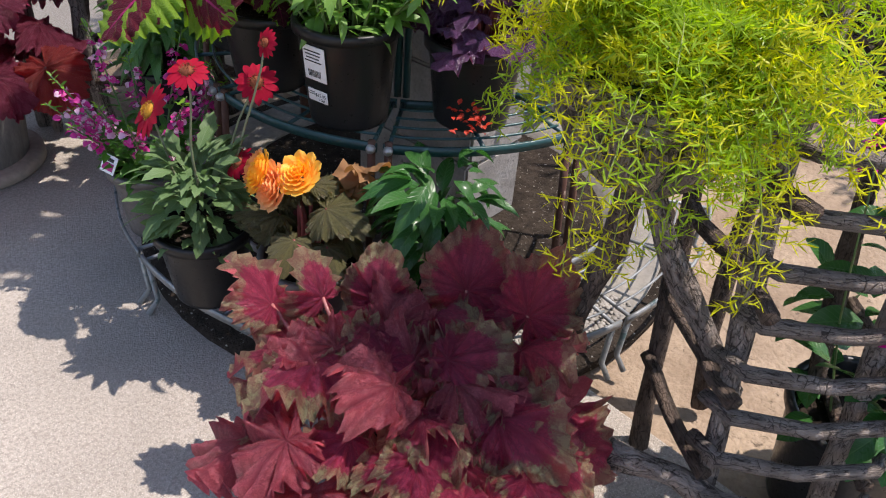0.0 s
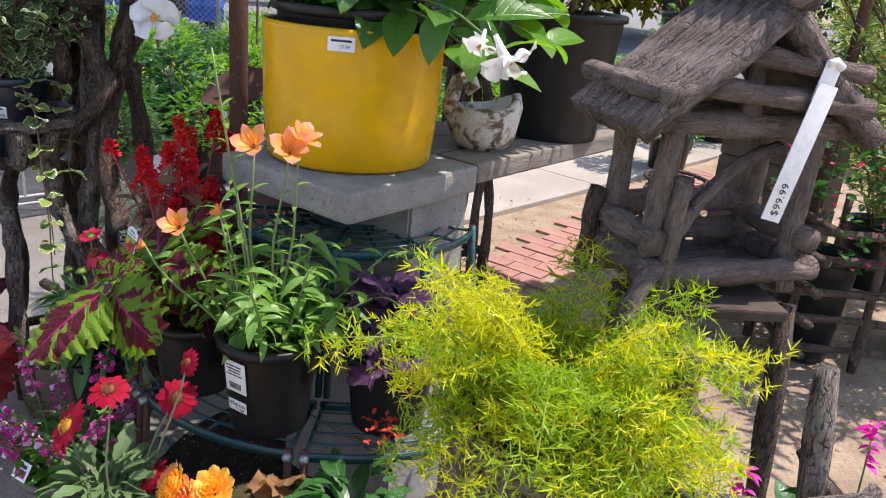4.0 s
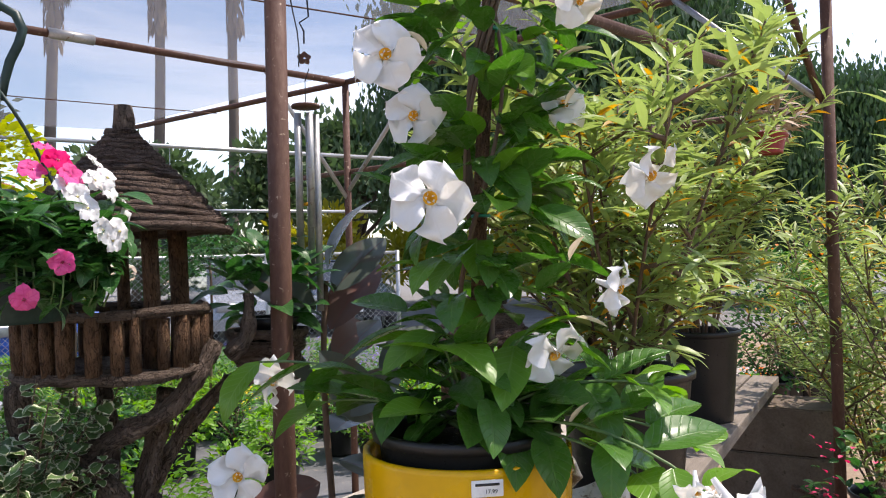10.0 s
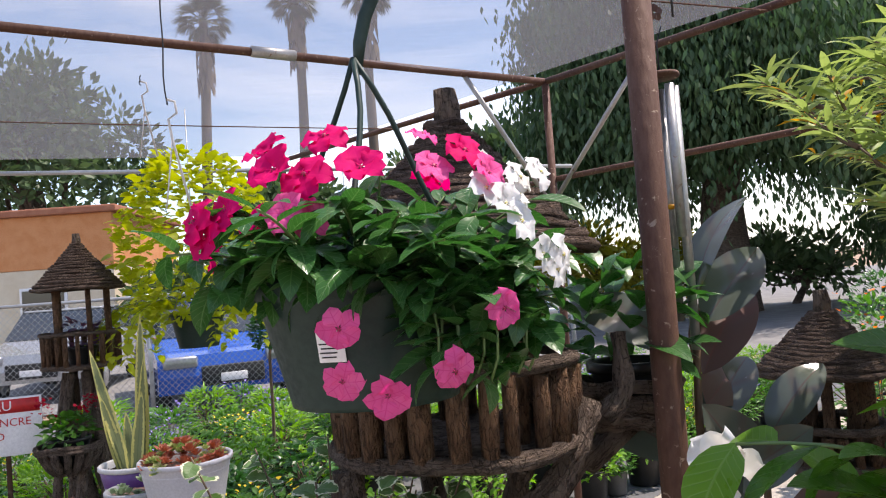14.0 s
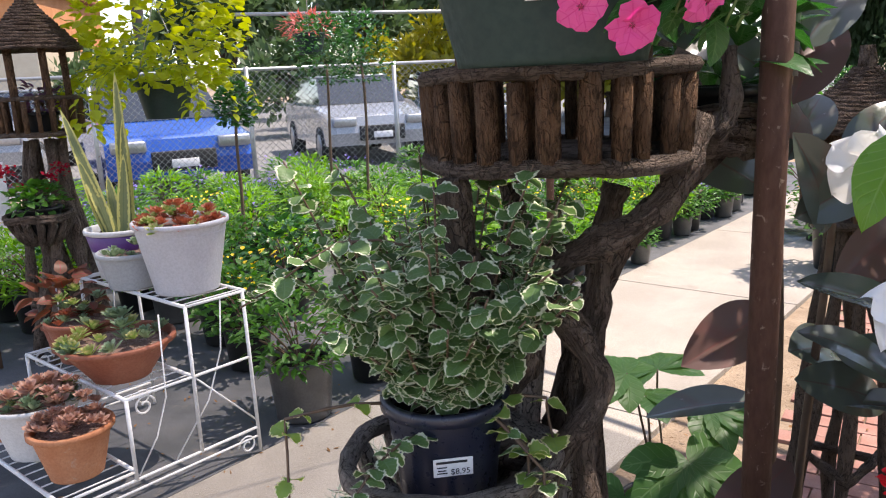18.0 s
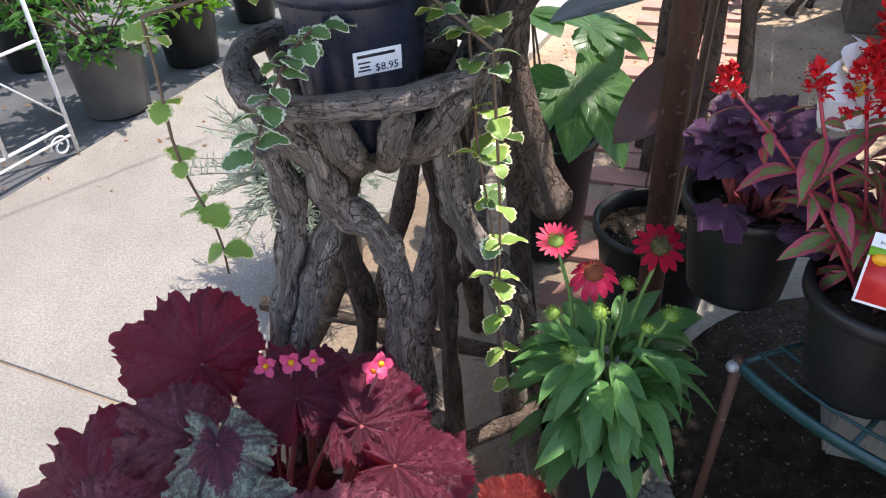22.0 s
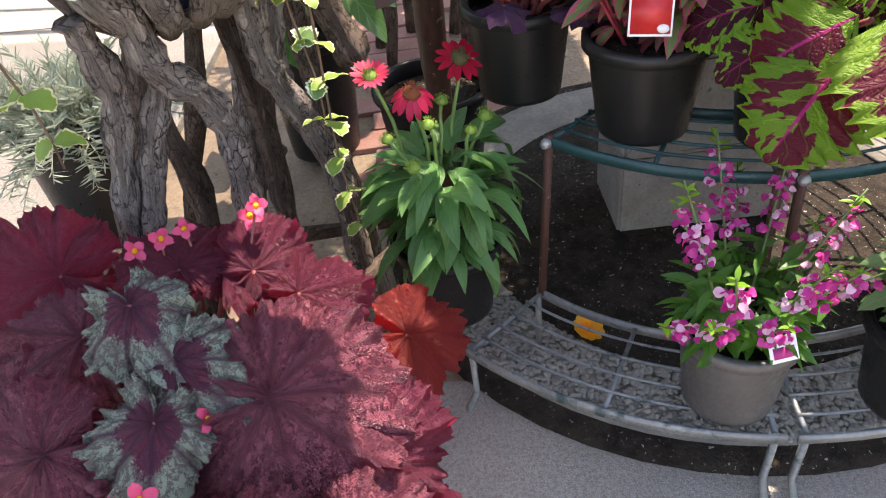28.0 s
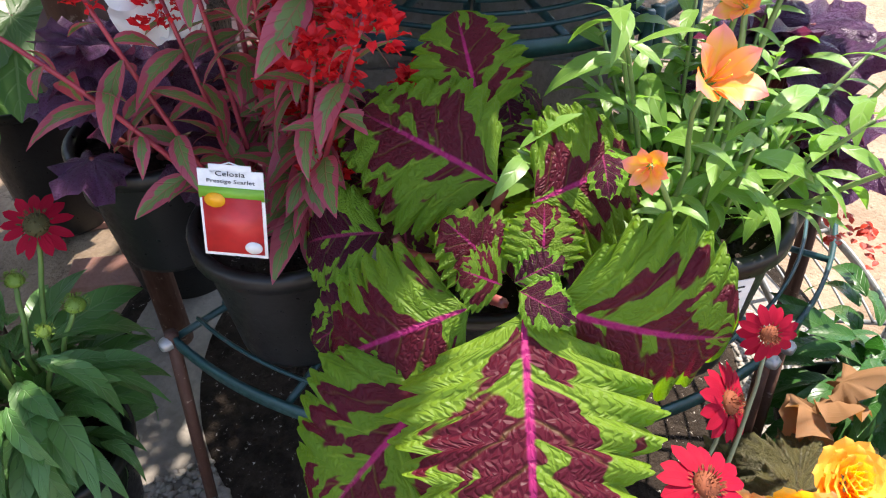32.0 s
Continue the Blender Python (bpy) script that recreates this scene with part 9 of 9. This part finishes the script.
K4 = shrub("blue_flowered_shrub", "low shrub topped with blue-violet flowers in a black pot", lance, GREEN, 480, 0.25, 0.34, 0.12, 0.2, BLACKPOT, 204, BLUEF, at=(-2.1, 8.6, 0))
K5 = shrub("feathery_shrub", "feathery pale green shrub in a black pot", lance, LIME, 560, 0.26, 0.38, 0.13, 0.22, BLACKPOT, 205, at=(-1.2, 7.3, 0))
K6 = shrub("orange_flowered_shrub", "shrub with orange-red flowers in a black pot", mids, GREEN, 360, 0.2, 0.36, 0.12, 0.22, BLACKPOT, 206, ORF, at=(2.6, 6.4, 0))
K7 = shrub("dark_shrub", "dark green shrub in a black nursery pot", oval, DKGREEN, 380, 0.22, 0.34, 0.12, 0.22, BLACKPOT, 207, at=(-2.9, 6.2, 0))
rv = random.Random(171)
left_in = -B
for row in range(9):
    for col in range(15):
        p = Vector((-1.95, 3.2, 0)) + A * (0.55 + 0.5 * col + rv.uniform(-0.08, 0.08)) + left_in * (0.28 + 0.52 * row + rv.uniform(-0.08, 0.08))
        if row == 0 and col < 4 and col != 3:
            continue
        if (p - T2).length < 0.6 or (p.x < -1.75 and p.y < 4.6) or p.y > 9.6 or rv.random() < 0.12 or (Vector((-1.55, 4.7, 0)) - p).length < 0.35:
            continue
        if row == 1 and col in (2, 3):
            continue
        src = rv.choice((K1, K2, K2, K3, K5, K5, K7) if p.y < 7 else (K4, K5, K5, K1, K4))
        copy_thing(src, Matrix.Translation(p) @ rot(0, 0, rv.uniform(0, 6.28)) @ Matrix.Diagonal((*[rv.uniform(0.75, 1.15)] * 3, 1)))
for p, s in (((1.05, 6.15, 0), 0.55), ((1.72, 6.95, 0), 0.6), ((0.55, 5.95, 0), 0.6), ((2.4, 7.6, 0), 0.7)):
    copy_thing(K1, Matrix.Translation(p) @ Matrix.Diagonal((s, s, s, 1)))
K8 = shrub("tall_flowered_shrub", "tall shrub with orange-red flowers in a black pot", mids, GREEN, 1000, 0.34, 0.95, 0.16, 0.3, BLACKPOT, 208, ORF, at=(2.2, 5.6, 0))
K9 = shrub("tall_dark_shrub", "tall dark green shrub in a black pot", mids, DKGREEN, 1000, 0.36, 1.05, 0.16, 0.3, BLACKPOT, 209, at=(3.1, 6.9, 0))
for k in range(110):
    p = Vector((rv.uniform(1.4, 8.5), rv.uniform(5.0, 16.0), 0))
    q = (p - Vector((-1.95, 3.2, 0)))
    if q.dot(B) < 1.75:
        continue
    if p.x / p.y > 0.75 or p.x < 1.4 + 0.09 * (p.y - 5):
        continue
    tall = k % 2 and p.y > 6
    copy_thing(rv.choice((K8, K8, K9) if tall else (K6, K6, K2, K7, K5, K3)), Matrix.Translation(p) @ rot(0, 0, rv.uniform(0, 6.28)) @ Matrix.Diagonal((*[rv.uniform(0.85, 1.25)] * 3, 1)))


# small standard trees
def topiary(at, h, r, label, berries=None, seed=0):
    t = thing("standard_tree", at, label, "tree", "clipped standards")
    pot(t, 0.13, 0.1, 0.22, BLACKPOT)
    part("trunk", tube(bent((0, 0, 0.18), (0.02, 0, h - r * 0.4), 6, 0.015, seed), [0.014, 0.013, 0.012, 0.012, 0.011, 0.011, 0.01], 7), STEM_B, t)
    bushy(t, (0.02, 0, h - r), small, DKGREEN, 700, r, 2 * r, seed=seed, name="crown", hollow=0.1)
    return t


topiary((-1.13, 7.35, 0), 1.62, 0.27, "round-headed standard tree in a black pot", seed=1)
topiary((-0.86, 7.1, 0), 1.62, 0.26, "round-headed standard tree in a black pot", seed=2)
topiary((-1.75, 6.4, 0), 1.25, 0.14, "thin young standard tree in a black pot", seed=3)
rbk = thing("hanging_fuchsia", (-1.26, 8.15, 1.62), "hanging basket of coral red flowers", "hanging basket")
pot(rbk, 0.14, 0.10, 0.18, GREENPOT)
bushy(rbk, (0, 0, 0.15), lance, leaf_mat("coral_petal", (0.48, 0.10, 0.10), (0.56, 0.18, 0.15), rough=0.5, thin=0.3), 240, 0.26, 0.2, seed=21, name="flowers")
part("hanger", tube([(0, 0, 0.1), (0, 0, 1.0)], 0.004, 5), GALV, rbk)

# potted seedlings hanging by the far post, at the right of the roof
rp_ = thing("hanging_red_pot", (1.259, 2.527, 1.78), "small red hanging pot with dry stalks", "hanging basket")
pot(rp_, 0.05, 0.04, 0.07, plain("red_plastic", (0.30, 0.03, 0.03), 0.5))
bushy(rp_, (0, 0, 0.07), lance, plain("dry_flower", (0.45, 0.34, 0.24), 0.8), 110, 0.09, 0.10, seed=22, name="dry_stalks")
part("hanger", tube([(0, 0, 0.06), (0, 0, 0.80)], 0.002, 5), GALV, rp_)
hp = thing("hanging_black_pot", (0.42, 2.25, 1.62), "small black pot hanging from a wire hook", "hanging basket")
pot(hp, 0.055, 0.042, 0.09, BLACKPOT)
part("hanger", Geo().add(tube([(-0.05, 0, 0.085), (0, 0, 0.25), (0, 0, 0.97)], 0.002, 5)).add(tube([(0.05, 0, 0.085), (0, 0, 0.25)], 0.002, 5)), RUST, hp)


# ---- distance: fence, cars, trees, palms, building ----
fc = thing("chain_link_fence", (0, 0, 0), "galvanised chain-link fence along the parking lot", "fence")
F0, F1 = Vector((-9, 9.75, 0)), Vector((1.35, 10.64, 0))
fd = (F1 - F0).normalized()
FL, FH = (F1 - F0).length, 1.55
for k in range(7):
    p = F0 + fd * FL * k / 6
    part("fence_post", tube([p + Vector((0, 0, -0.03)), p + Vector((0, 0, FH + 0.03))], 0.028, 8), GALV, fc)
part("top_rail", tube([F0 + Vector((0, 0, FH)), F1 + Vector((0, 0, FH))], 0.02, 8), GALV, fc)
nd = int(FL / 0.075)
v, f = [], []
for k in range(-int(FH / 0.075), nd):
    for sgn in (1, -1):
        x0 = k * 0.075
        a, b = max(0.0, -x0), min(FH, FL - x0)
        if b - a < 0.05:
            continue
        for s in (a, b):
            zz = s if sgn > 0 else FH - s
            p = F0 + fd * (x0 + s)
            for w in (-0.003, 0.003):
                v.append((p.x, p.y + 0.002 * sgn, zz + w))
        n = len(v)
        f.append((n - 4, n - 3, n - 1, n - 2))
tagged(part("wire_mesh", (np.array(v), f, None), GALV, fc), kind="stuff")

GLASS = Nodes("car_glass").set(color=(0.02, 0.025, 0.03), rough=0.05, spec=0.8).mat
TYRE = plain("tyre_rubber", (0.015, 0.015, 0.016), 0.8)
RIM = plain("alloy_rim", (0.45, 0.45, 0.46), 0.3, 0.8)


def car(at, turn, paint, label, k=1.0):
    c = thing("car", at, label, "car", "parked cars")
    prof = [(-2.1, 0.35), (-2.15, 0.55), (-2.08, 0.80), (-1.0, 0.98), (-0.35, 1.46), (1.05, 1.48), (1.75, 1.05), (2.1, 0.98), (2.15, 0.55), (2.05, 0.30)]
    low = [(x, min(z, 1.0)) for x, z in prof]

    def hull(pr, w, taper):
        v, n = [], len(pr)
        for y, s in ((-w, taper), (-w * 0.86, 1.0), (w * 0.86, 1.0), (w, taper)):
            for x, z in pr:
                zz = 0.3 + (z - 0.3) * s
                v.append((x * (0.985 if s < 1 else 1), y, zz))
        f = [tuple(range(n))[::-1], tuple(range(3 * n, 4 * n))] + [(r * n + i, r * n + (i + 1) % n, (r + 1) * n + (i + 1) % n, (r + 1) * n + i) for r in range(3) for i in range(n)]
        return np.array(v), f, None
    part("body", hull(low, 0.88, 0.94), paint, c, smooth=False)
    part("cabin", (np.array([(x, y * (0.78 - 0.1 * (z > 1.2)), z) for y in (-1, 1) for x, z in ((-1.0, 0.99), (-0.38, 1.43), (1.05, 1.45), (1.7, 1.0))]), [(0, 1, 2, 3), (7, 6, 5, 4), (0, 4, 5, 1), (1, 5, 6, 2), (2, 6, 7, 3)], None), GLASS, c, smooth=False)
    part("roof", slab((-0.36, -0.66, 1.435), (1.05, 0.66, 1.48), 0.02), paint, c)
    for x in (-1.35, 1.35):
        for y in (-0.80, 0.80):
            w = part("wheel", tube([(0, -0.10, 0), (0, 0.10, 0)], 0.32, 24), TYRE, c, m=Matrix.Translation((x, y, 0.32)))
            part("rim", tube([(0, -0.105, 0), (0, 0.105, 0)], 0.2, 12), RIM, w)
    for y in (-0.62, 0.62):
        part("headlight", slab((-2.17, y - 0.2, 0.66), (-1.98, y + 0.2, 0.80), 0.03), RIM, c)
        part("taillight", slab((2.06, y - 0.18, 0.72), (2.17, y + 0.18, 0.92), 0.03), RED, c)
    part("grille", slab((-2.185, -0.38, 0.42), (-2.12, 0.38, 0.66), 0.02), TYRE, c)
    part("number_plate", slab((-2.20, -0.16, 0.46), (-2.185, 0.16, 0.56), 0.004), PAPER, c)
    c.matrix_world = Matrix.Translation(at) @ rot(0, 0, turn) @ Matrix.Diagonal((k, k, k, 1))
    return c


BLUE = surface("blue_car_paint", (0.01, 0.08, 0.42), (0.012, 0.095, 0.48), 2, 0.22, 0, 50, coat=0.8)
DARKCAR = surface("dark_car_paint", (0.02, 0.03, 0.05), (0.03, 0.04, 0.06), 2, 0.22, 0, 50, coat=0.8)
SILVER = surface("silver_car_paint", (0.35, 0.36, 0.37), (0.42, 0.43, 0.44), 2, 0.25, 0, 50, coat=0.8, metal=0.3)
car((-3.75, 12.6, -0.012), 1.95, BLUE, "bright blue car parked behind the fence")
car((-0.9, 15.8, -0.012), 1.8, SILVER, "silver car parked behind the fence")
car((-7.0, 15.5, -0.012), 1.7, SILVER, "silver car parked in the lot")
car((1.2, 17.5, -0.012), 1.6, DARKCAR, "dark car parked in the lot")

ORW = surface("orange_stucco", (0.55, 0.22, 0.08), (0.62, 0.28, 0.12), 3, 0.9, 0.3, 60)
CREAM = surface("cream_stucco", (0.60, 0.50, 0.36), (0.66, 0.57, 0.43), 3, 0.9, 0.3, 60)
ROOFT = surface("roof_tile", (0.30, 0.11, 0.06), (0.38, 0.16, 0.09), 4, 0.85, 0.3, 40)
hs = thing("house", (-13.5, 26.0, -0.02), "low orange stucco building with a tiled roof beyond the lot", "house")
part("wall", slab((-6, -3, 0), (4.6, 3, 2.6), 0.03), CREAM, hs, smooth=False)
part("upper_wall", slab((-6.02, -3.02, 2.6), (4.62, 3.02, 4.1), 0.03), ORW, hs, smooth=False)
part("roof", slab((-6.2, -3.2, 4.1), (4.8, 3.2, 4.3), 0.05), ROOFT, hs, smooth=False)
for x in (-4, -1, 2):
    w = part("window", slab((x, -3.06, 1.0), (x + 1.3, -3.0, 2.1), 0.01), PAPER, hs, smooth=False)
    part("pane", slab((x + 0.08, -3.09, 1.08), (x + 1.22, -3.065, 2.02), 0), GLASS, w, smooth=False)


# trees
PEPPER = leaf_mat("pepper_tree_leaf", (0.04, 0.085, 0.035), (0.075, 0.135, 0.055), rough=0.5, thin=0.3, relief=0)
DTREE = leaf_mat("tree_leaf", (0.045, 0.085, 0.035), (0.085, 0.135, 0.055), rough=0.5, thin=0.3, relief=0)
YTREE = leaf_mat("yellow_tree_leaf", (0.26, 0.25, 0.03), (0.36, 0.33, 0.05), rough=0.5, thin=0.4, relief=0)
TRUNK = bark_mat("tree_bark", (0.09, 0.065, 0.05), (0.15, 0.115, 0.09), (0.2, 0.16, 0.13))


def crown_tree(name, at, h, r, clumps, per, mat, label, seed=0, weep=0.0, trunk_r=0.3, leaf_s=0.5, zlow=0.35, wide=1.0, gap=0.16):
    t = thing(name, at, label, "tree")
    rnd = random.Random(seed)
    part("trunk", tube(bent((0, 0, -0.2), (0.2, 0, h * 0.55), 8, 0.25, seed), [trunk_r * (1.25 - 0.08 * i) for i in range(9)], 10, knots=0.08), TRUNK, t)
    centres, limbs = [], []
    for _ in range(clumps):
        az = rnd.uniform(0, 6.28)
        el = rnd.uniform(-0.35, 1.45)
        q = rnd.uniform(0.45, 1.0)
        c = Vector((math.cos(az) * math.cos(el) * r * q * wide, math.sin(az) * math.cos(el) * r * q, h * zlow + (h * (1 - zlow)) * (0.35 + 0.62 * q * math.sin(el))))
        centres.append(c)
    for c in centres[:14]:
        limbs.append(bent((0.1, 0, h * 0.3), c, 6, 0.4, int(abs(c.x) * 100)))
    stems(t, limbs, trunk_r * 0.4, trunk_r * 0.08, TRUNK, "limbs")
    pts, ways, ss = [], [], []
    for c in centres:
        cr = r * gap * rnd.uniform(0.7, 1.3)
        for _ in range(per):
            d = Vector((rnd.gauss(0, 1), rnd.gauss(0, 1), rnd.gauss(0, 1)))
            p = c + d * cr * 0.55
            if weep:
                p.z -= abs(rnd.gauss(0, 1)) * weep
                w = Vector((rnd.gauss(0, 0.25), rnd.gauss(0, 0.25), -1))
            else:
                w = (d + Vector((0, 0, 0.3)))
            pts.append(p)
            ways.append(w.normalized())
            ss.append(rnd.uniform(0.6, 1.2) * leaf_s)
    q, w, s = np.array([p[:] for p in pts]), np.array([p[:] for p in ways]), np.array(ss)[:, None]
    x = np.cross(w, np.random.RandomState(seed).normal(size=w.shape))
    x /= np.linalg.norm(x, axis=1)[:, None] + 1e-9
    wd = 0.2 if weep else 0.26
    v = np.stack([q, q + w * s * 0.45 + x * s * wd, q + w * s, q + w * s * 0.45 - x * s * wd], 1).reshape(-1, 3)
    part("crown", (v, [(4 * i, 4 * i + 1, 4 * i + 2, 4 * i + 3) for i in range(len(q))], None), mat, t, smooth=False)
    return t


crown_tree("pepper_tree", (8.2, 21.5, 0), 13.0, 5.7, 480, 480, PEPPER, "big dark weeping pepper tree beyond the nursery", 1, 0.8, 0.55, 0.25, 0.21, 1.0)
crown_tree("pepper_tree", (15.5, 20.0, 0), 7.0, 4.0, 240, 420, PEPPER, "dark weeping pepper tree behind the shrubs", 2, 0.8, 0.45, 0.25, 0.22, 1.0)
crown_tree("street_tree", (3.2, 31.0, 0), 7.2, 3.0, 80, 90, DTREE, "round green street tree beside the road", 3, 0, 0.25, 0.42, 0.35, 1.0, 0.22)
crown_tree("street_tree", (-0.4, 26.0, 0), 5.4, 1.6, 40, 60, DTREE, "slender green tree beside the road", 4, 0, 0.12, 0.34, 0.35, 1.0, 0.22)
crown_tree("street_tree", (-5.5, 33.0, 0), 6.0, 2.8, 60, 90, DTREE, "round green street tree beside the road", 5, 0, 0.22, 0.45, 0.35, 1.2, 0.22)
crown_tree("street_tree", (-17.5, 37.0, 0), 12.5, 5.2, 90, 90, DTREE, "large airy tree behind the orange building", 6, 0, 0.4, 0.55, 0.4, 1.0, 0.18)
for k, (x, y, h) in enumerate(((4.6, 24, 2.8), (1.4, 24.5, 2.9), (-2.2, 22, 2.4), (6.6, 23, 2.3), (-7.5, 24, 2.6), (10.5, 23, 2.0), (13, 17, 2.6))):
    crown_tree("hedge_tree", (x, y, 0), h, 1.5, 34, 60, YTREE if k in (0, 1, 3) else DTREE, "low yellow-green hedge tree along the road" if k in (0, 1, 3) else "low green tree along the road", 10 + k, 0, 0.1, 0.3, 0.2, 1.2, 0.24)
FROND = leaf_mat("palm_frond", (0.055, 0.07, 0.03), (0.10, 0.11, 0.05), rough=0.6, thin=0.25, relief=0)
PTRUNK = plain("palm_trunk", (0.14, 0.11, 0.085), 0.9)


def palm(at, h, s=1.0, seed=0):
    p = thing("palm_tree", at, "tall fan palm with a slim bare trunk", "palm tree", "row of palms")
    rnd = random.Random(seed)
    part("trunk", tube(bent((0, 0, -0.2), (0.3, 0, h), 10, 0.15, seed), [0.30 - 0.008 * i for i in range(11)], 9), PTRUNK, p)
    g = Geo()
    for k in range(64):
        az, el = rnd.uniform(0, 6.28), rnd.uniform(-1.1, 1.4)
        stalk = polar(az, el) * 0.75 * s
        c = Vector((0.3, 0, h)) + stalk
        for j in range(11):
            a2 = (j - 5) * 0.24
            w = (Matrix.Rotation(a2, 3, polar(az + 1.57, 0.0).cross(polar(az, el))) @ polar(az, el))
            g.add(leaf(rnd.uniform(0.75, 1.05) * s, 0.09 * s, 3, droop=0.3, half=1), aim(c, w))
        g.add(tube([(0.3, 0, h), c], 0.02, 4))
    part("crown", g, FROND, p)
    g = Geo()
    for k in range(120):
        az = rnd.uniform(0, 6.28)
        z = h - rnd.uniform(0.5, 3.2)
        g.add(leaf(0.9, 0.22, 2, droop=0.1, half=1), aim((0.3 + 0.3 * math.cos(az), 0.3 * math.sin(az), z), Vector((0.3 * math.cos(az), 0.3 * math.sin(az), -1))))
    part("dead_skirt", g, plain("dead_frond", (0.20, 0.15, 0.10), 0.9), p, "brown skirt of dead fronds")
    return p


palm((-10.2, 39.5, 0), 15.2, 1.0, 1)
palm((-5.7, 40.3, 0), 16.3, 1.0, 2)
palm((-2.0, 40.6, 0), 16.7, 1.05, 3)

# ---- brick walk, soil bed edge, loose leaves: small pieces last ----
BD = Vector((0.65, 0.76, 0)).normalized()
BN = Vector((BD.y, -BD.x, 0))
walk_ = thing("brick_walk", (0, 0, 0), "red brick paver walk laid in rows", "brick walk", kind="structure")
part("sand_bed", flat([tuple((Vector((-0.40, 2.36, 0)) + BD * s + BN * t)[:2]) for s, t in ((-0.1, -0.02), (5.2, -0.02), (5.2, 0.49), (-0.1, 0.49))], -0.05, -0.014), SOIL, walk_, smooth=False)
bme = Geo().add(slab((-0.092, -0.0455, -0.04), (0.092, 0.0455, 0.0), 0.004)).mesh("brick", BRICK, False)
rb_ = random.Random(181)
for i in range(44):
    for j in range(2):
        c = Vector((-0.40, 2.36, 0)) + BD * (0.045 + 0.1 * i) + BN * (0.09 + 0.19 * j + (0.095 if i % 2 else 0))
        part("brick", bme, None, walk_, m=Matrix.Translation(c + Vector((0, 0, rb_.uniform(-0.003, 0.002)))) @ rot(rb_.uniform(-0.01, 0.01), rb_.uniform(-0.01, 0.01), math.atan2(BN.y, BN.x) + rb_.uniform(-0.015, 0.015)))
g = Geo()
rl_ = random.Random(191)
for _ in range(420):
    if rl_.random() < 0.5:
        p = Vector((rl_.uniform(0.1, 2.4), rl_.uniform(1.8, 4.5), 0.004))
    else:
        p = Vector((rl_.uniform(-2.6, -0.6), rl_.uniform(3.4, 6.0), 0.0))
    g.add(leaf(rl_.uniform(0.012, 0.03), rl_.uniform(0.005, 0.012), 3, droop=rl_.uniform(-0.3, 0.4)), aim(p, polar(rl_.uniform(0, 6.28), rl_.uniform(0, 0.3)), rl_.uniform(-0.6, 0.6)))
single("fallen_leaves", g, DRY, "dry brown fallen leaves scattered on the ground", "leaf litter", "stuff")
single("fallen_petal", rose, ORANGE, "fallen orange begonia bloom on the soil", "petal", m=Matrix.Translation((-0.447, 1.61, 0.03)) @ rot(0.3, 0.1, 0) @ Matrix.Diagonal((0.6, 0.6, 0.5, 1)))
